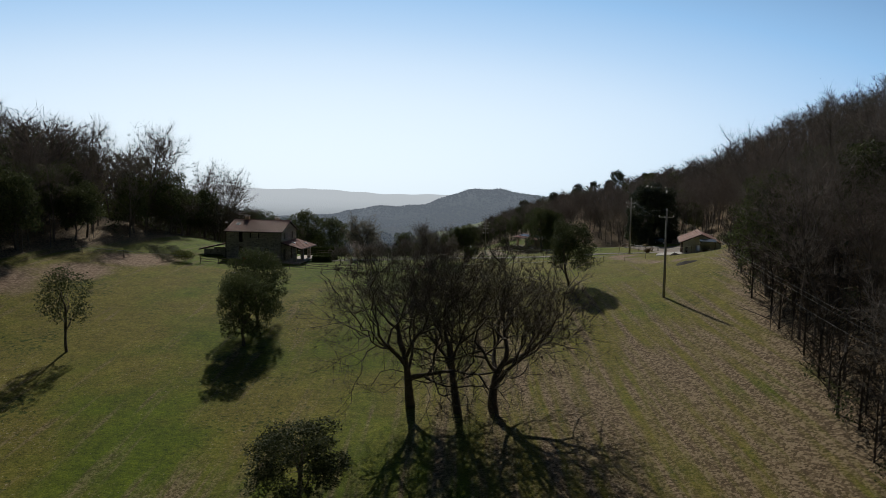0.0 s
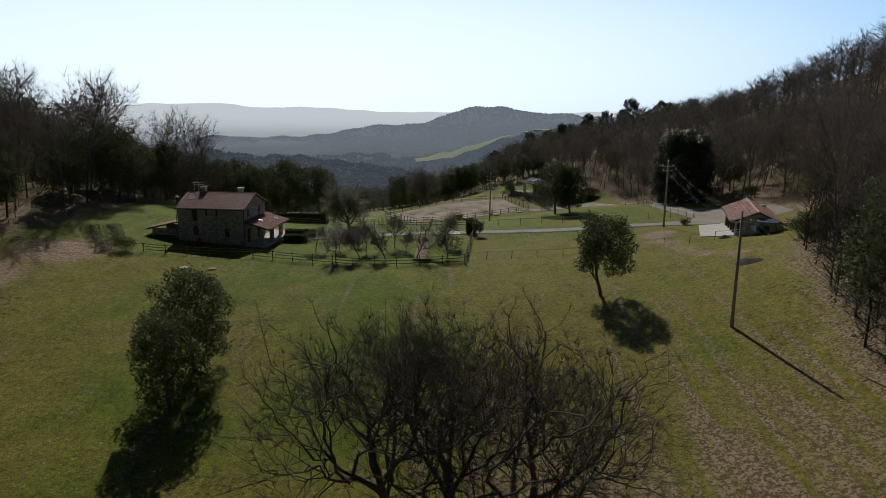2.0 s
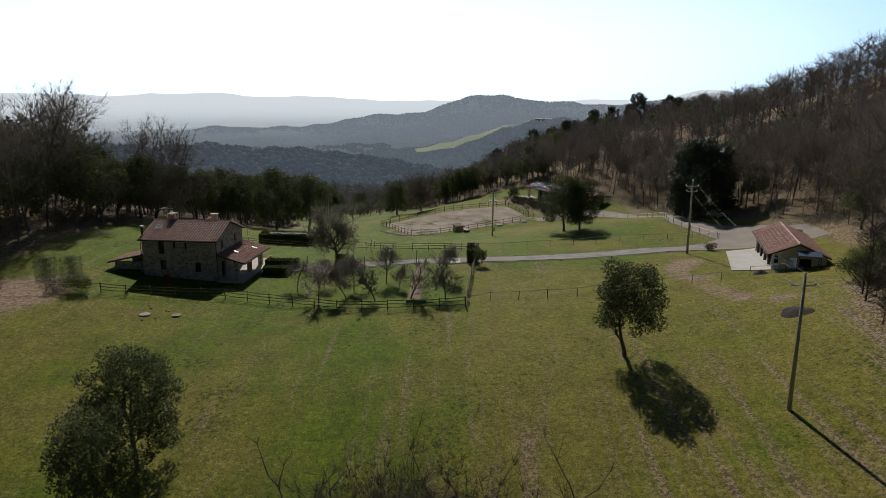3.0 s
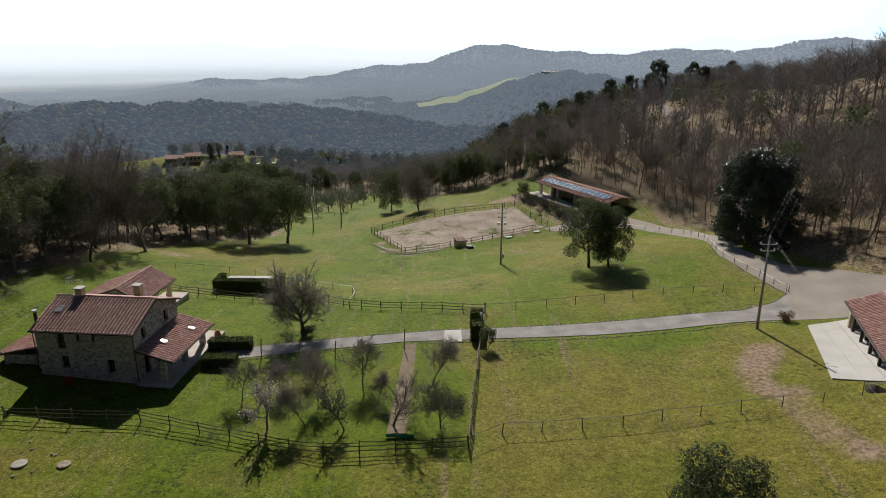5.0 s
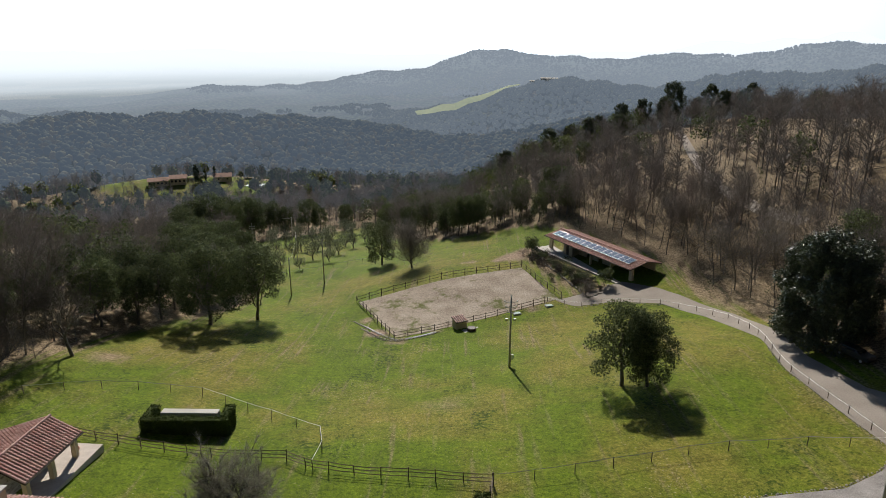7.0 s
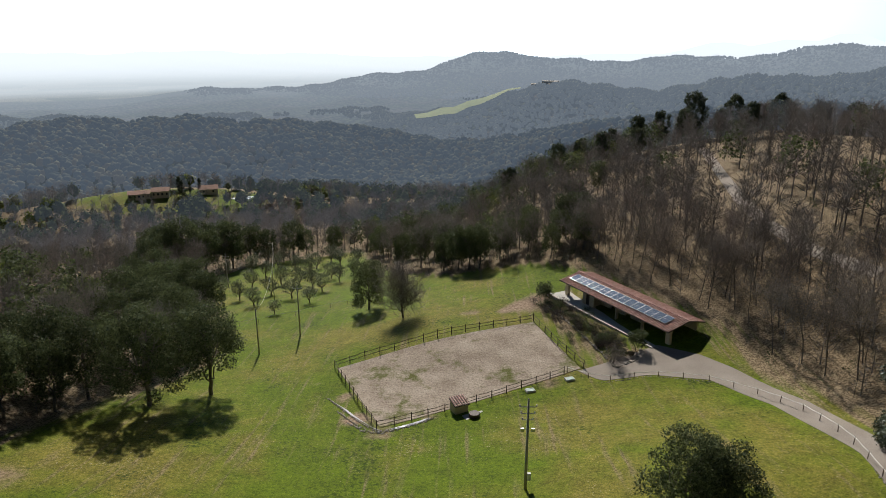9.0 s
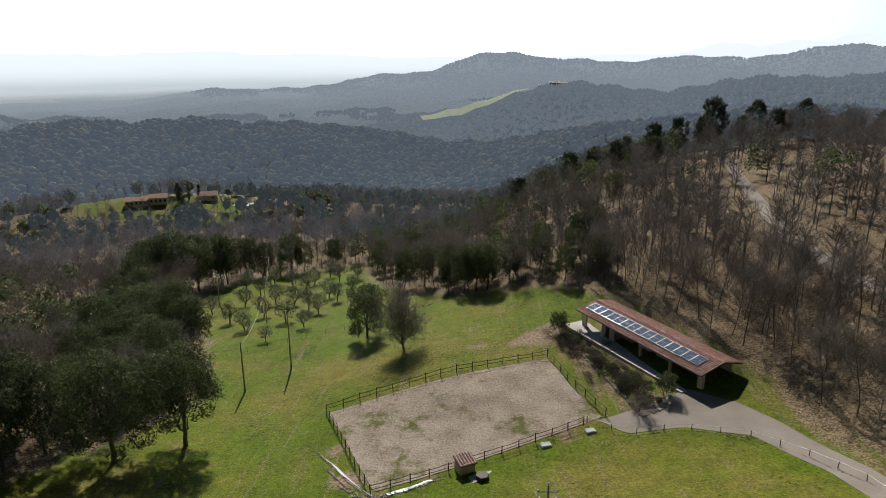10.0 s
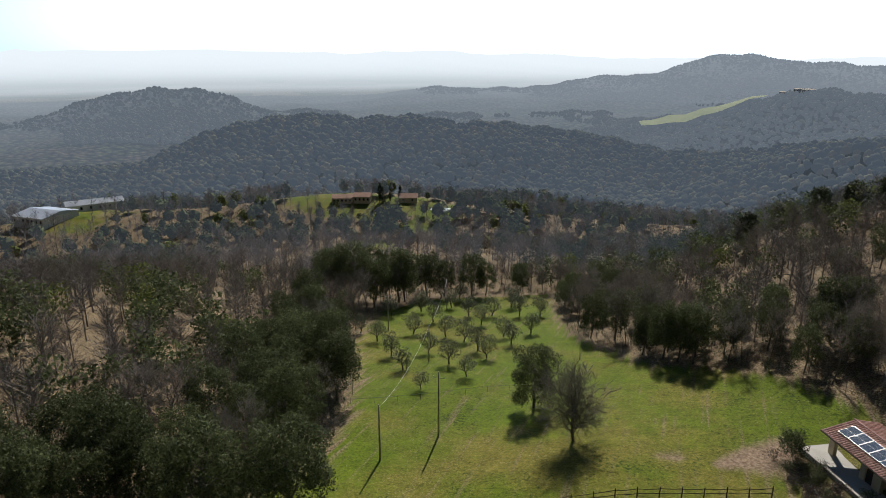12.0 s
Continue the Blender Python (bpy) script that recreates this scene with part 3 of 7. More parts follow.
# ---- plants ----
def grow(rng, height, radius, spread=0.7, levels=3, kids=(5, 5, 4), lean=(0, 0), fork=0.3, droop=0.0, gnarl=0.16, bole=0.55, stretch=(0.5, 0.72), thick=(0.36, 0.52)):
    """A trunk with limbs: tubes for the wood, and the twig ends as (place, direction)."""
    tubes, ends = [], []

    def branch(p, d, length, r, level):
        n = 6 if level == 0 else 5 if level < 2 else 4 if level < levels else 3
        pts, dirs = [p], [d]
        for _ in range(n - 1):
            d = d + rng.normal(0, gnarl * (1 + 0.5 * level), 3) + np.array([0, 0, 0.10 if level else 0.05]) - np.array([0, 0, droop * level])
            d = d / np.linalg.norm(d)
            p = p + d * length / (n - 1)
            pts.append(p), dirs.append(d)
        taper = np.linspace(1, 0.45 if level < levels else 0.3, n)
        tubes.append(tube(pts, r * taper, 6 if level == 0 else 4 if level < 2 else 3, cap=False))
        if level >= levels:
            ends.extend((pts[k], dirs[k], length) for k in range(1, n))
            return
        count = kids[min(level, len(kids) - 1)]
        turn = rng.uniform(0, 6.28)
        for k in range(count):
            f = fork + (1 - fork) * (k + rng.uniform(0.1, 0.9)) / count if k < count - 1 else 1.0
            s = min(int(f * (n - 1)), n - 2)
            q = pts[s] + (pts[s + 1] - pts[s]) * (f * (n - 1) - s)
            base = dirs[s]
            u = np.cross(base, [0.3, 0.5, 0.81])
            u /= np.linalg.norm(u)
            w = np.cross(base, u)
            turn += 2.4 + rng.uniform(-0.4, 0.4)
            side = np.cos(turn) * u + np.sin(turn) * w
            a = spread * rng.uniform(0.7, 1.25) * (0.35 if k == count - 1 else 1)
            nd = base * np.cos(a) + side * np.sin(a)
            branch(q, nd / np.linalg.norm(nd), length * rng.uniform(*stretch) * (1.15 - 0.35 * f if level == 0 else 1), r * (0.62 if k == count - 1 else rng.uniform(*thick)), level + 1)

    d0 = np.array([lean[0], lean[1], 1.0])
    branch(np.array([0, 0, -0.25]), d0 / np.linalg.norm(d0), height * bole, radius, 0)
    return tubes, ends


def twigs(rng, ends, per, length, width):
    """Thin pointed twigs from the branch ends: one long triangle each."""
    P = np.repeat(np.array([e[0] for e in ends]), per, 0)
    D = np.repeat(np.array([e[1] for e in ends]), per, 0) + rng.normal(0, 0.55, (len(P), 3)) + [0, 0, 0.15]
    D /= np.linalg.norm(D, axis=1, keepdims=True)
    L = length * rng.uniform(0.4, 1.2, (len(P), 1))
    S = np.cross(D, rng.normal(0, 1, P.shape))
    S *= width * rng.uniform(0.6, 1.3, (len(P), 1)) / (np.linalg.norm(S, axis=1, keepdims=True) + 1e-9)
    V = np.stack([P - S / 2, P + S / 2, P + D * L], 1).reshape(-1, 3)
    return V, np.arange(len(V)).reshape(-1, 3)


def leaves(rng, lobes, count, size, shell=0.55):
    """Leaves on and in a crown made of lobes (x, y, z, rx, ry, rz): one pointed blade each."""
    lobes = np.asarray(lobes, float)
    vol = (lobes[:, 3] * lobes[:, 4] * lobes[:, 5]) ** 0.75
    which = rng.choice(len(lobes), count, p=vol / vol.sum())
    N = rng.normal(0, 1, (count, 3))
    N /= np.linalg.norm(N, axis=1, keepdims=True)
    rad = (shell + (1 - shell) * rng.random((count, 1)) ** 0.6) * (0.86 + 0.22 * np.sin(N[:, :1] * 7 + which[:, None]) * np.sin(N[:, 1:2] * 6 + 1) + rng.normal(0, 0.05, (count, 1)))
    P = lobes[which, :3] + N * lobes[which, 3:6] * rad
    A = N + rng.normal(0, 0.8, N.shape)
    U = np.cross(A, rng.normal(0, 1, N.shape))
    U /= np.linalg.norm(U, axis=1, keepdims=True) + 1e-9
    W = np.cross(A, U)
    W /= np.linalg.norm(W, axis=1, keepdims=True) + 1e-9
    s = size * rng.uniform(0.6, 1.35, (count, 1))
    V = np.stack([P - U * s, P + W * s * 0.55 + U * s * 0.3, P + U * s * 0.7 - W * s * 0.5], 1).reshape(-1, 3)
    return V, np.arange(count * 3).reshape(-1, 3)


def crown_lobes(rng, height, base, radius, count=9, flat=0.8):
    """Lobes that make an uneven crown from base to height."""
    out = []
    mid = (height + base) / 2
    small = min(1.0, (12.0 / count) ** 0.42)
    for k in range(count):
        a, t = k * 2.4 + rng.uniform(-0.4, 0.4), (k + 0.5) / count
        z = base + (height - base) * (0.16 + 0.72 * t)
        reach = radius * (0.62 + 0.26 * (1 - small)) * math.sqrt(max(0.05, 1 - ((z - mid) / (0.62 * (height - base))) ** 2)) * rng.uniform(0.6, 1.15)
        r = radius * rng.uniform(0.36, 0.62) * small
        out.append((math.cos(a) * reach, math.sin(a) * reach, z, r, r, r * flat))
    out.append((0, 0, height - radius * 0.45, radius * 0.45, radius * 0.45, radius * 0.45))
    return out


def plant(name, label, category, trunk, crown, trunk_mat, crown_mat, group=""):
    """One plant at the origin: an empty with the wood and the crown under it."""
    ob = thing(name, Matrix.Identity(4), label, category, group)
    fast_mesh("trunk", *trunk, trunk_mat, ob, smooth_shade=True)
    fast_mesh("crown", *crown, crown_mat, ob)
    return ob


def bare_tree(seed, height, radius, label, per=10, twig=(1.0, 0.03), mat=None, name="bare_tree", group="", **kw):
    rng = np.random.default_rng(seed)
    tubes, ends = grow(rng, height, radius, **kw)
    top = max(e[0][2] for e in ends)
    k = height / (top + twig[0] * 0.5)
    V, F = joined(tubes)
    tv, tf = twigs(rng, [(e[0] * k, e[1], e[2]) for e in ends], per, *twig)
    return plant(name, label, "tree", (V * k, F), (tv, tf), M_BARK, mat or M_TWIG, group)


def leafy_tree(seed, height, radius, base, label, count=4200, size=0.22, mat=None, name="evergreen_tree", lobes=9, trunk_r=0.22, flat=0.85, group="", bark=None):
    rng = np.random.default_rng(seed)
    tubes, ends = grow(rng, height * 0.92, trunk_r, spread=0.6, levels=2, kids=(6, 4), fork=0.35)
    V, F = joined(tubes)
    return plant(name, label, "tree", (V, F), leaves(rng, crown_lobes(rng, height, base, radius, lobes, flat), count, size), bark or M_BARK, mat or M_OAK, group)


def place(proto, x, y, scale=1.0, turn=None, sink=0.0, high=None):
    """Another one like proto, standing on the ground."""
    turn = random.uniform(0, 360) if turn is None else turn
    s = (scale, scale, high or scale)
    return copy_thing(proto, Matrix.Translation((x, y, land1(x, y) - sink)) @ pose(0, 0, 0, 0, 0, turn) @ Matrix.Diagonal((*s, 1)))


def settle(proto, x, y, turn=0.0, scale=1.0):
    """Stand the plant itself on the ground."""
    proto.matrix_basis = Matrix.Translation((x, y, land1(x, y))) @ pose(0, 0, 0, 0, 0, turn) @ Matrix.Diagonal((scale, scale, scale, 1))
    return proto


# ---- ways and yards ----
sheet("lane", [(-21.6, 127.0), (-12.8, 129.2), (-2.1, 131.4), (7.2, 131.9), (21.2, 132.5), (30.1, 133.4), (37.5, 134.6), (42.2, 134.9)],
      [(-21.6, 129.8), (-13.0, 132.0), (2.5, 134.5), (16.0, 135.6), (28.7, 137.2), (38.2, 138.4), (43.3, 141.2), (46.0, 143.7)], M_GRAVEL, 0.05, "pale grey gravel lane edged with small stones", "lane")
sheet("drive", [(42.2, 134.7), (43.3, 141.2), (46.3, 144.3), (45.2, 154.7), (44.5, 162.8), (46.3, 173.8), (44.3, 188.6), (40.0, 197.6), (32.4, 200.8), (25.3, 200.5), (22.4, 204.0)],
      [(58.6, 134.3), (59.7, 142.5), (55.9, 150.6), (50.9, 156.6), (48.8, 166.2), (50.1, 175.7), (48.6, 188.6), (44.2, 200.2), (41.1, 205.1), (35.8, 209.5), (26.0, 205.4)], M_DRIVE, 0.045, "pale gravel drive beside the wood", "drive")
sheet("garden_path", [(-1.9, 113.2), (-1.8, 121), (-1.7, 130.6)], [(-0.2, 113.2), (-0.3, 121), (-0.4, 130.8)], surface("bare_reddish_soil", (0.13, 0.095, 0.06), (0.26, 0.205, 0.14), 0.8, 7, 0.95, 0.6), 0.04, "trodden reddish earth path through the orchard", "path", 0.8)
TRACK = [(70, 212), (67, 225), (65.2, 243), (67, 258), (75, 294), (80.5, 319), (84, 345)]
sheet("woodland_track", [(x - 1.3, y) for x, y in TRACK], [(x + 1.3, y) for x, y in TRACK], M_DRIVE, 0.06, "pale narrow dirt track climbing through the bare wood", "track", 1.6)
sheet("concrete_apron", [(43.0, 132.7), (38.3, 119.0)], [(51.3, 134.5), (45.7, 116.3)], M_CONCRETE, 0.10, "pale concrete apron before the garage", "apron", 2.5)
sheet("riding_arena", [(-6.1, 190.0), (23.0, 204.7)], [(-15.5, 209.9), (17.4, 221.3)], M_SAND, 0.07, "trodden sandy riding arena with thin grass", "arena", 1.5)
sheet("stone_slab", [(2.6, 131.2), (2.6, 134.4)], [(4.6, 131.3), (4.5, 134.5)], M_CONCRETE, 0.075, "pale concrete strip across the lane", "slab")

# ---- buildings, first as whole forms ----
def roof_tiles(w, d, drop, pitch=0.36, course=0.42):
    """Barrel tiles over a slope w wide and d long that falls by drop, from its ridge at y=0 down to y=-d."""
    cols, rows = max(2, round(w / pitch)), max(2, round(d / course))
    pieces = []
    a = np.linspace(0, math.pi, 5)
    rng = np.random.default_rng(cols * 31 + rows)
    for i in range(cols):
        for j in range(rows):
            x0, r = (i + 0.5) * w / cols + rng.normal(0, 0.006), 0.36 * w / cols
            y0, y1 = -j * d / rows, -(j + 1.12) * d / rows
            z0, z1 = -j * drop / rows, -(j + 1) * drop / rows + 0.012 + rng.normal(0, 0.004)
            up = np.c_[x0 - r * 0.85 * np.cos(a), np.full(5, y0), z0 + 0.085 * np.sin(a)]
            dn = np.c_[x0 - r * np.cos(a), np.full(5, y1), z1 + 0.12 * np.sin(a)]
            k = np.arange(4)
            pieces.append((np.vstack([up, dn]), np.stack([k, k + 1, k + 6, k + 5], -1)))
    return joined(pieces)


M_GLASS, _n, _l = material("dark_window_glass")
_n["Principled BSDF"].inputs["Base Color"].default_value = (0.012, 0.014, 0.016, 1)
_n["Principled BSDF"].inputs["Roughness"].default_value = 0.08
M_SKYPANE, _n, _l = material("hazy_roof_glass")
_n["Principled BSDF"].inputs["Base Color"].default_value = (0.20, 0.22, 0.24, 1)
_n["Principled BSDF"].inputs["Roughness"].default_value = 0.7
_n["Principled BSDF"].inputs["Specular IOR Level"].default_value = 0.2
M_PV, _n, _l = material("blue_solar_cells")
_b = _n["Principled BSDF"]
_b.inputs["Roughness"].default_value, _b.inputs["Specular IOR Level"].default_value = 0.12, 0.06
_tc, _br = _n.new("ShaderNodeTexCoord"), _n.new("ShaderNodeTexBrick")
_br.inputs["Scale"].default_value, _br.offset = 1.0, 0.0
_br.inputs["Brick Width"].default_value, _br.inputs["Row Height"].default_value, _br.inputs["Mortar Size"].default_value = 0.16, 0.16, 0.006
_br.inputs["Color1"].default_value, _br.inputs["Color2"].default_value, _br.inputs["Mortar"].default_value = (0.055, 0.08, 0.13, 1), (0.07, 0.10, 0.155, 1), (0.25, 0.27, 0.3, 1)
_l.new(_tc.outputs["Object"], _br.inputs["Vector"])
_l.new(_br.outputs["Color"], _b.inputs["Base Color"])
M_TERRA = surface("terracotta_pot", (0.28, 0.13, 0.075), (0.42, 0.21, 0.13), 5, 30, 0.8, 0.1)
M_PATIO = surface("pinkish_stone_paving", (0.42, 0.36, 0.31), (0.58, 0.51, 0.45), 1.2, 14, 0.85, 0.2)
M_RUBBLE = surface("rough_field_stones", (0.20, 0.18, 0.155), (0.42, 0.385, 0.34), 3, 20, 0.95, 0.5, random_tint=0.2)
M_SHEET = surface("grey_metal_roofing", (0.42, 0.45, 0.50), (0.52, 0.55, 0.60), 0.3, 3, 0.4, 0.05, metal=0.3)
M_WHITEWALL = surface("white_rendered_wall", (0.55, 0.54, 0.51), (0.70, 0.69, 0.66), 0.5, 10, 0.85, 0.1)
M_BOXWOOD = leaf_material("clipped_hedge_leaves", (0.034, 0.052, 0.014), (0.095, 0.120, 0.034), 0.85, 0.2, 0.08)


def stone_material():
    """Coursed fieldstone with pale joints."""
    m, n, l = material("coursed_fieldstone")
    b = n["Principled BSDF"]
    tc, mp = n.new("ShaderNodeTexCoord"), n.new("ShaderNodeMapping")
    mp.inputs["Scale"].default_value = (1.0, 1.0, 1.7)
    l.new(tc.outputs["Object"], mp.inputs["Vector"])
    edge, cell, no = n.new("ShaderNodeTexVoronoi"), n.new("ShaderNodeTexVoronoi"), n.new("ShaderNodeTexNoise")
    edge.feature = "DISTANCE_TO_EDGE"
    for t in (edge, cell):
        t.inputs["Scale"].default_value, t.inputs["Randomness"].default_value = 2.9, 0.85
        l.new(mp.outputs[0], t.inputs["Vector"])
    no.inputs["Scale"].default_value, no.inputs["Detail"].default_value = 14, 5
    l.new(tc.outputs["Object"], no.inputs["Vector"])
    sep = n.new("ShaderNodeSeparateColor")
    l.new(cell.outputs["Color"], sep.inputs[0])
    r = ramp(n, [(0.0, (0.22, 0.195, 0.165)), (0.45, (0.40, 0.36, 0.31)), (1.0, (0.58, 0.54, 0.48))])
    ad = n.new("ShaderNodeMath")
    ad.operation = "MULTIPLY_ADD"
    ad.inputs[1].default_value = 0.5
    l.new(no.outputs["Fac"], ad.inputs[0]), l.new(sep.outputs[0], ad.inputs[2])
    sh = n.new("ShaderNodeMath")
    sh.operation = "SUBTRACT"
    sh.inputs[1].default_value = 0.25
    l.new(ad.outputs[0], sh.inputs[0])
    l.new(sh.outputs[0], r.inputs["Fac"])
    jm = n.new("ShaderNodeMapRange")
    jm.inputs["From Min"].default_value, jm.inputs["From Max"].default_value = 0.02, 0.07
    l.new(edge.outputs["Distance"], jm.inputs["Value"])
    mx = n.new("ShaderNodeMixRGB")
    mx.inputs[1].default_value = (0.50, 0.46, 0.39, 1)
    l.new(jm.outputs[0], mx.inputs[0]), l.new(r.outputs[0], mx.inputs[2])
    l.new(mx.outputs[0], b.inputs["Base Color"])
    b.inputs["Roughness"].default_value = 0.92
    bp = n.new("ShaderNodeBump")
    bp.inputs["Strength"].default_value, bp.inputs["Distance"].default_value = 0.7, 0.04
    l.new(jm.outputs[0], bp.inputs["Height"])
    l.new(bp.outputs[0], b.inputs["Normal"])
    return m


M_STONE = stone_material()


def tile_material():
    """Old terracotta: every tile its own tone, with lichen."""
    m, n, l = material("old_terracotta_tiles")
    b = n["Principled BSDF"]
    geo, tc, no = n.new("ShaderNodeNewGeometry"), n.new("ShaderNodeTexCoord"), n.new("ShaderNodeTexNoise")
    r = ramp(n, [(0.0, (0.38, 0.20, 0.165)), (0.5, (0.46, 0.262, 0.222)), (1.0, (0.55, 0.35, 0.30))])
    l.new(geo.outputs["Random Per Island"], r.inputs["Fac"])
    no.inputs["Scale"].default_value, no.inputs["Detail"].default_value = 1.4, 6
    l.new(tc.outputs["Object"], no.inputs["Vector"])
    pm = n.new("ShaderNodeMapRange")
    pm.inputs["From Min"].default_value, pm.inputs["From Max"].default_value, pm.inputs["To Max"].default_value = 0.5, 0.75, 0.6
    l.new(no.outputs["Fac"], pm.inputs["Value"])
    mx = n.new("ShaderNodeMixRGB")
    mx.inputs[2].default_value = (0.30, 0.22, 0.19, 1)
    l.new(pm.outputs[0], mx.inputs[0]), l.new(r.outputs[0], mx.inputs[1])
    l.new(mx.outputs[0], b.inputs["Base Color"])
    b.inputs["Roughness"].default_value = 0.8
    return m


M_TILE = tile_material()


def wall(w, h, thick, openings, rise=None, at=None):
    """A wall along x with openings (x0, z0, x1, z1) through it, and a gable rising to (x, z) at its top."""
    bm = bmesh.new()
    xs = sorted({0, w, *(o[0] for o in openings), *(o[2] for o in openings)})
    zs = sorted({-1.2, h, *(o[1] for o in openings), *(o[3] for o in openings)})
    for x0, x1 in zip(xs, xs[1:]):
        for z0, z1 in zip(zs, zs[1:]):
            if not any(o[0] <= x0 and x1 <= o[2] and o[1] <= z0 and z1 <= o[3] for o in openings):
                box(bm, (x0, 0, z0), (x1, thick, z1))
    if rise:
        v = [bm.verts.new(p) for y in (0, thick) for p in ((0, y, h), (w, y, h), (rise[0], y, rise[1]))]
        for f in ((0, 1, 2), (5, 4, 3), (1, 4, 5, 2), (0, 2, 5, 3)):
            bm.faces.new([v[k] for k in f])
    if at:
        bm.transform(at)
    bmesh.ops.remove_doubles(bm, verts=bm.verts, dist=0.001)
    return bm


def opening(parent, at, x0, z0, x1, z1, depth=0.28, bars=1, sill=True, door=False):
    """Joinery in a wall opening: frame, dark panes, stone sill."""
    win = fast_mesh("window" if not door else "door", *joined([tube([(x0 + 0.03, depth, z0), (x0 + 0.03, depth, z1)], 0.045, 4), tube([(x1 - 0.03, depth, z0), (x1 - 0.03, depth, z1)], 0.045, 4),
                    tube([(x0, depth, z1 - 0.03), (x1, depth, z1 - 0.03)], 0.045, 4), tube([(x0, depth, z0 + 0.03), (x1, depth, z0 + 0.03)], 0.045, 4)]
                    + [tube([(x0 + (x1 - x0) * (k + 1) / (bars + 1), depth, z0), (x0 + (x1 - x0) * (k + 1) / (bars + 1), depth, z1)], 0.035, 4) for k in range(bars)]), M_DARKWOOD, parent, "dark wooden frame")
    win.matrix_basis = at
    bm = boxed(((x0 + 0.05, depth - 0.01, z0 + 0.05), (x1 - 0.05, depth + 0.01, z1 - 0.05)))
    part("pane", bm, M_GLASS, win, "dark window glass")
    if sill:
        part("sill", boxed(((x0 - 0.08, -0.07, z0 - 0.09), (x1 + 0.08, 0.2, z0)), bevel=0.015), M_CONCRETE, win, "pale stone sill")
    return win


def slope(parent, at, w, d, drop, name="roof", label="old reddish terracotta barrel tiles"):
    """A tiled roof slope: boarding, its tiles over it, and a dark gutter."""
    k = math.hypot(d, drop)
    bm = bmesh.new()
    v = [bm.verts.new(p) for z in (-0.14, 0.0) for p in ((0, 0, z), (w, 0, z), (w, -d, z - drop), (0, -d, z - drop))]
    for f in ((0, 1, 2, 3), (7, 6, 5, 4), (0, 4, 5, 1), (1, 5, 6, 2), (2, 6, 7, 3), (3, 7, 4, 0)):
        bm.faces.new([v[i] for i in f])
    base = part(name, bm, M_DARKWOOD, parent, "tiled roof slope on dark boards")
    base.matrix_basis = at
    V, F = roof_tiles(w, d, drop)
    fast_mesh("tiles", V + [0, 0, 0.0], F, M_TILE, base, label)
    gv, gf = tube([(0, -d - 0.08, -drop - 0.05), (w, -d - 0.08, -drop - 0.05)], 0.07, 6)
    fast_mesh("gutter", gv, gf, M_DARKWOOD, base, "dark metal gutter")
    return base


def ridge(parent, p, q, at=None):
    n = int((Vector(q) - Vector(p)).length / 0.4)
    pieces = []
    for k in range(n):
        a, b = np.array(p) + (np.array(q) - np.array(p)) * k / n, np.array(p) + (np.array(q) - np.array(p)) * (k + 1.1) / n
        pieces.append(tube([a, b], [0.13, 0.15], 6))
    ob = fast_mesh("ridge_tiles", *joined(pieces), M_TILE, parent, "row of rounded ridge tiles")
    if at:
        ob.matrix_basis = at
    return ob


def chimney(parent, x, y, z0, z1, s=0.36):
    c = part("chimney", boxed(((x - s, y - s, z0), (x + s, y + s, z1)), bevel=0.03), M_PLASTER, parent, "squat rendered chimney")
    part("chimney_cap", boxed(((x - s - 0.1, y - s - 0.1, z1 + 0.12), (x + s + 0.1, y + s + 0.1, z1 + 0.24)), ((x - s, y - s, z1), (x - s + 0.14, y + s, z1 + 0.12)), ((x + s - 0.14, y - s, z1), (x + s, y + s, z1 + 0.12))), M_CONCRETE, c, "pale chimney cap")


def skylight(parent, at, w=0.7, d=0.9):
    s = part("skylight", boxed(((0, 0, 0), (w, 0.09, 0.16)), ((0, d - 0.09, 0), (w, d, 0.16)), ((0, 0.09, 0), (0.09, d - 0.09, 0.16)), ((w - 0.09, 0.09, 0), (w, d - 0.09, 0.16))), M_METAL, parent, "grey roof window frame")
    s.matrix_basis = at
    part("pane", boxed(((0.08, 0.08, 0.10), (w - 0.08, d - 0.08, 0.13))), M_SKYPANE, s, "pale hazy pane")


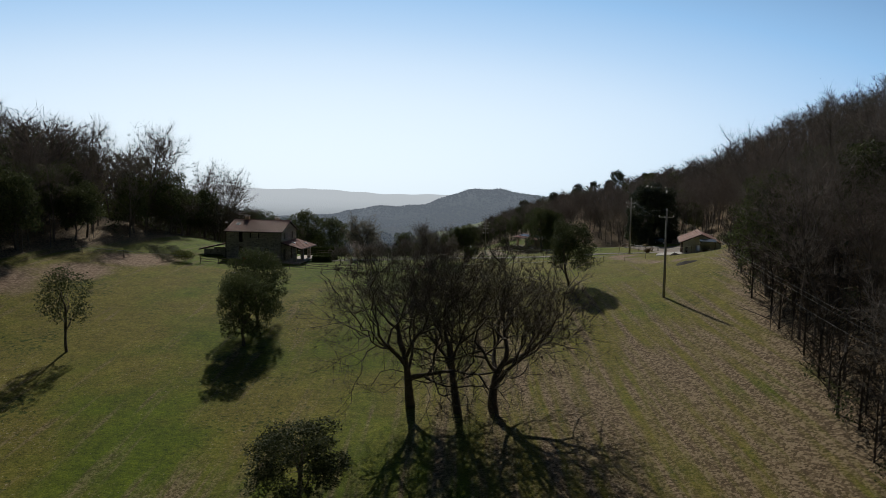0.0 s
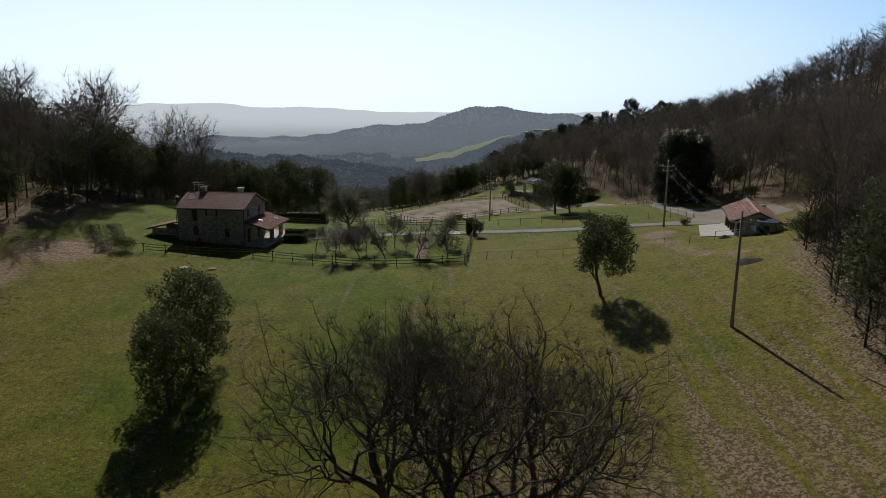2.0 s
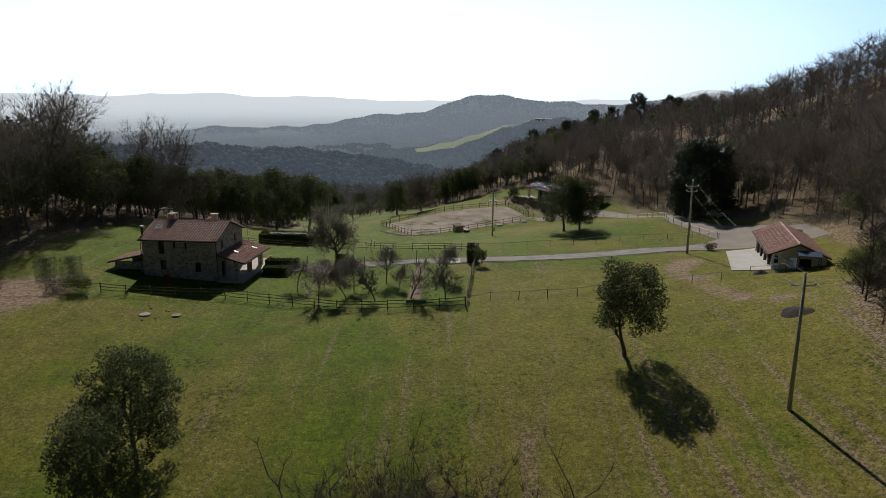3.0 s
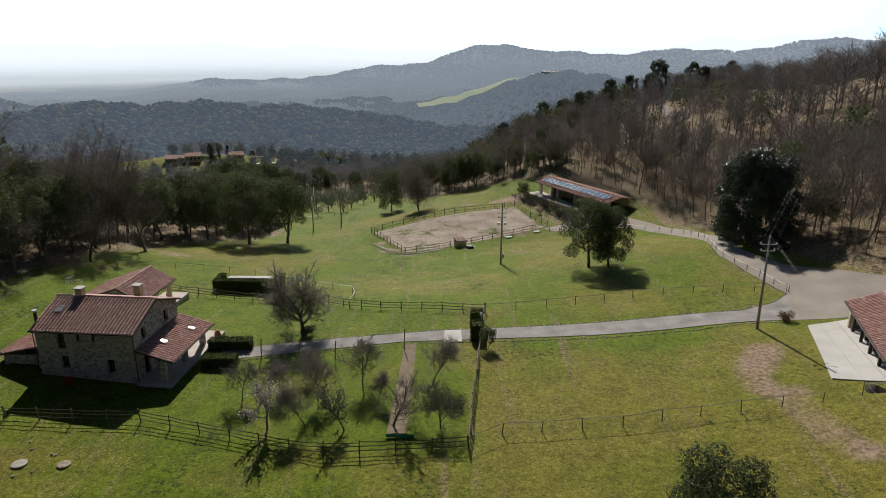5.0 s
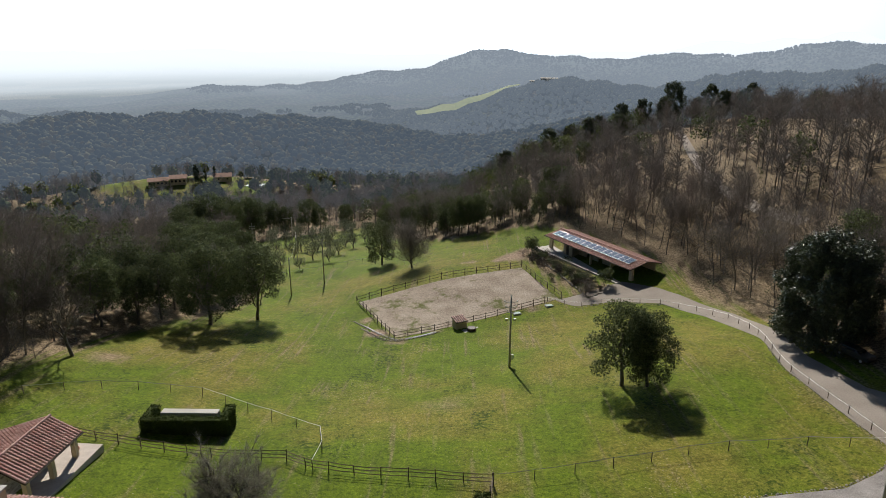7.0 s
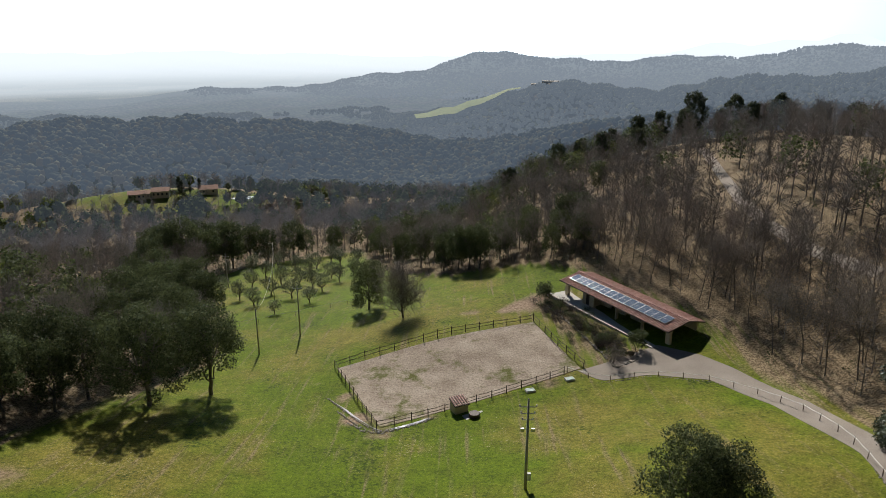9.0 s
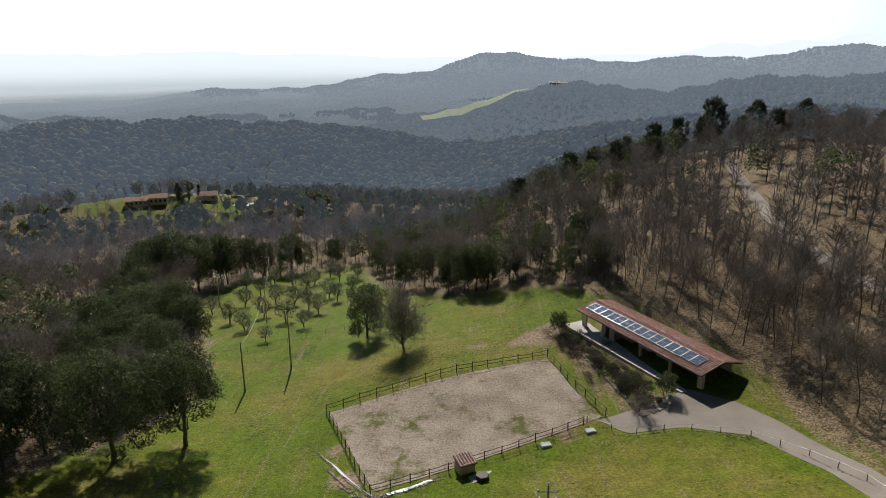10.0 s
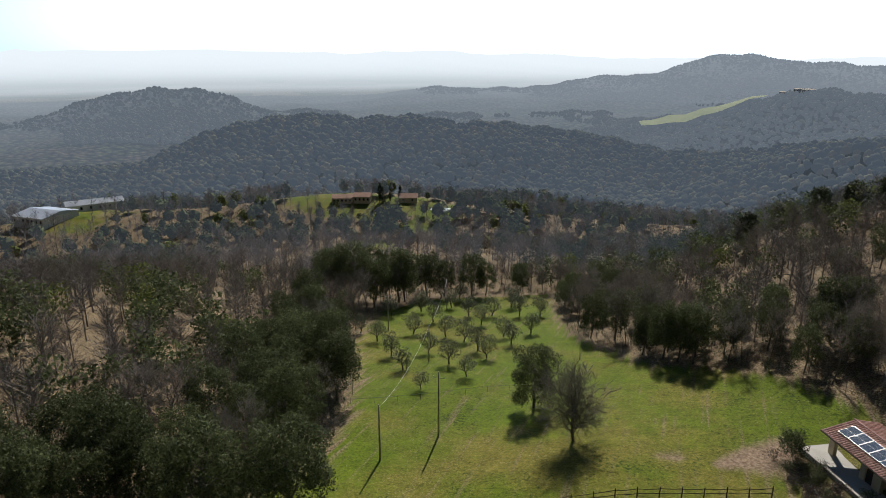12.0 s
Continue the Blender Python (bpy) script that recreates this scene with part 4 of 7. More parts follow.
def farmhouse():
    W, D, H, R = 10.0, 9.0, 5.3, 7.0
    t = thing("farmhouse", pose(-37.18, 122.14, -0.80, 0, 0, -3.9), "two-storey fieldstone farmhouse with a terracotta tiled roof", "house")
    front = [(2.25, 3.4, 3.0, 5.15), (4.22, 4.15, 4.55, 5.05), (5.75, 4.1, 6.08, 5.0), (2.3, 1.3, 3.1, 2.6), (7.0, 1.05, 7.78, 2.4)]
    side = [(1.6, 3.9, 2.4, 5.1), (6.1, 3.9, 6.9, 5.1), (1.5, 0.0, 2.6, 2.15), (5.6, 0.0, 6.8, 2.15)]
    sides = (("wall", wall(W, H, 0.5, front)), ("wall", wall(W, H, 0.5, [], at=pose(W, D, 0, 0, 0, 180))),
             ("wall", wall(D - 1.0, H, 0.5, [], at=pose(0.5, 0.5, 0, 0, 0, 90) )), )
    for n, bm in sides:
        part(n, bm, M_STONE, t)
    part("wall", wall(D - 1.0, H, 0.5, [(a - 0.5, b, c - 0.5, d) for a, b, c, d in side], at=pose(W, 0.5, 0, 0, 0, 90)), M_STONE, t)
    for x in (0.0, W - 0.5):        # gables
        bm = bmesh.new()
        v = [bm.verts.new((x + dx, y, z)) for dx in (0, 0.5) for y, z in ((0, H), (D, H), (D / 2, R - 0.05))]
        for f in ((0, 1, 2), (5, 4, 3), (0, 2, 5, 3), (1, 4, 5, 2), (0, 3, 4, 1)):
            bm.faces.new([v[k] for k in f])
        part("gable", bm, M_STONE, t)
    I = Matrix.Identity(4)
    for k, o in enumerate(front):
        opening(t, I, *o, bars=1 if k in (0, 3, 4) else 0)
    at = pose(W, 0.0, 0, 0, 0, 90)
    for k, o in enumerate(side):
        opening(t, at, *o, sill=k < 2, door=k > 1)
    part("balcony_rail", boxed(*[((2.27 + 0.09 * k, -0.04, 3.4), (2.29 + 0.09 * k, -0.02, 4.35)) for k in range(9)], ((2.2, -0.05, 4.33), (3.05, -0.01, 4.37))), M_DARKWOOD, t, "thin black railing")
    o = 0.35
    fall = (R - H) / (D / 2)
    slope(t, pose(-o, D / 2, R + 0.12), W + 2 * o, D / 2 + o, (D / 2 + o) * fall)
    slope(t, pose(W + o, D / 2, R + 0.12, 0, 0, 180), W + 2 * o, D / 2 + o, (D / 2 + o) * fall)
    ridge(t, (-o, D / 2, R + 0.14), (W + o, D / 2, R + 0.14))
    chimney(t, 2.1, 4.75, 6.4, 7.75), chimney(t, 6.9, 7.2, 5.6, 7.35)
    skylight(t, pose(0.9, 2.1, R + 0.17 - (D / 2 - 2.1) * fall, math.degrees(math.atan(fall))))
    for x in (-0.12, W + 0.08):
        fast_mesh("downpipe", *tube([(x, -0.1, -0.2), (x, -0.1, H - 0.1)], 0.05, 6), M_DARKWOOD, t, "dark metal downpipe")
    fl = fast_mesh("flue", *tube([(-0.35, 1.0, 0.5), (-0.35, 1.0, 6.7)], 0.16, 6), M_DARKWOOD, t, "dark steel flue pipe")
    fast_mesh("flue_cap", *tube([(-0.35, 1.0, 6.72), (-0.35, 1.0, 6.9)], 0.26, 6), M_METAL, fl, "pale metal flue cap")
    # porch along the side
    slope(t, pose(W, -0.1, 3.5, 0, 0, 90), 9.5, 3.75, 1.1, "porch_roof")
    for y in (0.6, 4.9, 9.1):
        part("porch_pillar", boxed(((12.15, y - 0.28, -0.6), (12.7, y + 0.28, 2.72)), bevel=0.04), M_STONE, t, "square stone pillar")
    part("porch_beam", boxed(((12.3, -0.1, 2.5), (12.5, 9.4, 2.68))), M_DARKWOOD, t, "dark timber beam")
    for x, y in ((11.2, 2.6), (12.2, 6.6)):
        z = 3.5 - (x - W) * 1.1 / 3.75
        skylight(t, pose(x, y, z + 0.12, 0, math.degrees(math.atan(1.1 / 3.75))), 0.6, 0.4)
    an = fast_mesh("antenna", *tube([(0.9, 5.6, 6.2), (0.9, 5.6, 8.5)], 0.025, 4), M_METAL, t, "thin roof antenna")
    for z in (8.1, 8.4):
        fast_mesh("antenna_boom", *tube([(0.2, 5.3, z), (1.7, 5.9, z)], 0.02, 4), M_METAL, an)
        for k in range(6):
            x, y = 0.3 + 0.25 * k, 5.34 + 0.1 * k
            fast_mesh("antenna_rod", *tube([(x - 0.12, y + 0.3, z), (x + 0.12, y - 0.3, z)], 0.012, 4), M_METAL, an)
    # lean-to at the other end
    slope(t, pose(0.0, 5.6, 3.15, 0, 0, -90), 4.9, 5.4, 1.25, "lean_to_roof")
    part("lean_to_wall", boxed(((-4.6, 1.0, 0.95), (-0.02, 1.35, 1.95)), ((-4.6, 1.0, -1.2), (-4.2, 1.35, 0.95)), ((-1.0, 1.0, -1.2), (-0.02, 1.35, 0.95))), M_STONE, t)
    part("lean_to_wall", boxed(((-4.6, 5.2, -1.2), (-0.02, 5.5, 1.9))), M_STONE, t)
    part("log_rack", boxed(*[((-4.1 + 0.32 * k, 1.1, -0.4), (-4.0 + 0.32 * k, 1.2, 0.9)) for k in range(10)], ((-4.2, 1.08, 0.5), (-1.0, 1.22, 0.6))), M_DARKWOOD, t, "dark slatted log rack")
    an = []
    for k in range(7):
        an.append(tube([(-0.2 - 0.35 + 0.01 * k, 6.3 + 0.16 * k, 8.3), (-0.2 + 0.35 - 0.01 * k, 6.3 + 0.16 * k, 8.3)], 0.015, 4))
    fast_mesh("aerial", *joined(an + [tube([(-0.2, 6.4, 5.8), (-0.2, 6.4, 8.5)], 0.025, 4), tube([(-0.2, 6.2, 8.3), (-0.2, 7.4, 8.3)], 0.02, 4)]), M_METAL, t, "thin television aerial")
    return t


def annex():
    """Low tiled outbuilding behind the house, with an open porch."""
    t = thing("outbuilding", pose(-37.18, 122.14, -0.80, 0, 0, -3.9), "low stone outbuilding with a tiled roof and porch", "outbuilding")
    slope(t, pose(-0.2, 14.2, 4.15, 0, 0, 90), 8.3, 3.1, 1.62)
    slope(t, pose(-0.2, 22.5, 4.15, 0, 0, -90), 8.3, 6.2, 2.2)
    ridge(t, (-0.2, 14.2, 4.2), (-0.2, 22.5, 4.2))
    part("wall", boxed(((-5.6, 14.6, -1.5), (0.2, 22.1, 2.05))), M_STONE, t)
    bm = bmesh.new()
    v = [bm.verts.new((x, y, z)) for y in (14.5, 22.2) for x, z in ((-5.7, 1.95), (0.3, 1.95), (0.3, 3.7), (-0.2, 3.95))]
    for f in ((0, 1, 2, 3), (7, 6, 5, 4), (0, 3, 7, 4), (1, 5, 6, 2), (3, 2, 6, 7), (0, 4, 5, 1)):
        bm.faces.new([v[k] for k in f])
    part("gable", bm, M_STONE, t)
    for y in (15.2, 18.6, 22.0):
        part("porch_pillar", boxed(((1.85, y - 0.24, -1.2), (2.35, y + 0.24, 2.45)), bevel=0.03), M_PLASTER, t, "square pale pillar")


def stable():
    t = thing("stable", pose(36.89, 207.99, -5.86, 0, 0, 118.8), "long low cream stable with a tiled roof and solar panels", "stable")
    L = 27.6
    slope(t, pose(0, -4.4, 4.0), L, 3.5, 0.78)
    f = slope(t, Matrix.Translation((0, -4.4, 4.0)) @ Matrix.Diagonal((1, -1, 1, 1)), L, 4.45, 1.0)
    ridge(t, (0, -4.4, 4.03), (L, -4.4, 4.03))
    part("back_wall", boxed(((1.0, -7.4, -1.0), (L - 0.8, -7.1, 3.15))), M_PLASTER, t)
    part("partition", boxed(((19.2, -6.3, -0.5), (19.5, -1.3, 3.1))), M_PLASTER, t)
    part("partition", boxed(((8.6, -6.3, -0.5), (8.9, -3.0, 3.1))), M_PLASTER, t)
    part("inner_wall", boxed(((8.9, -3.3, -0.5), (11.5, -3.0, 3.0)), ((12.8, -3.3, -0.5), (15.4, -3.0, 3.0)), ((16.6, -3.3, -0.5), (19.2, -3.0, 3.0)), ((8.9, -3.3, 2.1), (19.2, -3.0, 3.0))), M_PLASTER, t)
    for x, y, w in ((1.1, -1.3, 0.9), (6.8, -1.2, 0.3), (13.0, -1.2, 0.3), (19.4, -1.2, 1.2), (21.5, -1.2, 0.8), (26.6, -1.2, 0.9)):
        part("pillar", boxed(((x - w / 2, y - 0.25, -1.0), (x + w / 2, y + 0.25, 3.0 + (0.22 * -y))), bevel=0.02), M_PLASTER, t, "cream plastered pillar")
    part("beam", boxed(((0.4, -1.35, 2.95), (L - 0.4, -1.1, 3.15))), M_DARKWOOD, t)
    part("door", boxed(((19.9, -1.25, -0.2), (21.1, -1.15, 2.6))), M_DARKWOOD, t, "dark wooden stable door")
    n = 15
    for k in range(n):
        x = 1.9 + k * 1.63
        p = part("solar_panel", boxed(((0, 0, 0), (1.58, 2.15, 0.05)), bevel=0.01), M_METAL, t, "aluminium-framed solar panel")
        p.matrix_basis = pose(x, -1.15, 3.52, 0, 0, 0) @ Matrix.Rotation(-math.atan(0.2247), 4, "X") @ Matrix.Diagonal((1, -1, 1, 1))
        part("glass_sheet", boxed(((0.05, 0.05, 0.052), (1.53, 1.055, 0.06)), ((0.05, 1.085, 0.052), (1.53, 2.1, 0.06))), M_PV, p, "blue-grey solar cells")
    w = thing("stable_floor", pose(36.89, 207.99, -5.86, 0, 0, 118.8), "pale concrete walkway along the stable front", "walkway", kind="structure")
    part("slab", boxed(((0.2, -7.5, -1.5), (28.6, 0.9, 0.12)), bevel=0.02), M_CONCRETE, w)
    part("kerb", boxed(((1.6, 0.9, -1.5), (29.2, 1.7, 0.16)), bevel=0.03), M_CONCRETE, w, "pale concrete kerb")


def garage():
    t = thing("garage", pose(41.88, 117.64, 2.18, 0, 0, -16.9), "small open garage with a red tiled roof", "garage")
    L, W = 15.2, 6.8
    slope(t, pose(W / 2, L, 3.72, 0, 0, -90), L, W / 2, 1.5)
    slope(t, pose(W / 2, 0, 3.72, 0, 0, 90), L, W / 2, 1.5)
    ridge(t, (W / 2, 0, 3.75), (W / 2, L, 3.75))
    part("wall", wall(W - 1.6, 2.15, 0.3, [(1.2, -0.2, 3.6, 1.9)], at=pose(1.3, 0.4, 0)), M_WHITEWALL, t)
    bm = bmesh.new()
    v = [bm.verts.new((x, y, z)) for y in (0.4, 0.7) for x, z in ((0.5, 2.2), (W - 0.4, 2.2), (W / 2, 3.5))]
    for f in ((0, 1, 2), (5, 4, 3), (0, 2, 5, 3), (1, 4, 5, 2), (0, 3, 4, 1)):
        bm.faces.new([v[k] for k in f])
    part("gable", bm, M_WHITEWALL, t)
    part("wall", boxed(((W - 0.6, 0.7, -1), (W - 0.3, L - 0.4, 2.3))), M_WHITEWALL, t)
    part("wall", boxed(((1.3, L - 0.7, -1), (W - 0.6, L - 0.4, 3.0))), M_WHITEWALL, t)
    part("inner_wall", boxed(((3.4, 0.7, -1), (3.65, L - 0.7, 3.3))), M_WHITEWALL, t)
    for y in (0.6, 3.6, 6.8, 10.0, 13.2):
        part("post", boxed(((0.55, y - 0.14, -0.8), (0.83, y + 0.14, 2.36)), bevel=0.02), M_DARKWOOD if y > 1 else M_WHITEWALL, t, "dark timber post")
    part("pillar", boxed(((0.5, L - 0.9, -0.8), (1.3, L - 0.4, 2.4)), bevel=0.02), M_PLASTER, t, "orange-cream pillar")
    part("beam", boxed(((0.6, 0.3, 2.3), (0.78, L - 0.3, 2.48))), M_DARKWOOD, t)
    for y in (4.4, 7.6, 10.6):
        part("stacked_crate", boxed(((1.2, y, -0.4), (2.4, y + 1.2, 0.7)), bevel=0.03), M_DARKWOOD, t, "dark stored crate")


farmhouse(), annex(), stable(), garage()
t = thing("patio", pose(-37.18, 122.14, -0.80, 0, 0, -3.9), "pinkish stone paved patio beside the house", "patio", kind="structure")
part("paving", boxed(((10.0, -0.4, -1.4), (13.5, 12.6, 0.06)), ((0.2, 15, -1.6), (3.6, 24.2, 0.02)), bevel=0.02), M_PATIO, t)

# ---- trees ----
OAK = "large bare oak with gnarled spreading limbs on the meadow"
OAKY = dict(levels=5, gnarl=0.14, stretch=(0.72, 0.94), thick=(0.42, 0.57), mat=M_TWIG_DARK, per=15, twig=(1.25, 0.012))
P_OAKS = [bare_tree(11, 16.8, 0.36, OAK, kids=(5, 4, 4, 3, 3), spread=0.80, fork=0.42, bole=0.25, **OAKY),
          bare_tree(12, 15.8, 0.31, OAK, kids=(4, 4, 4, 3, 3), spread=0.66, fork=0.6, bole=0.27, lean=(-0.14, 0.0), **OAKY),
          bare_tree(14, 16.8, 0.36, OAK, kids=(5, 4, 4, 3, 3), spread=0.82, fork=0.45, bole=0.25, lean=(0.05, 0.0), **OAKY)]
settle(P_OAKS[0], 0.1, 62.1, 120), settle(P_OAKS[1], 4.3, 59.9, 20), settle(P_OAKS[2], 7.4, 59.6, 200)
P_BARE = [bare_tree(30 + k, 12.5, 0.10, "slender bare woodland tree with a straight trunk and fine twigs", per=13, twig=(1.3, 0.019), levels=2, kids=(15 + k, 6), spread=0.72, fork=0.36, bole=0.76, gnarl=0.10, stretch=(0.32, 0.52), thick=(0.3, 0.42), mat=M_TWIG_RED if k % 2 else M_TWIG, group="bare woodland trees") for k in range(4)]
P_EVER = [leafy_tree(50 + k, 10 + k, 3.6, 1.6, "dark evergreen oak with a dense rounded crown", 7200, 0.17, group="evergreen oaks", lobes=38) for k in range(3)]


def wood_spots(rng, tries, region, gap):
    """Random places inside a region, none nearer than gap to another."""
    cell, out = {}, []
    for x, y in tries:
        if not region(x, y):
            continue
        c = (int(x // gap), int(y // gap))
        if any(math.hypot(x - u, y - v) < gap for a in (-1, 0, 1) for b in (-1, 0, 1) for u, v in cell.get((c[0] + a, c[1] + b), ())):
            continue
        cell.setdefault(c, []).append((x, y))
        out.append((x, y))
    return out


def mini_bare(rng, n, low=0.36):
    """A far bare tree one metre high: a stem and a fan of thin branches."""
    stem, f = tube([(0, 0, 0), (0, 0, 0.5), (rng.normal(0, 0.03), rng.normal(0, 0.03), 0.85)], [0.014, 0.010, 0.004], 3, cap=False)
    f = np.vstack([f[:, [0, 1, 2]], f[:, [0, 2, 3]]])
    z = rng.uniform(low, 0.8, n)
    P = np.c_[rng.normal(0, 0.03, (n, 2)), z]
    a = rng.uniform(0, 6.28, n)
    out = rng.uniform(0.5, 1.2, n)
    D = np.c_[np.cos(a) * out, np.sin(a) * out, rng.uniform(0.35, 1.1, n)]
    D /= np.linalg.norm(D, axis=1, keepdims=True)
    L = rng.uniform(0.18, 0.40, (n, 1)) * (1.2 - z[:, None] * 0.6)
    S = np.cross(D, rng.normal(0, 1, (n, 3)))
    S *= rng.uniform(0.003, 0.008, (n, 1)) / np.linalg.norm(S, axis=1, keepdims=True)
    V = np.stack([P - S, P + S, P + D * L], 1).reshape(-1, 3)
    V2, F2 = twigs(rng, [(p + d * l * t, d, 0) for p, d, l in zip(P, D, L) for t in (0.3, 0.55, 0.85)], 2, 0.14, 0.006)
    return joined([(stem, f), (V, np.arange(len(V)).reshape(-1, 3)), (V2, F2)])


def mini_dome(rng, tufts, sub=1):
    """A far crown one metre high: an uneven dome with loose tufts on it."""
    bm = bmesh.new()
    bmesh.ops.create_icosphere(bm, subdivisions=1 if tufts else sub, radius=1.0)
    v, f = np.array([q.co[:] for q in bm.verts]), np.array([[q.index for q in g.verts] for g in bm.faces])
    bm.free()
    v = v * rng.uniform(0.75, 1.2, (len(v), 1)) * [0.42, 0.42, 0.46] + [0, 0, 0.5]
    if not tufts:
        return v, f
    lv, lf = leaves(rng, [(0, 0, 0.52, 0.44, 0.44, 0.46)], tufts, 0.13, 0.9)
    return joined([(v, f), (lv, lf)])


def mini_leafy(rng, n, tall=False):
    lobes = crown_lobes(rng, 1.0, 0.1, 0.38 if not tall else 0.22, 16 if n > 60 else 7, 0.8)
    core, tri = mini_dome(rng, 0)
    lv, lf = leaves(rng, lobes, n, 0.045 if n > 100 else 0.085 if n > 60 else 0.15 if n > 15 else 0.11, 0.7)
    return (lv, lf) if n > 100 else joined([((core - [0, 0, 0.5]) * 0.7 + [0, 0, 0.5], tri), (lv, lf)])


def woods(name, spots, protos, heights, mat, label, rng, sink=0.2, soft=False):
    """A far wood of many trees, joined."""
    vs, fs, n = [], [], 0
    zs = land([s[0] for s in spots], [s[1] for s in spots])
    for (x, y), z in zip(spots, zs):
        near = math.hypot(x, y - 150) < 260
        v, f = protos[rng.integers(len(protos) // 2) + (0 if near else len(protos) // 2)]
        h, a = rng.uniform(*heights) * (1.32 if x > 30 and y < 150 else 1.12 if x > 62 and y < 230 else 1.6 if x < -60 and y < 180 else 1.0), rng.uniform(0, 6.28)
        w = h * rng.uniform(0.85, 1.2)
        c, s = math.cos(a) * w, math.sin(a) * w
        vs.append(np.c_[v[:, 0] * c - v[:, 1] * s + x, v[:, 0] * s + v[:, 1] * c + y, v[:, 2] * h + z - sink])
        fs.append(f + n)
        n += len(v)
    tagged(fast_mesh(name, np.vstack(vs), np.vstack(fs), mat, smooth_shade=soft), label, "woods", kind="stuff")


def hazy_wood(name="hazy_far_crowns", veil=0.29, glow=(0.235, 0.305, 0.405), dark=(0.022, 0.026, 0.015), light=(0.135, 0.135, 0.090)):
    """Crowns of the far hills, with the grey of bright air mixed in as emission."""
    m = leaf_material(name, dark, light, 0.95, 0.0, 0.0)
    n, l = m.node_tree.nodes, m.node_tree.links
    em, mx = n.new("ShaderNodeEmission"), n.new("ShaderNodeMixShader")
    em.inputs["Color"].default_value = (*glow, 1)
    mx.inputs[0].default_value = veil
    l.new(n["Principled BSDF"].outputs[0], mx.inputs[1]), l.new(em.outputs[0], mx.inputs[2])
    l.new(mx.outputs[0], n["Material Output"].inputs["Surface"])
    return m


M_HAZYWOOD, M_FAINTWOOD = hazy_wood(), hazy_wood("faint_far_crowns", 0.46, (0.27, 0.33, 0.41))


def plant_woods():
    rng = np.random.default_rng(7)
    # single trees where the camera passes nearest
    tries = np.c_[rng.uniform(-130, 150, 14000), rng.uniform(5, 345, 14000)]

    def on_track(x, y):
        return 205 < y < 350 and abs(x - np.interp(y, [p[1] for p in TRACK], [p[0] for p in TRACK])) < 2.6

    def near(x, y):
        if on_track(x, y):
            return False
        out = max(float(beyond_right(x, y)), float(beyond_left(x, y)))
        if y > 337 or out < 1.5 or (39 < x < 54 and 111 < y < 136) or (43 < x < 61 and 131 < y < 152) or (43 < x < 59 and 151 < y < 178):
            return False
        if 22 < x < 54 and 206 < y < 250 and beyond_right(x, y) < 2 and y < 244:
            return False
        return out < (26 if y > 60 else 14)

    spots = wood_spots(rng, tries, lambda x, y: x > 0 and near(x, y), 3.2) + wood_spots(rng, tries, lambda x, y: x <= 0 and near(x, y), 3.9)
    spots.sort(key=lambda s: max(float(beyond_right(*s)), float(beyond_left(*s))))
    single = spots[:410]
    for x, y in single:
        right = beyond_right(x, y) > 0
        r = rng.random()
        if right:
            ever = r < (0.2 if y < 110 else 0.08 if y < 250 else 0.3)
        else:
            ever = r < (0.45 if y < 180 else 0.8 if beyond_left(x, y) < 16 and y < 262 else 0.2)
        tall = 1.28 if (right and y < 140) else 1.1 if (right and x > 55 and y < 230) else 1.6 if (not right and y < 175) else 1.0
        if ever:
            place(P_EVER[rng.integers(3)], x, y, rng.uniform(0.65, 1.05) * (1 + (tall - 1) * 0.5) * (1.25 if x < -30 and y > 180 else 1))
        else:
            place(P_BARE[rng.integers(4)], x, y, rng.uniform(0.75, 1.15) * tall)
    rest = spots[410:]
    # the woods behind, thinning out in detail with distance
    tries = np.c_[rng.uniform(-420, 420, 90000), rng.uniform(-60, 760, 90000)]
    taken = {(int(x // 3), int(y // 3)) for x, y in spots}

    def far(x, y):
        d = math.hypot(x, y - 100)
        if d > 700 or (abs(math.atan2(x, y - 20)) > 1.05 and not (abs(x) < 165 and -40 < y < 130)) or near(x, y) or (int(x // 3), int(y // 3)) in taken:
            return False
        if on_track(x, y) or any(math.hypot(x - a, y - b) < r * 0.78 for a, b, r in CLEARINGS):
            return False
        return y > 337 or max(float(beyond_right(x, y)), float(beyond_left(x, y))) > 3

    mid = rest + wood_spots(rng, tries[:40000], lambda x, y: far(x, y) and math.hypot(x, y - 150) < 260, 3.1) + wood_spots(rng, tries[40000:], lambda x, y: far(x, y) and math.hypot(x, y - 150) >= 260, 4.4)
    bare, ever = [], []
    for x, y in mid:
        share = 0.02 if (x > 20 and y < 330) else 0.35 if (x < -50 and y < 200) else 0.17 if (x < -45 and y < 380) else 0.3
        share += (0.0 if x > 20 and y < 330 else 0.25) * math.sin(x / 37 + 1) * math.sin(y / 45)
        (ever if rng.random() < share else bare).append((x, y))
    red = [s for s in bare if rng.random() < 0.22]
    grey = [s for s in bare if s not in set(red)]
    bare_forms, leafy_forms = ([mini_bare(rng, 54 if k < 4 else 30) for k in range(8)], [mini_leafy(rng, 420 if k < 4 else 75) for k in range(8)])

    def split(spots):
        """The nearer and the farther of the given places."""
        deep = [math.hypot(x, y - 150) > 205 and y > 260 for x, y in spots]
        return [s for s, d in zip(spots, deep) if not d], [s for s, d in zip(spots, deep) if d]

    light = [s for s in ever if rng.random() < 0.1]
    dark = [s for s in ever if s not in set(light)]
    # the farther woods get twigs and leaves with a haze emission mixed in
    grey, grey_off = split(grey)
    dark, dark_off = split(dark)
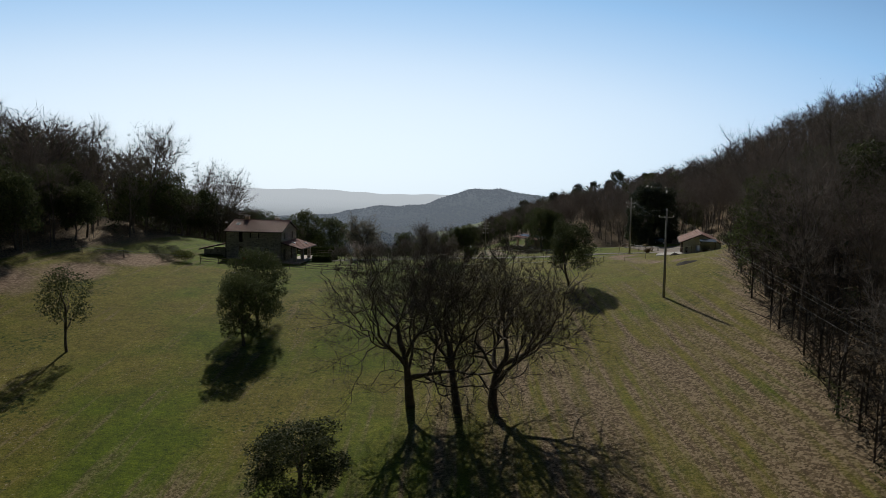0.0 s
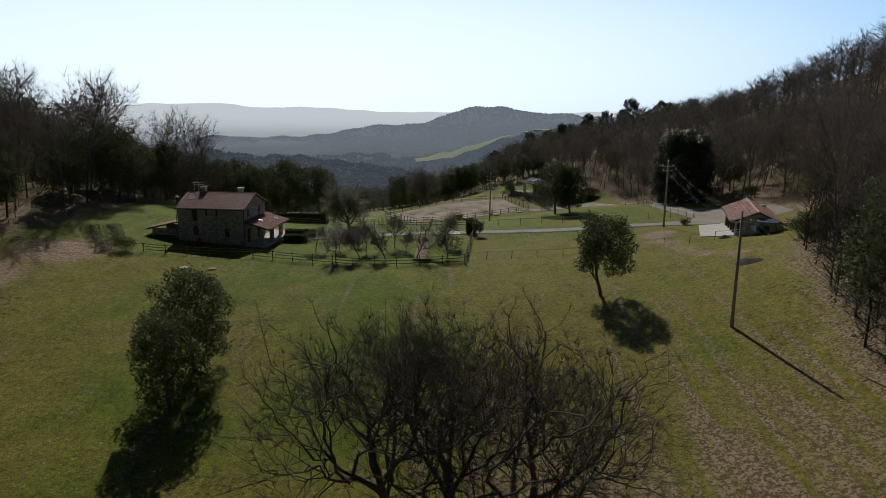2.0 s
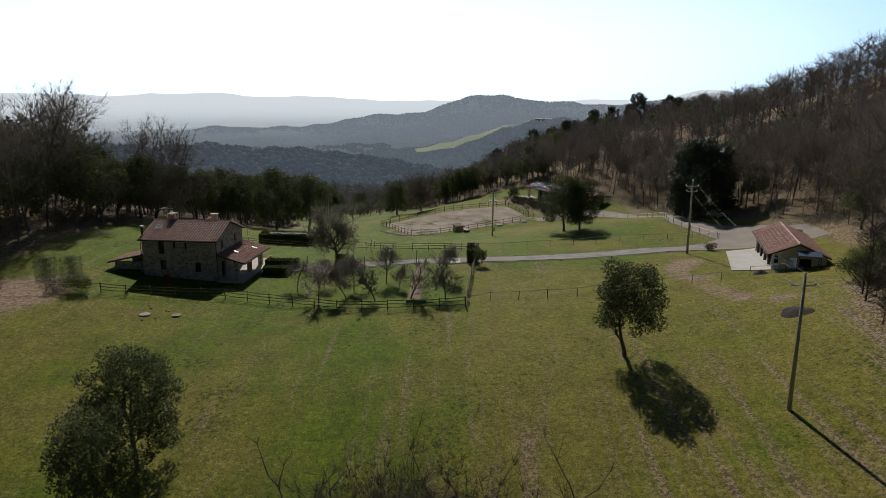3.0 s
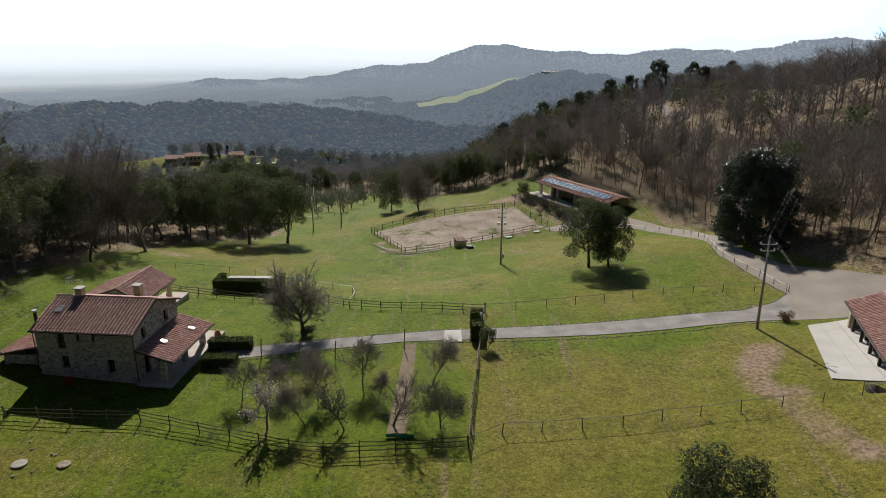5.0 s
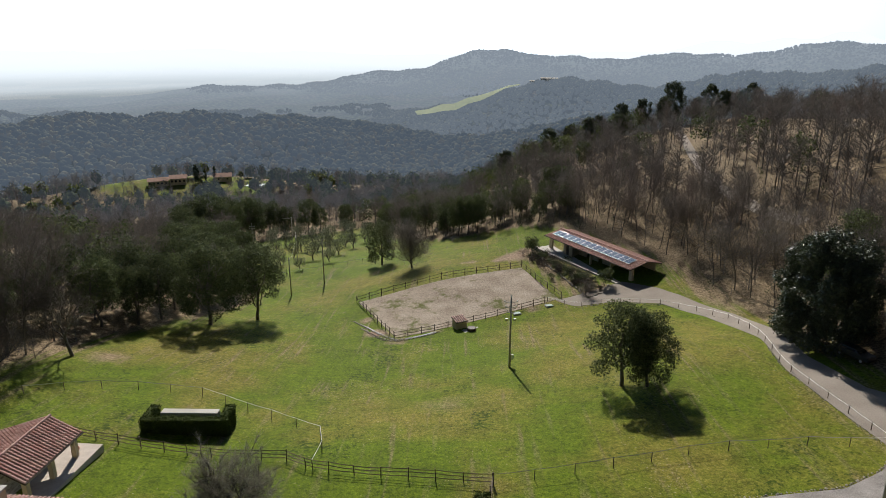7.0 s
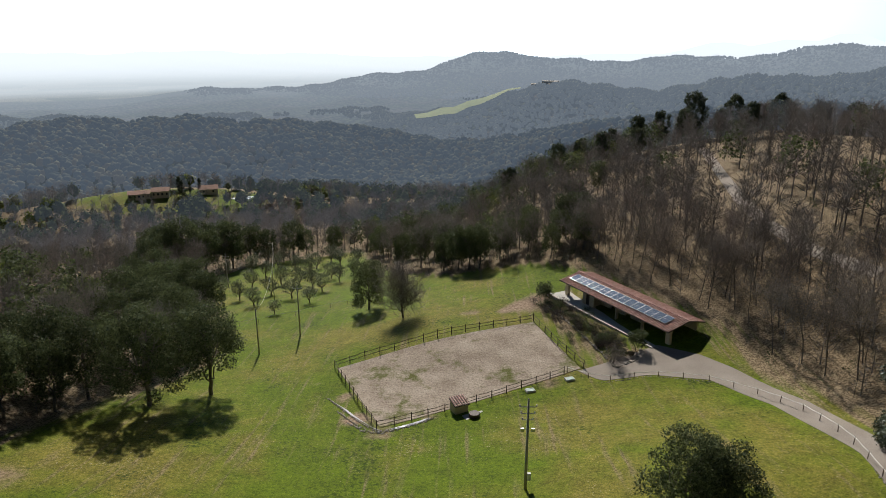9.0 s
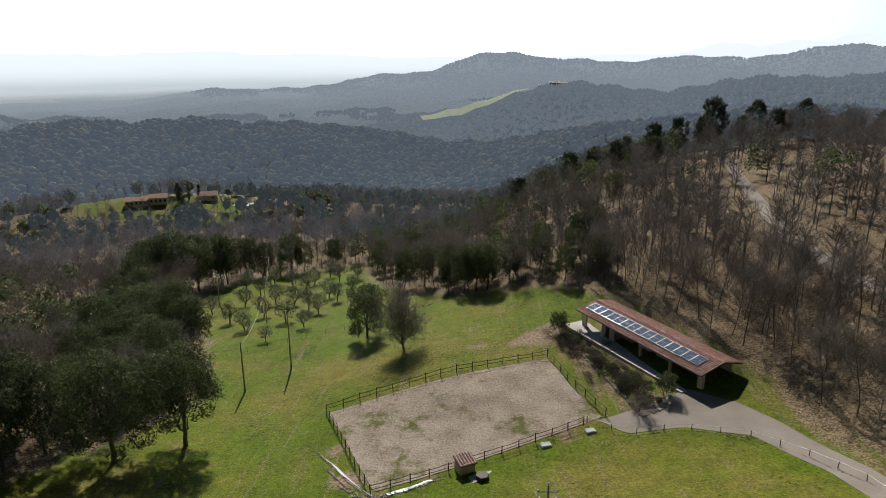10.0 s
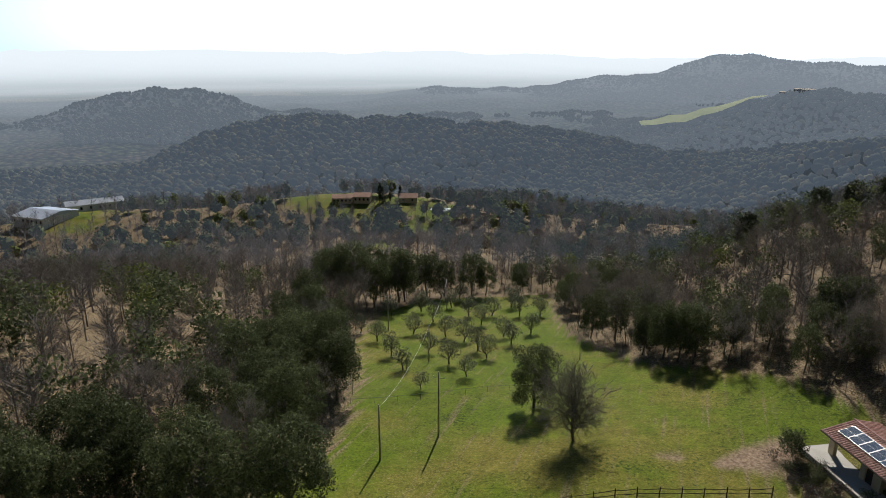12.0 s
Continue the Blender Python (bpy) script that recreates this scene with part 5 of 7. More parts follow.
    woods("bare_woods", grey, bare_forms, (8, 13), M_TWIG, "bare grey-brown winter woods on the slopes", rng)
    woods("reddish_bare_woods", red, bare_forms, (8, 12.5), M_TWIG_RED, "bare reddish-brown winter woods on the slopes", rng)
    woods("bare_valley_woods", grey_off, bare_forms, (8, 13), hazy_wood("bare_twigs_haze_glow", 0.10, (0.27, 0.30, 0.35), (0.135, 0.12, 0.108), (0.30, 0.268, 0.24)), "bare grey winter woods down in the valley", rng)
    woods("evergreen_woods", dark, leafy_forms, (7, 11.5), M_OAK, "dark evergreen oak woods on the slopes", rng)
    woods("evergreen_valley_woods", dark_off, leafy_forms, (7, 11.5), hazy_wood("evergreen_leaves_haze_glow", 0.10, (0.24, 0.30, 0.38), (0.05, 0.066, 0.028), (0.17, 0.187, 0.09)), "dark evergreen woods down in the valley", rng)
    woods("light_green_woods", light, leafy_forms, (6, 10), M_LIGHT, "lighter green trees among the woods", rng)
    # undergrowth below the trees
    tries = np.c_[rng.uniform(-125, 140, 12000), rng.uniform(-5, 345, 12000)]
    low = wood_spots(rng, tries, lambda x, y: -0.5 < max(float(beyond_right(x, y)), float(beyond_left(x, y))) < (45 if x > 0 else 30) and not (39 < x < 54 and 111 < y < 136) and not (43 < x < 61 and 131 < y < 153) and not (43 < x < 58 and 153 < y < 180) and not (20 < x < 53 and 200 < y < 240), 2.7) + wood_spots(rng, np.c_[rng.uniform(-70, 56, 9000), rng.uniform(225, 345, 9000)], lambda x, y: -0.5 < max(float(beyond_right(x, y)), float(beyond_left(x, y))) < 12 and not (20 < x < 53 and y < 240), 2.0)
    twiggy = [s for s in low if rng.random() < 0.6]
    green = [s for s in low if s not in set(twiggy)]
    woods("bare_undergrowth", twiggy, [mini_bare(rng, 18, 0.04) for _ in range(8)], (2.0, 4.2), M_TWIG, "thin bare saplings under the woodland trees", rng)
    woods("green_undergrowth", green, [mini_leafy(rng, 101) for _ in range(8)], (1.2, 3.4), M_OAK, "dark evergreen scrub under the woodland trees", rng)
    saplings = wood_spots(rng, np.c_[rng.uniform(40, 150, 9000), rng.uniform(90, 330, 9000)], lambda x, y: 3 < float(beyond_right(x, y)) < 85 and not on_track(x, y), 5.2)
    woods("bare_saplings", saplings, [mini_bare(rng, 26, 0.1) for _ in range(8)], (4.0, 8.5), M_TWIG, "slender bare saplings crowding the woodland slope", rng)
    brush = wood_spots(rng, np.c_[rng.uniform(20, 60, 5000), rng.uniform(15, 112, 5000)], lambda x, y: 0.3 < float(beyond_right(x, y)) < 9 and not (39 < x < 54 and 110 < y), 1.7)
    woods("bare_brush", brush, [mini_bare(rng, 40, 0.02) for _ in range(8)], (3.0, 6.5), M_TWIG_DARK, "dense dark bare brush along the meadow edge", rng)
    # the wooded hills further off, as crowns only
    tries = np.c_[rng.uniform(-1000, 640, 130000), rng.uniform(560, 1250, 130000)]
    dd, bb = np.hypot(tries[:, 0], tries[:, 1] - 100), np.arctan2(tries[:, 0], tries[:, 1] - 100)
    off = [tuple(p) for p in tries[(dd > 640) & (dd < 1150) & (bb > -1.08) & (bb < 0.68)]]
    crowns = [mini_dome(rng, 0, 1) for _ in range(8)]
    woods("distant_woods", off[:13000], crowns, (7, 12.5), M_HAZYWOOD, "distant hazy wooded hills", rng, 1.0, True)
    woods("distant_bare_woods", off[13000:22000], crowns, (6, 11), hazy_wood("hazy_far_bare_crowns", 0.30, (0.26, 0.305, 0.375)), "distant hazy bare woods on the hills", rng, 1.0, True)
    tries = np.c_[rng.uniform(-1900, 1700, 156000), rng.uniform(800, 3000, 156000)]
    dd, bb = np.hypot(tries[:, 0], tries[:, 1] - 100), np.degrees(np.arctan2(tries[:, 0], tries[:, 1] - 100))
    zz = land(tries[:, 0], tries[:, 1])
    keep = (dd > 1150) & (dd < 2800) & (bb > -60) & (bb < 34) & (zz > -118) & (rng.random(len(dd)) < np.where(dd < 1500, 1.0, 0.6))
    crowns = [mini_dome(rng, 0, 1) for _ in range(6)]
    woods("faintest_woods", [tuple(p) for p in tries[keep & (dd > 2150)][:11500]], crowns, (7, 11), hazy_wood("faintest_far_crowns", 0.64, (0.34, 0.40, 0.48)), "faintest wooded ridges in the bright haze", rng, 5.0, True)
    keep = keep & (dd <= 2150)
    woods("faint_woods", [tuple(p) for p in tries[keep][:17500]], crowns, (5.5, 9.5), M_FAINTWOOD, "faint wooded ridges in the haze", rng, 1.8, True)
    print("woods", len(single), len(grey), len(red), len(dark), len(light))


plant_woods()
for k, (x, y, s, a) in enumerate(((-55.1, 146.2, 0.62, 30), (-60.1, 154.8, 0.66, 110), (-51.0, 157.0, 0.6, 200), (-55.6, 166.6, 0.62, 290), (-48.9, 169.9, 0.7, 60), (-63.9, 141.3, 0.64, 150), (-62.6, 170.4, 0.62, 240))):
    place(P_OAKS[k % 3], x, y, s, a)      # the old bare oaks at the edge of the wood
for q in P_BARE + P_EVER:       # the patterns themselves take a place in the wood
    settle(q, 66 + 5 * random.random(), 60 + 8 * (P_BARE + P_EVER).index(q))


P_PINES = [leafy_tree(120 + k, 14, 3.5, 1.6, "tall dark pine standing above the bare wood", 8500, 0.22, M_PINE, "pine_tree", 44, 0.2, 0.9, "pines on the hill") for k in range(2)]
settle(P_PINES[0], 87, 352, 0, 1.3), settle(P_PINES[1], 74, 346, 40, 0.95)
for k, (x, y, s) in enumerate(((38, 338, 0.8), (46, 344, 0.9), (52, 336, 0.75), (58, 350, 0.95), (65, 342, 0.85), (70, 355, 0.9), (81, 343, 0.8), (94, 345, 0.9), (101, 352, 0.95), (108, 340, 0.85), (116, 350, 0.9), (30, 346, 0.8), (22, 340, 0.75), (49, 356, 0.9), (62, 330, 0.7), (126, 345, 0.95), (135, 338, 0.9), (14, 336, 0.7), (98, 330, 0.75), (142, 350, 0.9))):
    place(P_PINES[k % 2], x, y, s * 0.86, 77 * k)
for k, (x, y, s) in enumerate(((29.7, 265.4, 1.15), (31.9, 254, 0.8), (24.8, 254, 0.7), (35.8, 289.3, 0.9), (33.5, 268, 0.9), (44, 300, 0.85), (52, 281, 0.7), (22, 272, 0.9), (16, 268.5, 0.8), (9, 272, 0.95), (1, 276, 0.9), (-6, 284, 1.0), (-91, 311, 1.35), (-86, 306, 1.5), (-80, 305, 1.6), (-73, 304, 1.5), (-70, 314, 1.55), (-77, 313, 1.45), (-66, 326, 1.4), (-96, 318, 1.3))):
    place(P_EVER[k % 3], x, y, s)


# ---- fences ----
def along(points, step):
    """Even places along a line of corners, both ends included."""
    p = np.asarray(points, float)
    s = np.r_[0, np.cumsum(np.hypot(*np.diff(p, axis=0).T))]
    n = max(1, round(s[-1] / step))
    q = np.linspace(0, s[-1], n + 1)
    return [(float(np.interp(v, s, p[:, 0])), float(np.interp(v, s, p[:, 1]))) for v in q]


M_FENCE = surface("dark_brown_fence_wood", (0.05, 0.038, 0.028), (0.13, 0.10, 0.075), 6, 40, 0.85, 0.4, random_tint=0.25)
POST_SEEDS = np.random.default_rng(5)


def fence(name, points, step, label, high=1.15, rails=(0.45, 0.85), tape=(), r=0.055, rail_r=0.04, lean=0.05, mat=None):
    """Posts with rough rails or a sagging tape between them."""
    spots = along(points, step)
    x0, y0 = spots[0]
    t = thing(name, Matrix.Translation((x0, y0, land1(x0, y0))), label, "fence")
    o = np.array([x0, y0, land1(x0, y0)])
    feet = [np.array([x, y, land1(x, y)]) - o for x, y in spots]
    tops = []
    for f in feet:
        h, l = high * POST_SEEDS.uniform(0.92, 1.1), POST_SEEDS.normal(0, lean, 2)
        top = f + [l[0] * h, l[1] * h, h]
        tops.append(top)
        fast_mesh("post", *tube([f - [0, 0, 0.15], (f + top) / 2 + np.r_[POST_SEEDS.normal(0, 0.015, 2), 0], top], [r * 1.1, r, r * 0.9], 6), mat or M_WOOD, t)
    for a, b, fa, fb in zip(tops, tops[1:], feet, feet[1:]):
        for k in rails:
            p, q = fa + (a - fa) * k / high * POST_SEEDS.uniform(0.95, 1.05), fb + (b - fb) * k / high * POST_SEEDS.uniform(0.95, 1.05)
            fast_mesh("rail", *tube([p, (p + q) / 2 - [0, 0, 0.03 + 0.04 * POST_SEEDS.random()], q], rail_r, 4), mat or M_WOOD, t)
        for k in tape:
            p, q = fa + (a - fa) * k, fb + (b - fb) * k
            fast_mesh("tape", *tube([p, (p + q) / 2 - [0, 0, 0.06], q], 0.028, 4), M_ROPE, t, "white fence tape")
    return t


WOODEN = "weathered wooden post-and-rail fence on the grass"
fence("wooden_fence", [(-38.9, 114.4), (-24.1, 115.0), (-15.9, 113.0), (-7.5, 110.2), (5.1, 110.8)], 3.0, WOODEN + " before the house", 1.3, (0.35, 0.75, 1.1))
fence("tape_fence", [(5.1, 110.9), (8.1, 113.0), (18.3, 113.5), (25.0, 114.5), (35.4, 114.9)], 3.55, "thin posts carrying one white tape across the meadow", 1.15, (), (0.95,), 0.04)
fence("tape_fence", [(39.0, 115.5), (42.9, 114.9)], 4.2, "two thin posts with a white tape beside the apron", 1.15, (), (0.95,), 0.04)
fence("wooden_fence", [(7.5, 140.3), (6.8, 135.9)], 2.2, WOODEN + " beside the lane", 1.3, (0.35, 0.75, 1.1))
fence("wooden_fence", [(6.5, 128.9), (6.0, 123.2), (5.1, 111.0)], 2.3, WOODEN + " beside the orchard", 1.3, (0.35, 0.75, 1.1))
fence("wooden_fence", [(-36.5, 148.5), (-33.9, 148.1), (-23.2, 146.1), (-12.8, 145.0), (-9.8, 143.1), (-4.7, 141.9), (2.7, 140.9), (7.4, 140.3)], 2.6, WOODEN + " round the garden", 1.25, (0.35, 0.75, 1.1))
fence("tape_fence", [(7.5, 140.4), (15.0, 141.9), (26.9, 144.8), (38.7, 145.7), (46.5, 145.1)], 4.05, "thin posts carrying one white tape across the paddock", 1.15, (), (0.95,), 0.04)
fence("tape_fence", [(-9.9, 143.2), (-9.8, 150.1), (-13.9, 153.3), (-27.1, 161.6), (-35.0, 162.1), (-41.8, 160.1), (-46.6, 156.2)], 4.0, "thin posts carrying one white tape behind the hedge", 1.2, (), (0.95,), 0.045)
fence("arena_fence", [(-6.5, 189.5), (6.5, 196.1), (20.2, 203.0)], 2.6, "brown wooden fence along the riding arena", 1.35, (0.6, 1.15), lean=0.02, r=0.065, rail_r=0.042, mat=M_FENCE)
fence("arena_fence", [(-6.5, 189.5), (-15.9, 210.3)], 2.2, "brown wooden fence closing the riding arena", 1.35, (0.6, 1.15), lean=0.02, r=0.065, rail_r=0.042, mat=M_FENCE)
fence("arena_fence", [(-15.9, 210.3), (1.7, 216.8), (17.6, 221.8)], 2.6, "brown wooden fence along the riding arena", 1.5, (0.6, 1.2), lean=0.02, r=0.065, rail_r=0.042, mat=M_FENCE)
fence("arena_fence", [(17.6, 221.8), (20.2, 212.8), (23.5, 205.0)], 2.4, "brown wooden fence between arena and flower bed", 1.3, (0.6, 1.15), lean=0.02, r=0.065, rail_r=0.042, mat=M_FENCE)
fence("roadside_posts", [(46.7, 144.9), (45.4, 157.0), (44.6, 163.4), (46.1, 171.7), (47.1, 177.9), (46.7, 186.5), (43.6, 193.1), (40.1, 197.2), (32.4, 200.5), (25.3, 200.2), (20.8, 203.7)], 3.4, "short dark posts with a thin tape along the drive", 0.95, (), (0.9,), 0.05)
fence("tape_fence", [(-44.7, 237.1), (-37.5, 241.8), (-30.1, 246.2), (-22.9, 250.7), (-12.8, 253.1)], 3.9, "thin posts with a white tape below the olive grove", 1.1, (), (0.95,), 0.04)
fence("tape_fence", [(-55.8, 109.0), (-45.8, 112.7), (-38.9, 114.4)], 6.5, "thin posts carrying one white tape beside the shrubs", 1.1, (), (0.95,), 0.04)
for x, y, h in ((-16.9, 127.8, 2.2), (-12.4, 126.2, 2.2), (-8.8, 127.1, 2.2), (-1.7, 129.6, 2.4)):
    t = thing("orchard_post", Matrix.Translation((x, y, land1(x, y))), "slim dark wooden stake on the orchard grass", "stake", "orchard stakes")
    fast_mesh("stake", *tube([(0, 0, -0.2), (0.03, 0, h / 2), (0.1, 0.05, h)], 0.06, 6), M_WOOD, t)

# ---- poles and wires ----
def pole(x, y, h, label, arms=2, lamp=False, meter=False, lean=(0, 0), r=0.17, yaw=0.0, floods=False):
    t = thing("utility_pole", Matrix.Translation((x, y, land1(x, y))) @ pose(0, 0, 0, 0, 0, yaw), label, "pole", "utility poles")
    fast_mesh("shaft", *tube([(0, 0, -0.4), (lean[0] * h / 2, lean[1] * h / 2, h / 2), (lean[0] * h, lean[1] * h, h)], [r, r * 0.8, r * 0.6], 6), M_POLE, t, smooth_shade=True)
    for k in range(arms):
        z, w = h - 0.75 - k * 0.75, 0.85 - 0.15 * k
        c = np.array([lean[0] * z, lean[1] * z, z])
        arm = fast_mesh("crossarm", *tube([c + [-w, 0.12, 0], c + [w, 0.12, 0]], 0.05, 4), M_METAL, t, "galvanised crossarm")
        for s in (-w, w):
            fast_mesh("insulator", *tube([c + [s, 0.12, 0.02], c + [s, 0.12, 0.12], c + [s, 0.12, 0.24]], [0.06, 0.09, 0.05], 6), M_WHITE, arm, "white insulator")
    top = np.array([lean[0] * h, lean[1] * h, h])
    fast_mesh("top_insulator", *tube([top, top + [0, 0, 0.14], top + [0, 0, 0.3]], [0.07, 0.1, 0.05], 6), M_WHITE, t, "white insulator")
    if meter:
        part("meter_box", boxed(((0.16, -0.2, 1.1), (0.52, 0.15, 2.0)), bevel=0.03), M_WHITE, t, "white meter box")
    if floods:
        for s in (-1, 1):
            f = part("floodlight", boxed(((s * 0.55 - 0.2, -0.3, h - 3.4), (s * 0.55 + 0.2, -0.05, h - 3.05)), bevel=0.03), M_METAL, t, "grey floodlight")
    return t


pole(29.3, 85.1, 10.5, "tall grey concrete utility pole on the meadow", 1, lean=(-0.012, 0.0))
pole(37.3, 132.3, 10.5, "grey concrete utility pole beside the lane", 2, lean=(-0.01, 0.0))
pole(11.4, 172.5, 10.5, "grey pole with crossarms and a white meter box", 3, meter=True, floods=True)
pole(-32.0, 222.0, 8.6, "grey utility pole at the woodland edge", 0, meter=False)
pole(-26.7, 231.5, 10.5, "grey utility pole with white insulators on the slope", 1)
pole(-59.5, 284.2, 9.5, "grey utility pole at the edge of the olive grove", 2)
pole(-40.7, 263.3, 8.0, "thin grey pole among the olive trees", 0, r=0.11)
pole(-54.4, 312.1, 8.5, "thin grey pole below the olive trees", 0, r=0.11)
pole(97, 231, 12, "grey utility pole with crossarms among the bare woods", 2, r=0.16)
pole(30, -30, 11, "utility pole behind on the slope", 1)


def wire(name, a, b, sag, label, mat=None, r=0.016):
    a, b = np.array(a, float), np.array(b, float)
    k = np.linspace(0, 1, 14)[:, None]
    pts = a + (b - a) * k - np.array([0, 0, 1]) * sag * 4 * k * (1 - k)
    t = thing(name, Matrix.Translation(a), label, "wire", "overhead wires")
    fast_mesh("strand", *tube(pts - a, r, 4), mat or M_WIRE, t)


def top(x, y, h):
    return np.array([x, y, land1(x, y) + h])


A, B, Z, G = top(29.2, 85.2, 9.9), top(37.2, 132.4, 9.9), top(30, -29.9, 10.3), top(97, 231.1, 11.3)
for p, q, s in ((A, B, 1.0), (Z, A, 2.6), (B, G, 4.0)):
    for dx, dz in ((-0.8, 0.1), (0.0, 0.85), (0.8, 0.1)):
        wire("overhead_wire", p + [dx, 0, dz], q + [dx, 0, dz], s, "thin bright overhead wire between the utility poles", r=0.008)
E1, E2, E3 = top(-32.0, 222.0, 8.4), top(-40.7, 263.3, 7.9), top(-54.4, 312.1, 8.4)
wire("overhead_cable", E1, E2, 1.6, "sagging pale cable over the olive grove", M_ROPE, 0.013)
wire("overhead_cable", E2, E3, 1.2, "sagging pale cable over the olive grove", M_ROPE, 0.013)
wire("overhead_cable", E3, top(-95, 395, 8), 3, "sagging pale cable into the woods", M_ROPE, 0.013)

# ---- garden: hedges, orchard, olives, single trees ----
def hedge(m, size, label, top_light=False, count=None):
    w, d, h = size
    rng = np.random.default_rng(int(w * 100))
    t = thing("hedge", m, label, "hedge")
    part("core", boxed(((0.08, 0.08, -0.8), (w - 0.08, d - 0.08, h - 0.08))), M_BOXWOOD, t)
    n = count or int((w * d + 2 * (w + d) * h) * 110)
    P, N = [], []
    for _ in range(n):
        f = rng.random() * (w * d + 2 * h * (w + d))
        if f < w * d:
            P.append((rng.uniform(0, w), rng.uniform(0, d), h)), N.append((0, 0, 1))
        elif f < w * d + 2 * h * w:
            s = rng.random() < 0.5
            P.append((rng.uniform(0, w), d * s, rng.uniform(-0.4, h))), N.append((0, 2 * s - 1, 0))
        else:
            s = rng.random() < 0.5
            P.append((w * s, rng.uniform(0, d), rng.uniform(-0.4, h))), N.append((2 * s - 1, 0, 0))
    P, N = np.array(P, float), np.array(N, float)
    P += N * rng.normal(0, 0.05, (n, 1)) + rng.normal(0, 0.03, (n, 3))
    A_ = N + rng.normal(0, 0.7, N.shape)
    U = np.cross(A_, rng.normal(0, 1, N.shape))
    U /= np.linalg.norm(U, axis=1, keepdims=True)
    W_ = np.cross(A_, U)
    W_ /= np.linalg.norm(W_, axis=1, keepdims=True)
    s = 0.09 * rng.uniform(0.7, 1.4, (n, 1))
    V = np.stack([P - U * s, P + W_ * s * 0.6, P + U * s, P - W_ * s * 0.6], 1).reshape(-1, 3)
    k = np.arange(n)[:, None] * 4
    fast_mesh("leaves", V, np.vstack([k + [0, 1, 2], k + [0, 2, 3]]), M_BOXWOOD, t)
    return t


for x, y, w, d, h, lab in ((-23.2, 129.3, 4.6, 1.3, 1.15, "low clipped dark green hedge beside the lane"), (-22.4, 125.2, 3.5, 1.3, 1.1, "low clipped dark green hedge beside the patio")):
    hedge(pose(x, y, land1(x + 2, y + 0.5), 0, 0, 3), (w, d, h), lab)
zz = land1(-24.9, 151.4)
hedge(pose(-30.4, 150.5, zz, 0, 0, 0), (9.6, 0.9, 2.0), "tall clipped hedge forming an enclosure on the lawn")
hedge(pose(-30.4, 151.4, zz, 0, 0, 0), (0.9, 2.4, 2.0), "tall clipped hedge closing one end of the enclosure")
hedge(pose(-21.9, 151.6, zz, 0, 0, 0), (0.9, 2.4, 2.0), "tall clipped hedge closing the other end of the enclosure")
tk = thing("water_tank", pose(-28.9, 152.4, zz), "grey covered tank inside the hedge enclosure", "tank")
part("body", boxed(((0, 0, -0.5), (6.4, 1.0, 1.75)), bevel=0.05), M_CONCRETE, tk)
for y in (135.7, 131.8):
    hedge(pose(5.6, y - 0.4, land1(5.9, y), 0, 0, -3), (1.3, 1.3 if y > 133 else 1.7, 1.9), "clipped square hedge block at the lane gate")
lp = thing("gate_lamp", Matrix.Translation((6.8, 134.1, land1(6.8, 134.1))), "slim pale garden lamp at the lane gate", "lamp")
fast_mesh("post", *tube([(0, 0, -0.2), (0, 0, 2.0)], 0.06, 6), M_POLE, lp)
fast_mesh("lantern", *tube([(0, 0, 2.0), (0, 0, 2.15), (0, 0, 2.4)], [0.08, 0.2, 0.1], 6), M_WHITE, lp, "white lantern")

P_FRUIT = [bare_tree(80 + k, 4.8, 0.075, "small bare fruit tree with fine twigs in the orchard", per=8, twig=(0.8, 0.018), levels=3, kids=(9, 6, 4), spread=0.6, fork=0.4, thick=(0.3, 0.42), name="fruit_tree", group="orchard trees") for k in range(3)]
for (x, y, s), k in zip(((-16.2, 119.0, 0.85), (-9.2, 114.5, 1.0), (-9.0, 118.8, 1.05), (-5.0, 121.3, 1.1), (1.7, 121.6, 1.15)), (0, 1, 2, 0, 1)):
    place(P_FRUIT[k], x, y, s)
big = bare_tree(90, 5.8, 0.12, "spreading bare fruit tree with dense grey twigs", per=9, twig=(0.8, 0.015), levels=3, kids=(7, 6, 5), spread=0.75, fork=0.2, name="fruit_tree", group="orchard trees")
settle(big, -1.5, 114.4)
red = bare_tree(91, 4.2, 0.08, "small fruit tree with dense reddish bare twigs", per=12, twig=(0.6, 0.016), levels=3, kids=(7, 6, 5), spread=0.75, fork=0.25, mat=M_TWIG_RED, name="fruit_tree", group="orchard trees")
settle(red, 2.7, 113.9)
settle(P_FRUIT[0], -13.1, 120.4, 40, 0.8), settle(P_FRUIT[1], -3.2, 117.8, 10, 0.7), settle(P_FRUIT[2], -10.7, 123.5, 80, 0.75)


def blossom_tree(seed, x, y, s, label, mat, count):
    rng = np.random.default_rng(seed)
    t = bare_tree(seed, 4.8, 0.085, label, per=6, twig=(0.7, 0.014), levels=3, kids=(6, 5, 4), spread=0.65, fork=0.3, name="blossoming_tree", group="orchard trees")
    V = np.empty(len(t.children[1].data.vertices) * 3, np.float32)
    t.children[1].data.vertices.foreach_get("co", V)
    V = V.reshape(-1, 3, 3)[:, 2][rng.integers(0, len(V) // 9, count)]
    lob = np.c_[V, np.full((len(V), 3), 0.06)]
    fast_mesh("blossom", *leaves(rng, lob, count * 4, 0.08, 0.2), mat, t, "pale blossom")
    settle(t, x, y, 30, s)


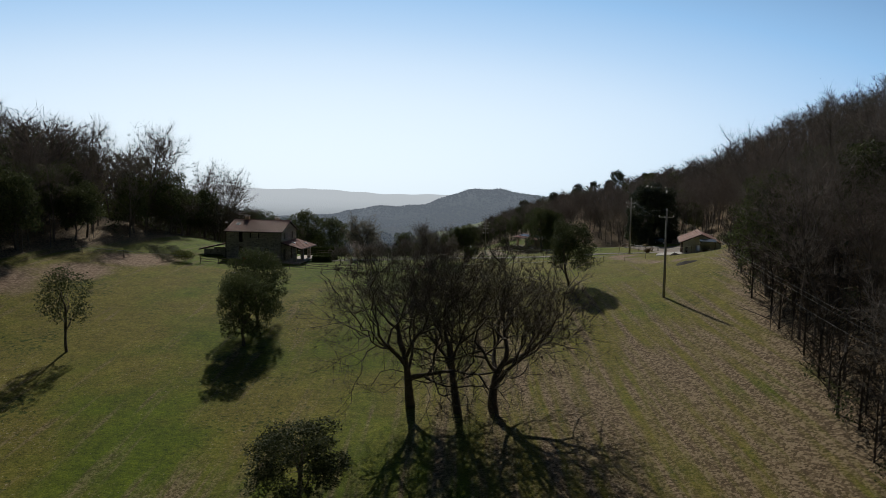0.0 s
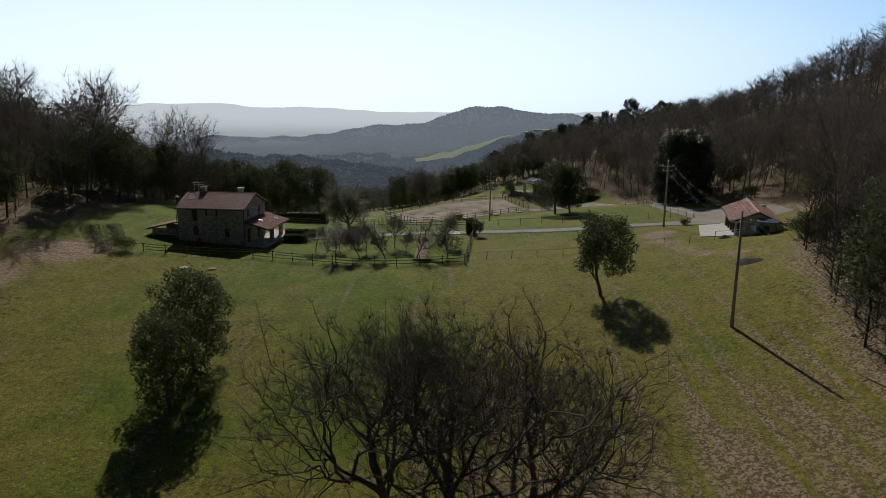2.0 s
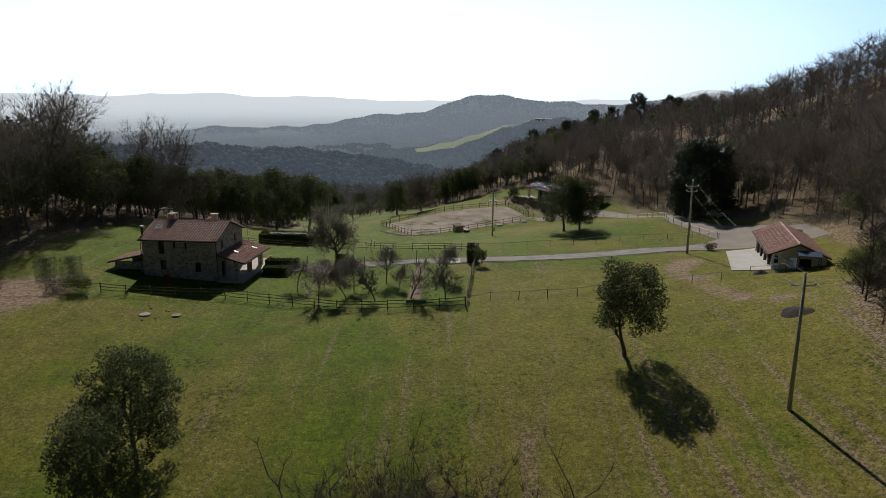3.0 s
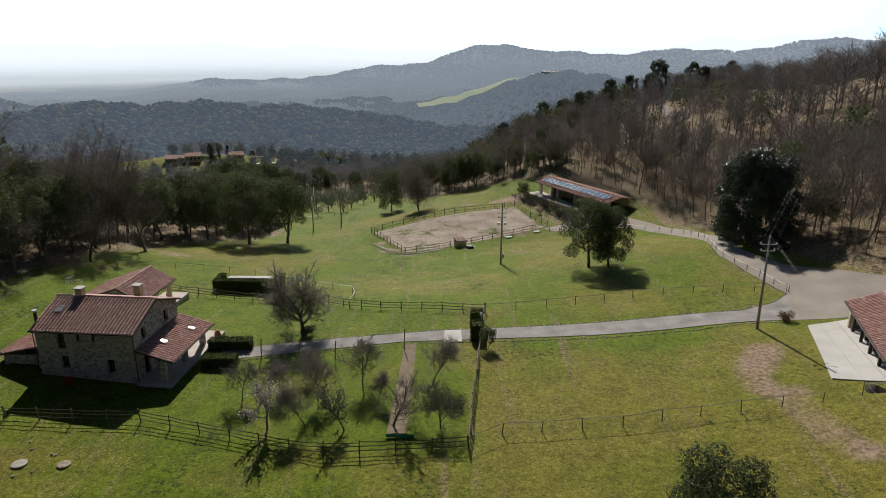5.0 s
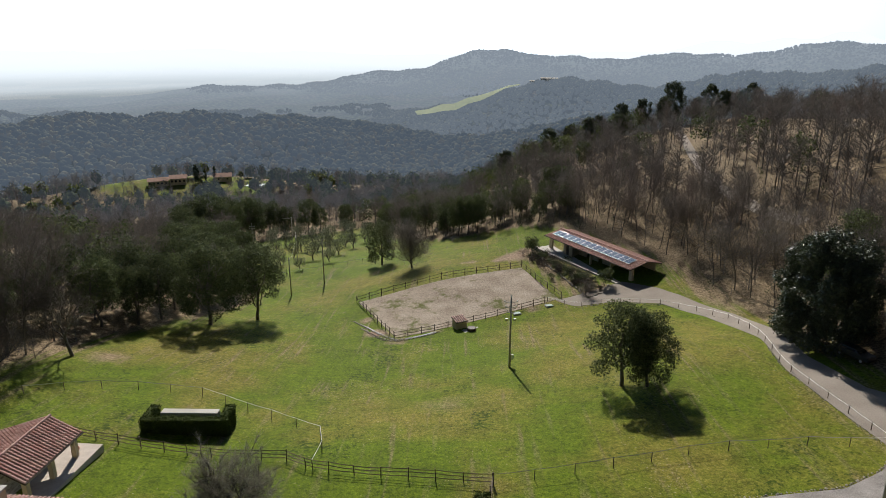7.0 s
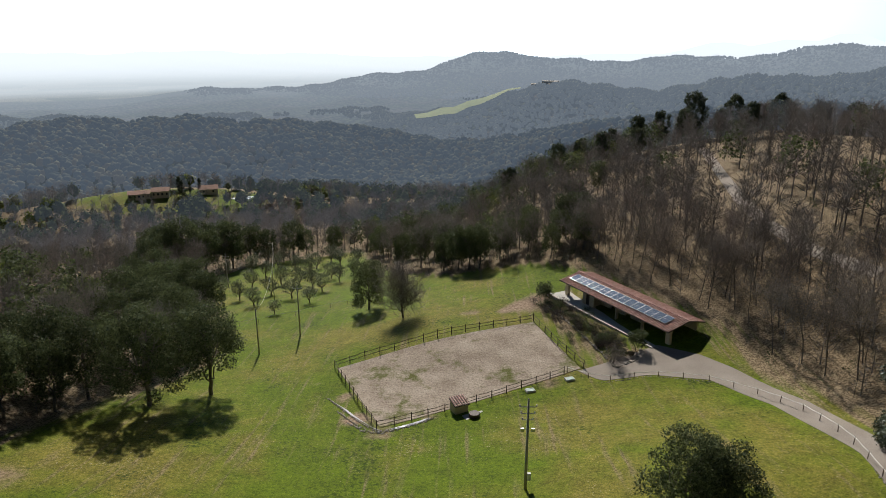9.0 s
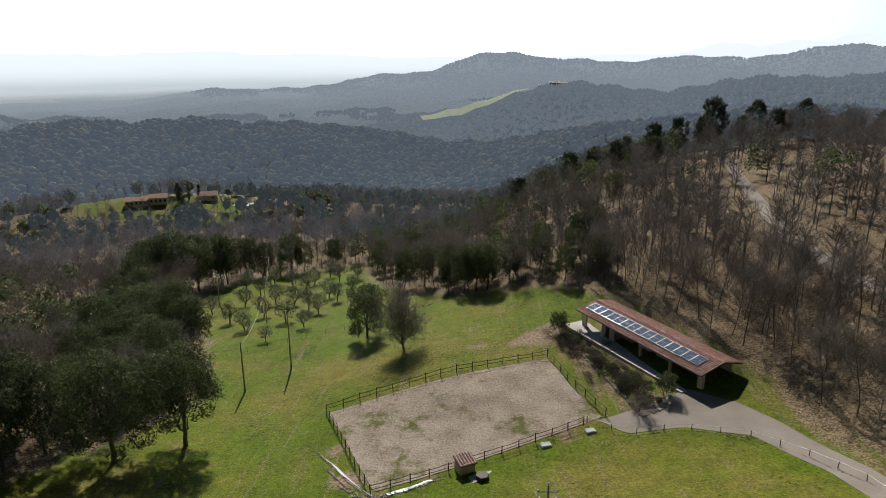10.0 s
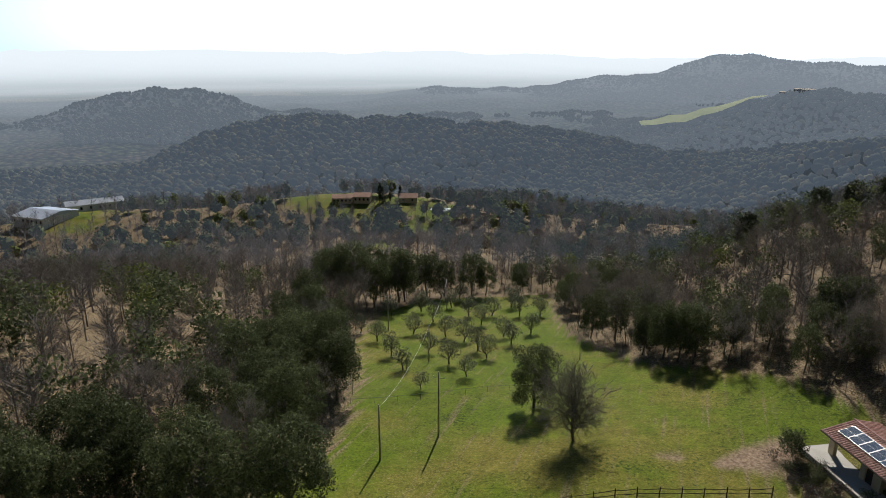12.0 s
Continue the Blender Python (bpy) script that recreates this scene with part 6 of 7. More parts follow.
blossom_tree(95, -12.5, 114.3, 1.1, "small fruit tree in pale pink blossom", M_BLOSSOM, 1600)
blossom_tree(96, -5.6, 113.8, 1.0, "small fruit tree coming into pale green leaf", M_OLIVE, 1500)
nt = thing("green_netting", pose(-1.9, 112.6, land1(-0.7, 112.6)), "green mesh netting on the orchard fence", "netting")
part("net", boxed(((0, 0, 0.02), (2.4, 0.02, 0.36))), surface("green_plastic_net", (0.03, 0.22, 0.13), (0.06, 0.34, 0.22), 8, 60, 0.6, 0.1), nt)
gt = bare_tree(97, 8.0, 0.24, "budding garden tree with pale grey twigs beside the lane", per=22, twig=(1.0, 0.017), levels=3, kids=(11, 7, 5), spread=0.85, fork=0.25, lean=(0.1, 0), bole=0.5, mat=leaf_material("pale_budding_twigs", (0.17, 0.16, 0.12), (0.40, 0.375, 0.30), 0.8, 0.3, 0.1))
settle(gt, -13.8, 133.7, 0, 1.15)
bt = bare_tree(98, 10.4, 0.22, "dense bare tree with upright twigs beside the arena", per=9, twig=(1.4, 0.016), levels=3, kids=(15, 8, 5), spread=0.8, fork=0.06, bole=0.62, mat=M_TWIG)
settle(bt, -6.3, 231.0, 0, 1.3)
P_HOLM = [leafy_tree(70 + k, 8.6, 3.3, 0.1 if k < 2 else 1.5, "evergreen oak with an open trunk on the meadow", 15000, 0.11, lobes=36, trunk_r=0.2) for k in range(3)]
settle(P_HOLM[0], -19.7, 82.4, 20, 1.14), settle(P_HOLM[1], -19.4, 76.3, 70, 1.0), settle(P_HOLM[2], 19.8, 96.8, 10, 1.08)
for k, (x, y, s) in enumerate(((24.1, 160.9, 1.14), (26.9, 159.9, 1.12), (-33.0, 201.2, 1.6), (-39.5, 195.0, 1.6), (-14.7, 243.7, 1.35), (-6.1, 45.6, 1.02))):
    place(P_HOLM[k % 3], x, y, s, 50 * k, high=0.66 if y < 50 else None)
thin = leafy_tree(75, 9.2, 2.9, 2.6, "slender evergreen oak with a thin open crown", 4200, 0.12, lobes=24, trunk_r=0.17)
settle(thin, -36.9, 72.4)
mag = leafy_tree(76, 14.5, 6.2, -3.0, "very large dense dark evergreen tree beside the drive", 60000, 0.19, leaf_material("glossy_dark_leaves", (0.030, 0.040, 0.018), (0.095, 0.115, 0.062), 0.4, 0.12, 0.5), lobes=60, trunk_r=0.4, flat=0.95)
settle(mag, 52.4, 170.5, 0, 1.1)
loq = leafy_tree(77, 3.4, 1.7, 0.9, "small round evergreen with large leaves by the stable", 2200, 0.13, lobes=14, trunk_r=0.08)
settle(loq, 32.2, 208.5)
place(loq, 20.7, 230.9, 1.1), place(loq, 7.5, 129.5, 0.6, high=0.75)
P_OLIVE = [leafy_tree(100 + k, 3.6, 1.7, 1.0, "small silver-green olive tree with a twisted trunk", 1500, 0.10, M_OLIVE, "olive_tree", 14, 0.14, 0.75, "olive grove") for k in range(3)]
for k, (x, y) in enumerate(((-65.0, 297.8), (-64.0, 278.1), (-57.4, 273.8), (-49.7, 264.4), (-43.7, 256.9), (-52.9, 284.0), (-59.8, 306.5), (-52.6, 297.3), (-43.5, 269.8), (-36.3, 263.3), (-44.4, 284.1),
                            (-39.1, 281.2), (-39.8, 297.5), (-33.6, 273.9), (-31.3, 286.4), (-45.8, 305.7), (-53.4, 313.8), (-30.0, 269.1), (-27.8, 280.5), (-32.6, 307.6), (-39.9, 307.1),
                            (-25.5, 290.6), (-37.2, 317.8), (-27.2, 308.0), (-60.3, 323.2), (-54.2, 323.7))):
    place(P_OLIVE[k % 3], x, y, POST_SEEDS.uniform(1.25, 1.65))
settle(P_OLIVE[0], -36.3, 248.1, 0, 0.95), settle(P_OLIVE[1], -43.2, 257.5, 30, 0.6), settle(P_OLIVE[2], -30.4, 256.6, 60, 1.2)


def shrub(x, y, s, label, mat, count=700, size=0.09, name="shrub", group="", flat=0.8):
    rng = np.random.default_rng(int(abs(x * 37 + y * 11)))
    t = thing(name, Matrix.Translation((x, y, land1(x, y))) @ pose(0, 0, 0, 0, 0, rng.uniform(0, 360)), label, "shrub", group)
    stems = joined([tube([(0, 0, -0.1), (math.cos(a) * 0.4 * s, math.sin(a) * 0.4 * s, 0.7 * s)], 0.025, 4) for a in np.linspace(0, 5, 5)])
    fast_mesh("stems", *stems, M_BARK, t)
    lob = [(rng.normal(0, 0.3) * s, rng.normal(0, 0.3) * s, 0.55 * s * rng.uniform(0.8, 1.3), 0.6 * s, 0.6 * s, 0.55 * s * flat) for _ in range(6)]
    fast_mesh("foliage", *leaves(rng, lob, count, size), mat, t)


shrub(41.3, 134.7, 1.1, "rounded rusty-brown shrub at the corner of the lane", M_RUST, 900)
shrub(-41.3, 114.4, 2.0, "rounded light green bush at the meadow edge", M_LIGHT, 1600, 0.12)
shrub(-13.4, 133.3, 1.2, "dark ivy bush round the foot of the garden tree", M_OAK, 1400, 0.09)
def mound(x, y, turn, long, label):
    """A clipped, rounded mound of small grey-green leaves."""
    rng = np.random.default_rng(int(abs(x * 31 + y * 7)))
    t = thing("low_shrub", Matrix.Translation((x, y, land1(x, y))) @ pose(0, 0, 0, 0, 0, turn), label, "shrub", "shrub bed")
    fast_mesh("stems", *joined([tube([(0, 0, -0.1), (math.cos(a) * 0.5, math.sin(a) * 0.3, 0.5)], 0.02, 4) for a in np.linspace(0, 5, 6)]), M_BARK, t)
    fast_mesh("foliage", *leaves(rng, [(k * long * 0.27, rng.normal(0, 0.06), 0.22, long * 0.34, 0.62, 0.62) for k in (-1, 0, 1)], 1500, 0.06, 0.8), M_OLIVE, t)


for x, y, a in ((-50.6, 122.6, 20), (-49.4, 120.6, 20), (-48.1, 118.7, 25), (-46.7, 116.8, 25), (-45.3, 114.9, 50), (-43.8, 113.1, 70), (-48.3, 124.5, 20), (-46.7, 122.0, 25), (-45.5, 119.9, 30), (-44.3, 117.8, 40)):
    mound(x, y, a, 2.6, "low rounded grey-green mound in the garden bed")
for k in range(64):     # flower bed between arena and stable
    u = k / 63
    x, y = 21.4 + 8.0 * u + POST_SEEDS.normal(0, 1.5), 229.5 - 22.5 * u + POST_SEEDS.normal(0, 1.0)
    shrub(x, y, POST_SEEDS.uniform(0.9, 1.8), "scrubby dark shrub in the bed before the stable", (M_OAK, M_TWIG_DARK, M_OAK, M_TWIG_DARK, M_PINE)[k % 5], 650, 0.075, "bed_shrub", "bed shrubs")
sb = bare_tree(99, 4.0, 0.09, "small bare tree at the corner of the flower bed", per=8, twig=(0.8, 0.014), levels=3, kids=(7, 5, 4), spread=0.8, fork=0.1)
settle(sb, 27.9, 205.0)
for x, y, z in ((46.1, 105.8, 2.2), (47.9, 108.6, 2.6), (50.0, 107.1, 2.8), (51.7, 111.4, 2.4), (45.0, 102.4, 1.8), (48.9, 103.3, 2.6)):
    shrub(x, y, z, "bushy yellow-green evergreen beside the garage", M_LIGHT if z > 2.3 else M_OAK, 3200, 0.1, "bush", "bushes by the garage")

# ---- small things ----
def stones(name, lines, label, step=0.34, size=0.095):
    """Rows of field stones along an edge, joined."""
    rng = np.random.default_rng(9)
    bm = bmesh.new()
    bmesh.ops.create_icosphere(bm, subdivisions=1, radius=1.0)
    base, tri = np.array([v.co[:] for v in bm.verts]), np.array([[v.index for v in f.verts] for f in bm.faces])
    bm.free()
    pieces = []
    for line in lines:
        for x, y in along(line, step):
            x, y = x + rng.normal(0, 0.08), y + rng.normal(0, 0.08)
            s = size * rng.uniform(0.6, 1.5)
            a = rng.uniform(0, 6.28)
            v = base * rng.uniform(0.8, 1.2, base.shape) * [s * 1.2, s * 0.9, s * 0.7]
            v = np.c_[v[:, 0] * math.cos(a) - v[:, 1] * math.sin(a), v[:, 0] * math.sin(a) + v[:, 1] * math.cos(a), v[:, 2]] + [x, y, land1(x, y) + s * 0.35]
            pieces.append((v, tri))
    tagged(fast_mesh(name, *joined(pieces), M_RUBBLE), label, "stones", kind="stuff")


stones("edging_stones", [[(-19.3, 127.0), (-12.8, 128.6), (-2.1, 130.8), (7.2, 131.2), (21.2, 131.6), (30.1, 132.4), (37.5, 134.0), (40.3, 134.2)],
                         [(-18.7, 130.4), (-13.0, 132.2), (2.5, 134.7), (16.0, 135.8), (28.7, 137.4), (38.2, 138.6), (43.3, 141.4), (46.1, 144.1), (45.2, 154.7), (44.3, 162.8), (45.6, 170.0)],
                         [(46.2, 186.5), (43.3, 193.1), (39.8, 197.1), (32.4, 200.3), (25.3, 200.0)]], "row of small rough field stones edging the lane")
stones("bed_stones", [[(21.3, 227.1), (24.3, 217.9), (27.0, 208.8), (28.1, 203.9), (31.2, 205.5), (33.0, 208.4)]], "rough stones edging the flower bed", 0.5, 0.22)
pu = thing("pump_house", pose(3.9, 193.0, land1(4.9, 194) - 0.1, 0, 0, 26), "tiny cream pump house with a tiled lid", "pump house")
part("wall", boxed(((0, 0, -0.6), (2.0, 1.7, 1.5)), bevel=0.02), M_PLASTER, pu)
slope(pu, pose(-0.15, 1.85, 1.85), 2.3, 2.0, 0.4)
ft = thing("water_trough", pose(6.5, 192.3, land1(6.5, 192.3) + 0.05, 0, 0, 26), "round dark water trough on a concrete base", "trough")
fast_mesh("tub", *tube([(0, 0, -0.2), (0, 0, 0.5), (0, 0, 0.52)], [0.75, 0.8, 0.7], 6), M_DARKWOOD, ft)
part("base", boxed(((-1.4, -1.3, -0.5), (1.7, 1.0, -0.05)), bevel=0.02), M_CONCRETE, ft, "grey concrete base")
for x, y in ((14.9, 198.6), (21.0, 201.3)):
    m = thing("manhole_box", pose(x - 0.7, y - 0.5, land1(x, y), 0, 0, 15), "low concrete box with a pale green lid", "manhole", "manhole boxes")
    part("rim", boxed(((0, 0, -0.4), (1.4, 1.1, 0.22)), bevel=0.03), M_CONCRETE, m)
    part("lid", boxed(((0.1, 0.1, 0.22), (1.3, 1.0, 0.29)), bevel=0.02), surface("pale_green_lid", (0.30, 0.38, 0.33), (0.42, 0.50, 0.44), 4, 30, 0.5, 0.05), m, "pale green lid")
for x, y, z in ((-23.3, 132.6, -0.75), (-34.2, 145.0, -1.1)):
    v = thing("terracotta_jar", Matrix.Translation((x, y, land1(x, y))), "large round terracotta jar at the edge of the paving", "jar", "terracotta jars")
    fast_mesh("jar", *tube([(0, 0, -0.1), (0, 0, 0.1), (0, 0, 0.45), (0, 0, 0.8), (0, 0, 0.95), (0, 0, 1.05)], [0.2, 0.26, 0.42, 0.36, 0.2, 0.24], 6), M_TERRA, v, smooth_shade=True)


def parked_car(m):
    """A dark estate car in the shade."""
    t = thing("parked_car", m, "dark estate car parked in the shade of the tree", "car")
    paint, n, l = material("black_car_paint")
    n["Principled BSDF"].inputs["Base Color"].default_value = (0.012, 0.013, 0.016, 1)
    n["Principled BSDF"].inputs["Roughness"].default_value, n["Principled BSDF"].inputs["Coat Weight"].default_value = 0.35, 0.8
    bm = bmesh.new()
    prof = [(-2.2, 0.35), (-2.25, 0.75), (-2.1, 0.95), (-1.0, 1.0), (-0.45, 1.42), (1.5, 1.45), (2.05, 1.0), (2.2, 0.85), (2.2, 0.35)]
    L = [bm.verts.new((x, -0.85 if z < 1.1 else -0.68, z)) for x, z in prof]
    R = [bm.verts.new((x, 0.85 if z < 1.1 else 0.68, z)) for x, z in prof]
    bm.faces.new(L), bm.faces.new(R[::-1])
    for k in range(len(prof)):
        j = (k + 1) % len(prof)
        bm.faces.new((L[k], R[k], R[j], L[j]))
    bmesh.ops.bevel(bm, geom=bm.edges[:], offset=0.05, segments=2, affect="EDGES")
    part("body", bm, paint, t)
    part("windscreen", boxed(((-0.95, -0.62, 1.05), (-0.62, 0.62, 1.3))), M_GLASS, t, "dark glass")
    part("side_windows", boxed(((-0.4, -0.80, 1.04), (1.5, 0.80, 1.34))), M_GLASS, t, "dark glass")
    for x in (-1.4, 1.35):
        for y in (-0.8, 0.8):
            w = fast_mesh("wheel", *tube([(x, y - 0.1, 0.32), (x, y + 0.1, 0.32)], 0.32, 6), M_DARKWOOD, t, "black tyre")
            fast_mesh("rim", *tube([(x, y - 0.115, 0.32), (x, y + 0.115, 0.32)], 0.19, 6), M_METAL, w, "grey alloy rim")


parked_car(pose(53.4, 164.1, land1(53.4, 164.1) + 0.06, 0, 0, 115))

# ---- far buildings ----
def far_house(name, m, w, d, h, rise, label, wall_mat, roof_mat, category="house", doors=3):
    t = thing(name, m, label, category)
    part("wall", boxed(((0, 0, -3), (w, d, h))), wall_mat, t)
    bm = bmesh.new()
    v = [bm.verts.new(p) for p in ((-0.4, -0.4, h - 0.1), (w + 0.4, -0.4, h - 0.1), (w + 0.4, d + 0.4, h - 0.1), (-0.4, d + 0.4, h - 0.1), (-0.4, d / 2, h + rise), (w + 0.4, d / 2, h + rise))]
    for f in ((0, 1, 5, 4), (2, 3, 4, 5), (0, 4, 3), (1, 2, 5), (3, 2, 1, 0)):
        bm.faces.new([v[k] for k in f])
    part("roof", bm, roof_mat, t)
    for k in range(doors):
        x = w * (k + 0.5) / doors
        part("window", boxed(((x - 0.5, -0.06, h * 0.4), (x + 0.5, 0.05, h * 0.75))), M_GLASS, t, "dark opening")
    return t


M_FARWALL = surface("hazy_farm_walls", (0.55, 0.52, 0.48), (0.68, 0.65, 0.60), 0.3, 3, 0.9, 0.0)
M_ROOF_FAR = surface("far_terracotta_roof", (0.34, 0.20, 0.15), (0.50, 0.32, 0.25), 0.4, 2.5, 0.85, 0.3)
far_house("villa", pose(-175.6, 462.3, land1(-170, 465), 0, 0, 21), 11, 7, 3.2, 1.5, "long low villa with cream walls and a tiled roof", M_PLASTER, M_ROOF_FAR, doors=5)
far_house("villa_wing", pose(-164.5, 466.5, land1(-160, 469), 0, 0, 16), 9, 7, 3.8, 1.6, "villa wing with pale walls and a tiled roof", M_PLASTER, M_ROOF_FAR, doors=4)
far_house("villa_barn", pose(-142, 477, land1(-137, 480), 0, 0, 20), 10, 7, 3.0, 1.8, "stone barn beside the villa with a tiled roof", M_PLASTER, M_ROOF_FAR, doors=2)
sp = thing("swimming_pool", pose(-122.6, 476, land1(-118, 479) + 0.3, 0, 0, -6), "swimming pool with a white paved surround", "pool")
part("surround", boxed(((-1.0, -1.2, -2), (9.5, 6.2, 0.1)), bevel=0.03), M_WHITE, sp)
part("cover", boxed(((0.6, 0, 0.1), (8.4, 5, 0.16))), surface("grey_blue_cover", (0.20, 0.27, 0.33), (0.26, 0.34, 0.40), 1, 8, 0.4, 0.0), sp, "grey-blue pool cover")
far_house("factory_shed", pose(-305, 374, land1(-290, 384) - 0.5, 0, 0, 1), 20, 21, 4.6, 1.8, "large white industrial shed with a grey metal roof", M_WHITEWALL, M_SHEET, "industrial shed", 7)
far_house("factory_shed", pose(-299, 400, land1(-296, 408), 0, 0, 55), 28, 12, 4.4, 1.6, "long pale industrial shed with a grey metal roof", M_WHITEWALL, M_SHEET, "industrial shed", 6)
P_CYP = leafy_tree(110, 11, 1.4, 0.3, "tall narrow dark cypress near the villa", 2200, 0.25, M_PINE, "cypress", 12, 0.2, 1.6)
settle(P_CYP, -152, 473.5)
for x, y, s in ((-146.7, 475.4, 0.55), (-143.6, 482.5, 0.75), (-150.5, 474.5, 0.8)):
    place(P_CYP, x, y, s, high=s * 1.0)


# ---- the hill field ----
def hill_field():
    """A green field on the crest of the far ridge, with a farm beside it."""
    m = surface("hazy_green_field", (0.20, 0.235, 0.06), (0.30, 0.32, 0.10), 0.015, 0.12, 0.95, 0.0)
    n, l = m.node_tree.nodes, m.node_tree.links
    # emission mixed into the field's colour to stand for haze over it
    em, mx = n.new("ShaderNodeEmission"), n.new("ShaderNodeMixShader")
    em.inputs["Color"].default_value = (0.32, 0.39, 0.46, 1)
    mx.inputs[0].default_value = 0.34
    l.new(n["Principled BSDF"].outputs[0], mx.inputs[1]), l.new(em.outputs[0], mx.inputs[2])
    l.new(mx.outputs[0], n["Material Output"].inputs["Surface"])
    def at(b, d):
        return (d * math.sin(radians(b)), 100 + d * math.cos(radians(b)))
    sheet("hill_field", [at(-3.6, 1390), at(-1, 1395), at(2, 1398), at(5.4, 1400)], [at(-3.4, 1352), at(-1, 1338), at(2, 1345), at(5.2, 1372)], m, 10.0, "green hill field catching the sun among hazy woods, with added haze glow", "field", 24)


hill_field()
for b, d, w in ((6.1, 1395, 16), (7.5, 1400, 22), (7.0, 1385, 12)):
    x, y = d * math.sin(radians(b)), 100 + d * math.cos(radians(b))
    far_house("hill_farm", pose(x, y, land1(x, y) + 3, 0, 0, -8), w, 9, 5.0, 1.6, "hazy farm building beside the hill field", M_FARWALL, M_FARWALL, doors=3)


# ---- small things on the ground ----
def trickle():
    """A shallow stream of bright water in the ditch round the arena's corner."""
    m, n, l = material("pale_glare_water")
    b = n["Principled BSDF"]
    # pale base colour stands in for the sky's glare on the water
    b.inputs["Base Color"].default_value, b.inputs["Roughness"].default_value = (0.42, 0.41, 0.38, 1), 0.22
    no, bp = n.new("ShaderNodeTexNoise"), n.new("ShaderNodeBump")
    no.inputs["Scale"].default_value, bp.inputs["Strength"].default_value, bp.inputs["Distance"].default_value = 3.0, 0.6, 0.1
    l.new(no.outputs["Fac"], bp.inputs["Height"]), l.new(bp.outputs[0], b.inputs["Normal"])
    sheet("stream", [(-13.8, 197.9), (-12.2, 196.1), (-10.6, 193.7), (-9.1, 192.1), (-7.5, 190.4), (-6.3, 189.4)],
          [(-13.5, 197.7), (-11.4, 195.4), (-9.9, 193.3), (-8.5, 191.6), (-7.2, 190.0), (-6.1, 189.0)], m, 0.06, "thin stream of bright water in a ditch", "stream", 0.5)
    sheet("stream", [(-4.7, 189.6), (-3.0, 190.5), (-1.4, 191.3), (0.3, 192.4)], [(-4.5, 189.3), (-2.7, 190.0), (-1.1, 190.8), (0.6, 192.1)], m, 0.06, "thin stream of bright water below the arena fence", "stream", 0.5)


trickle()
stones("ditch_stones", [[(-14.8, 199.1), (-12.6, 196.3), (-9.3, 191.9), (-6.5, 188.9), (-3.1, 190.0), (0.7, 192.2)], [(-12.8, 195.1), (-9.7, 191.1), (-7.1, 188.7), (-4.1, 189.0), (0.2, 191.5)], [(-10.7, 191.4), (-8.2, 188.9), (-5.1, 188.1)]], "pale broken stones along the ditch", 0.33, 0.13)

for x, y, r, lab, m in ((-31.1, 108.8, 0.62, "round grey stone well cover flush with the lawn", M_RUBBLE), (-27.6, 109.0, 0.55, "round sandy well cover flush with the lawn", M_SAND)):
    w = thing("well_cover", Matrix.Translation((x, y, land1(x, y))), lab, "well cover", "well covers")
    a = np.linspace(0, 6.283, 17)[:-1]
    bm = bmesh.new()
    rings = [[bm.verts.new((math.cos(q) * r * k, math.sin(q) * r * k, z)) for q in a] for k, z in ((1.0, -0.2), (1.0, 0.07), (0.93, 0.10))]
    for lo, hi in zip(rings, rings[1:]):
        for k in range(16):
            bm.faces.new((lo[k], lo[(k + 1) % 16], hi[(k + 1) % 16], hi[k]))
    bm.faces.new(rings[-1])
    part("disc", bm, m, w)
stones("lawn_stones", [[(-31.8, 111.5), (-31.2, 110.5)], [(-29.6, 108.0), (-30.7, 107.4)], [(-29.2, 110.1), (-28.8, 110.0)]], "a few pale flat stones in the lawn", 0.9, 0.10)

M_RED = surface("faded_red_plastic", (0.30, 0.012, 0.012), (0.45, 0.03, 0.025), 5, 30, 0.5, 0.05)
rb = thing("red_tub", Matrix.Translation((-33.6, 120.6, land1(-33.6, 120.6))), "red plastic tub standing against the house wall", "tub")
fast_mesh("tub", *tube([(0, 0, -0.05), (0, 0, 0.3), (0, 0, 0.62)], [0.26, 0.32, 0.38], 6), M_RED, rb)
fast_mesh("rim", *tube([(0, 0, 0.6), (0, 0, 0.66)], 0.41, 6), M_RED, rb)

M_HEAP = surface("dark_damp_soil", (0.012, 0.010, 0.008), (0.045, 0.036, 0.026), 2, 14, 0.95, 0.8)


def heap(x, y, r, h, label):
    """A low, lumpy heap."""
    t = thing("soil_heap", Matrix.Translation((x, y, land1(x, y))), label, "heap")
    rng = np.random.default_rng(int(r * 100))
    g = np.linspace(-1, 1, 19)
    X, Y = np.meshgrid(g, g, indexing="ij")
    d = np.hypot(X, Y) * (1 + 0.15 * np.sin(3 * np.arctan2(Y, X)))
    Z = h * np.clip(1 - d, -0.3, 1) ** 1.0 * (1 + rng.normal(0, 0.12, X.shape)) - 0.02
    base = land((X * r + x).ravel(), (Y * r + y).ravel()) - land1(x, y)
    i, j = np.meshgrid(np.arange(18), np.arange(18), indexing="ij")
    k = i * 19 + j
    fast_mesh("heap", np.c_[(X * r).ravel(), (Y * r).ravel(), Z.ravel() + base], np.stack([k, k + 19, k + 20, k + 1], -1).reshape(-1, 4), M_HEAP, t, smooth_shade=True)


heap(37.1, 100.6, 1.5, 0.3, "low dark heap of ash on the meadow")
heap(40.6, 116.4, 0.9, 0.45, "small heap of dark soil beside the apron")

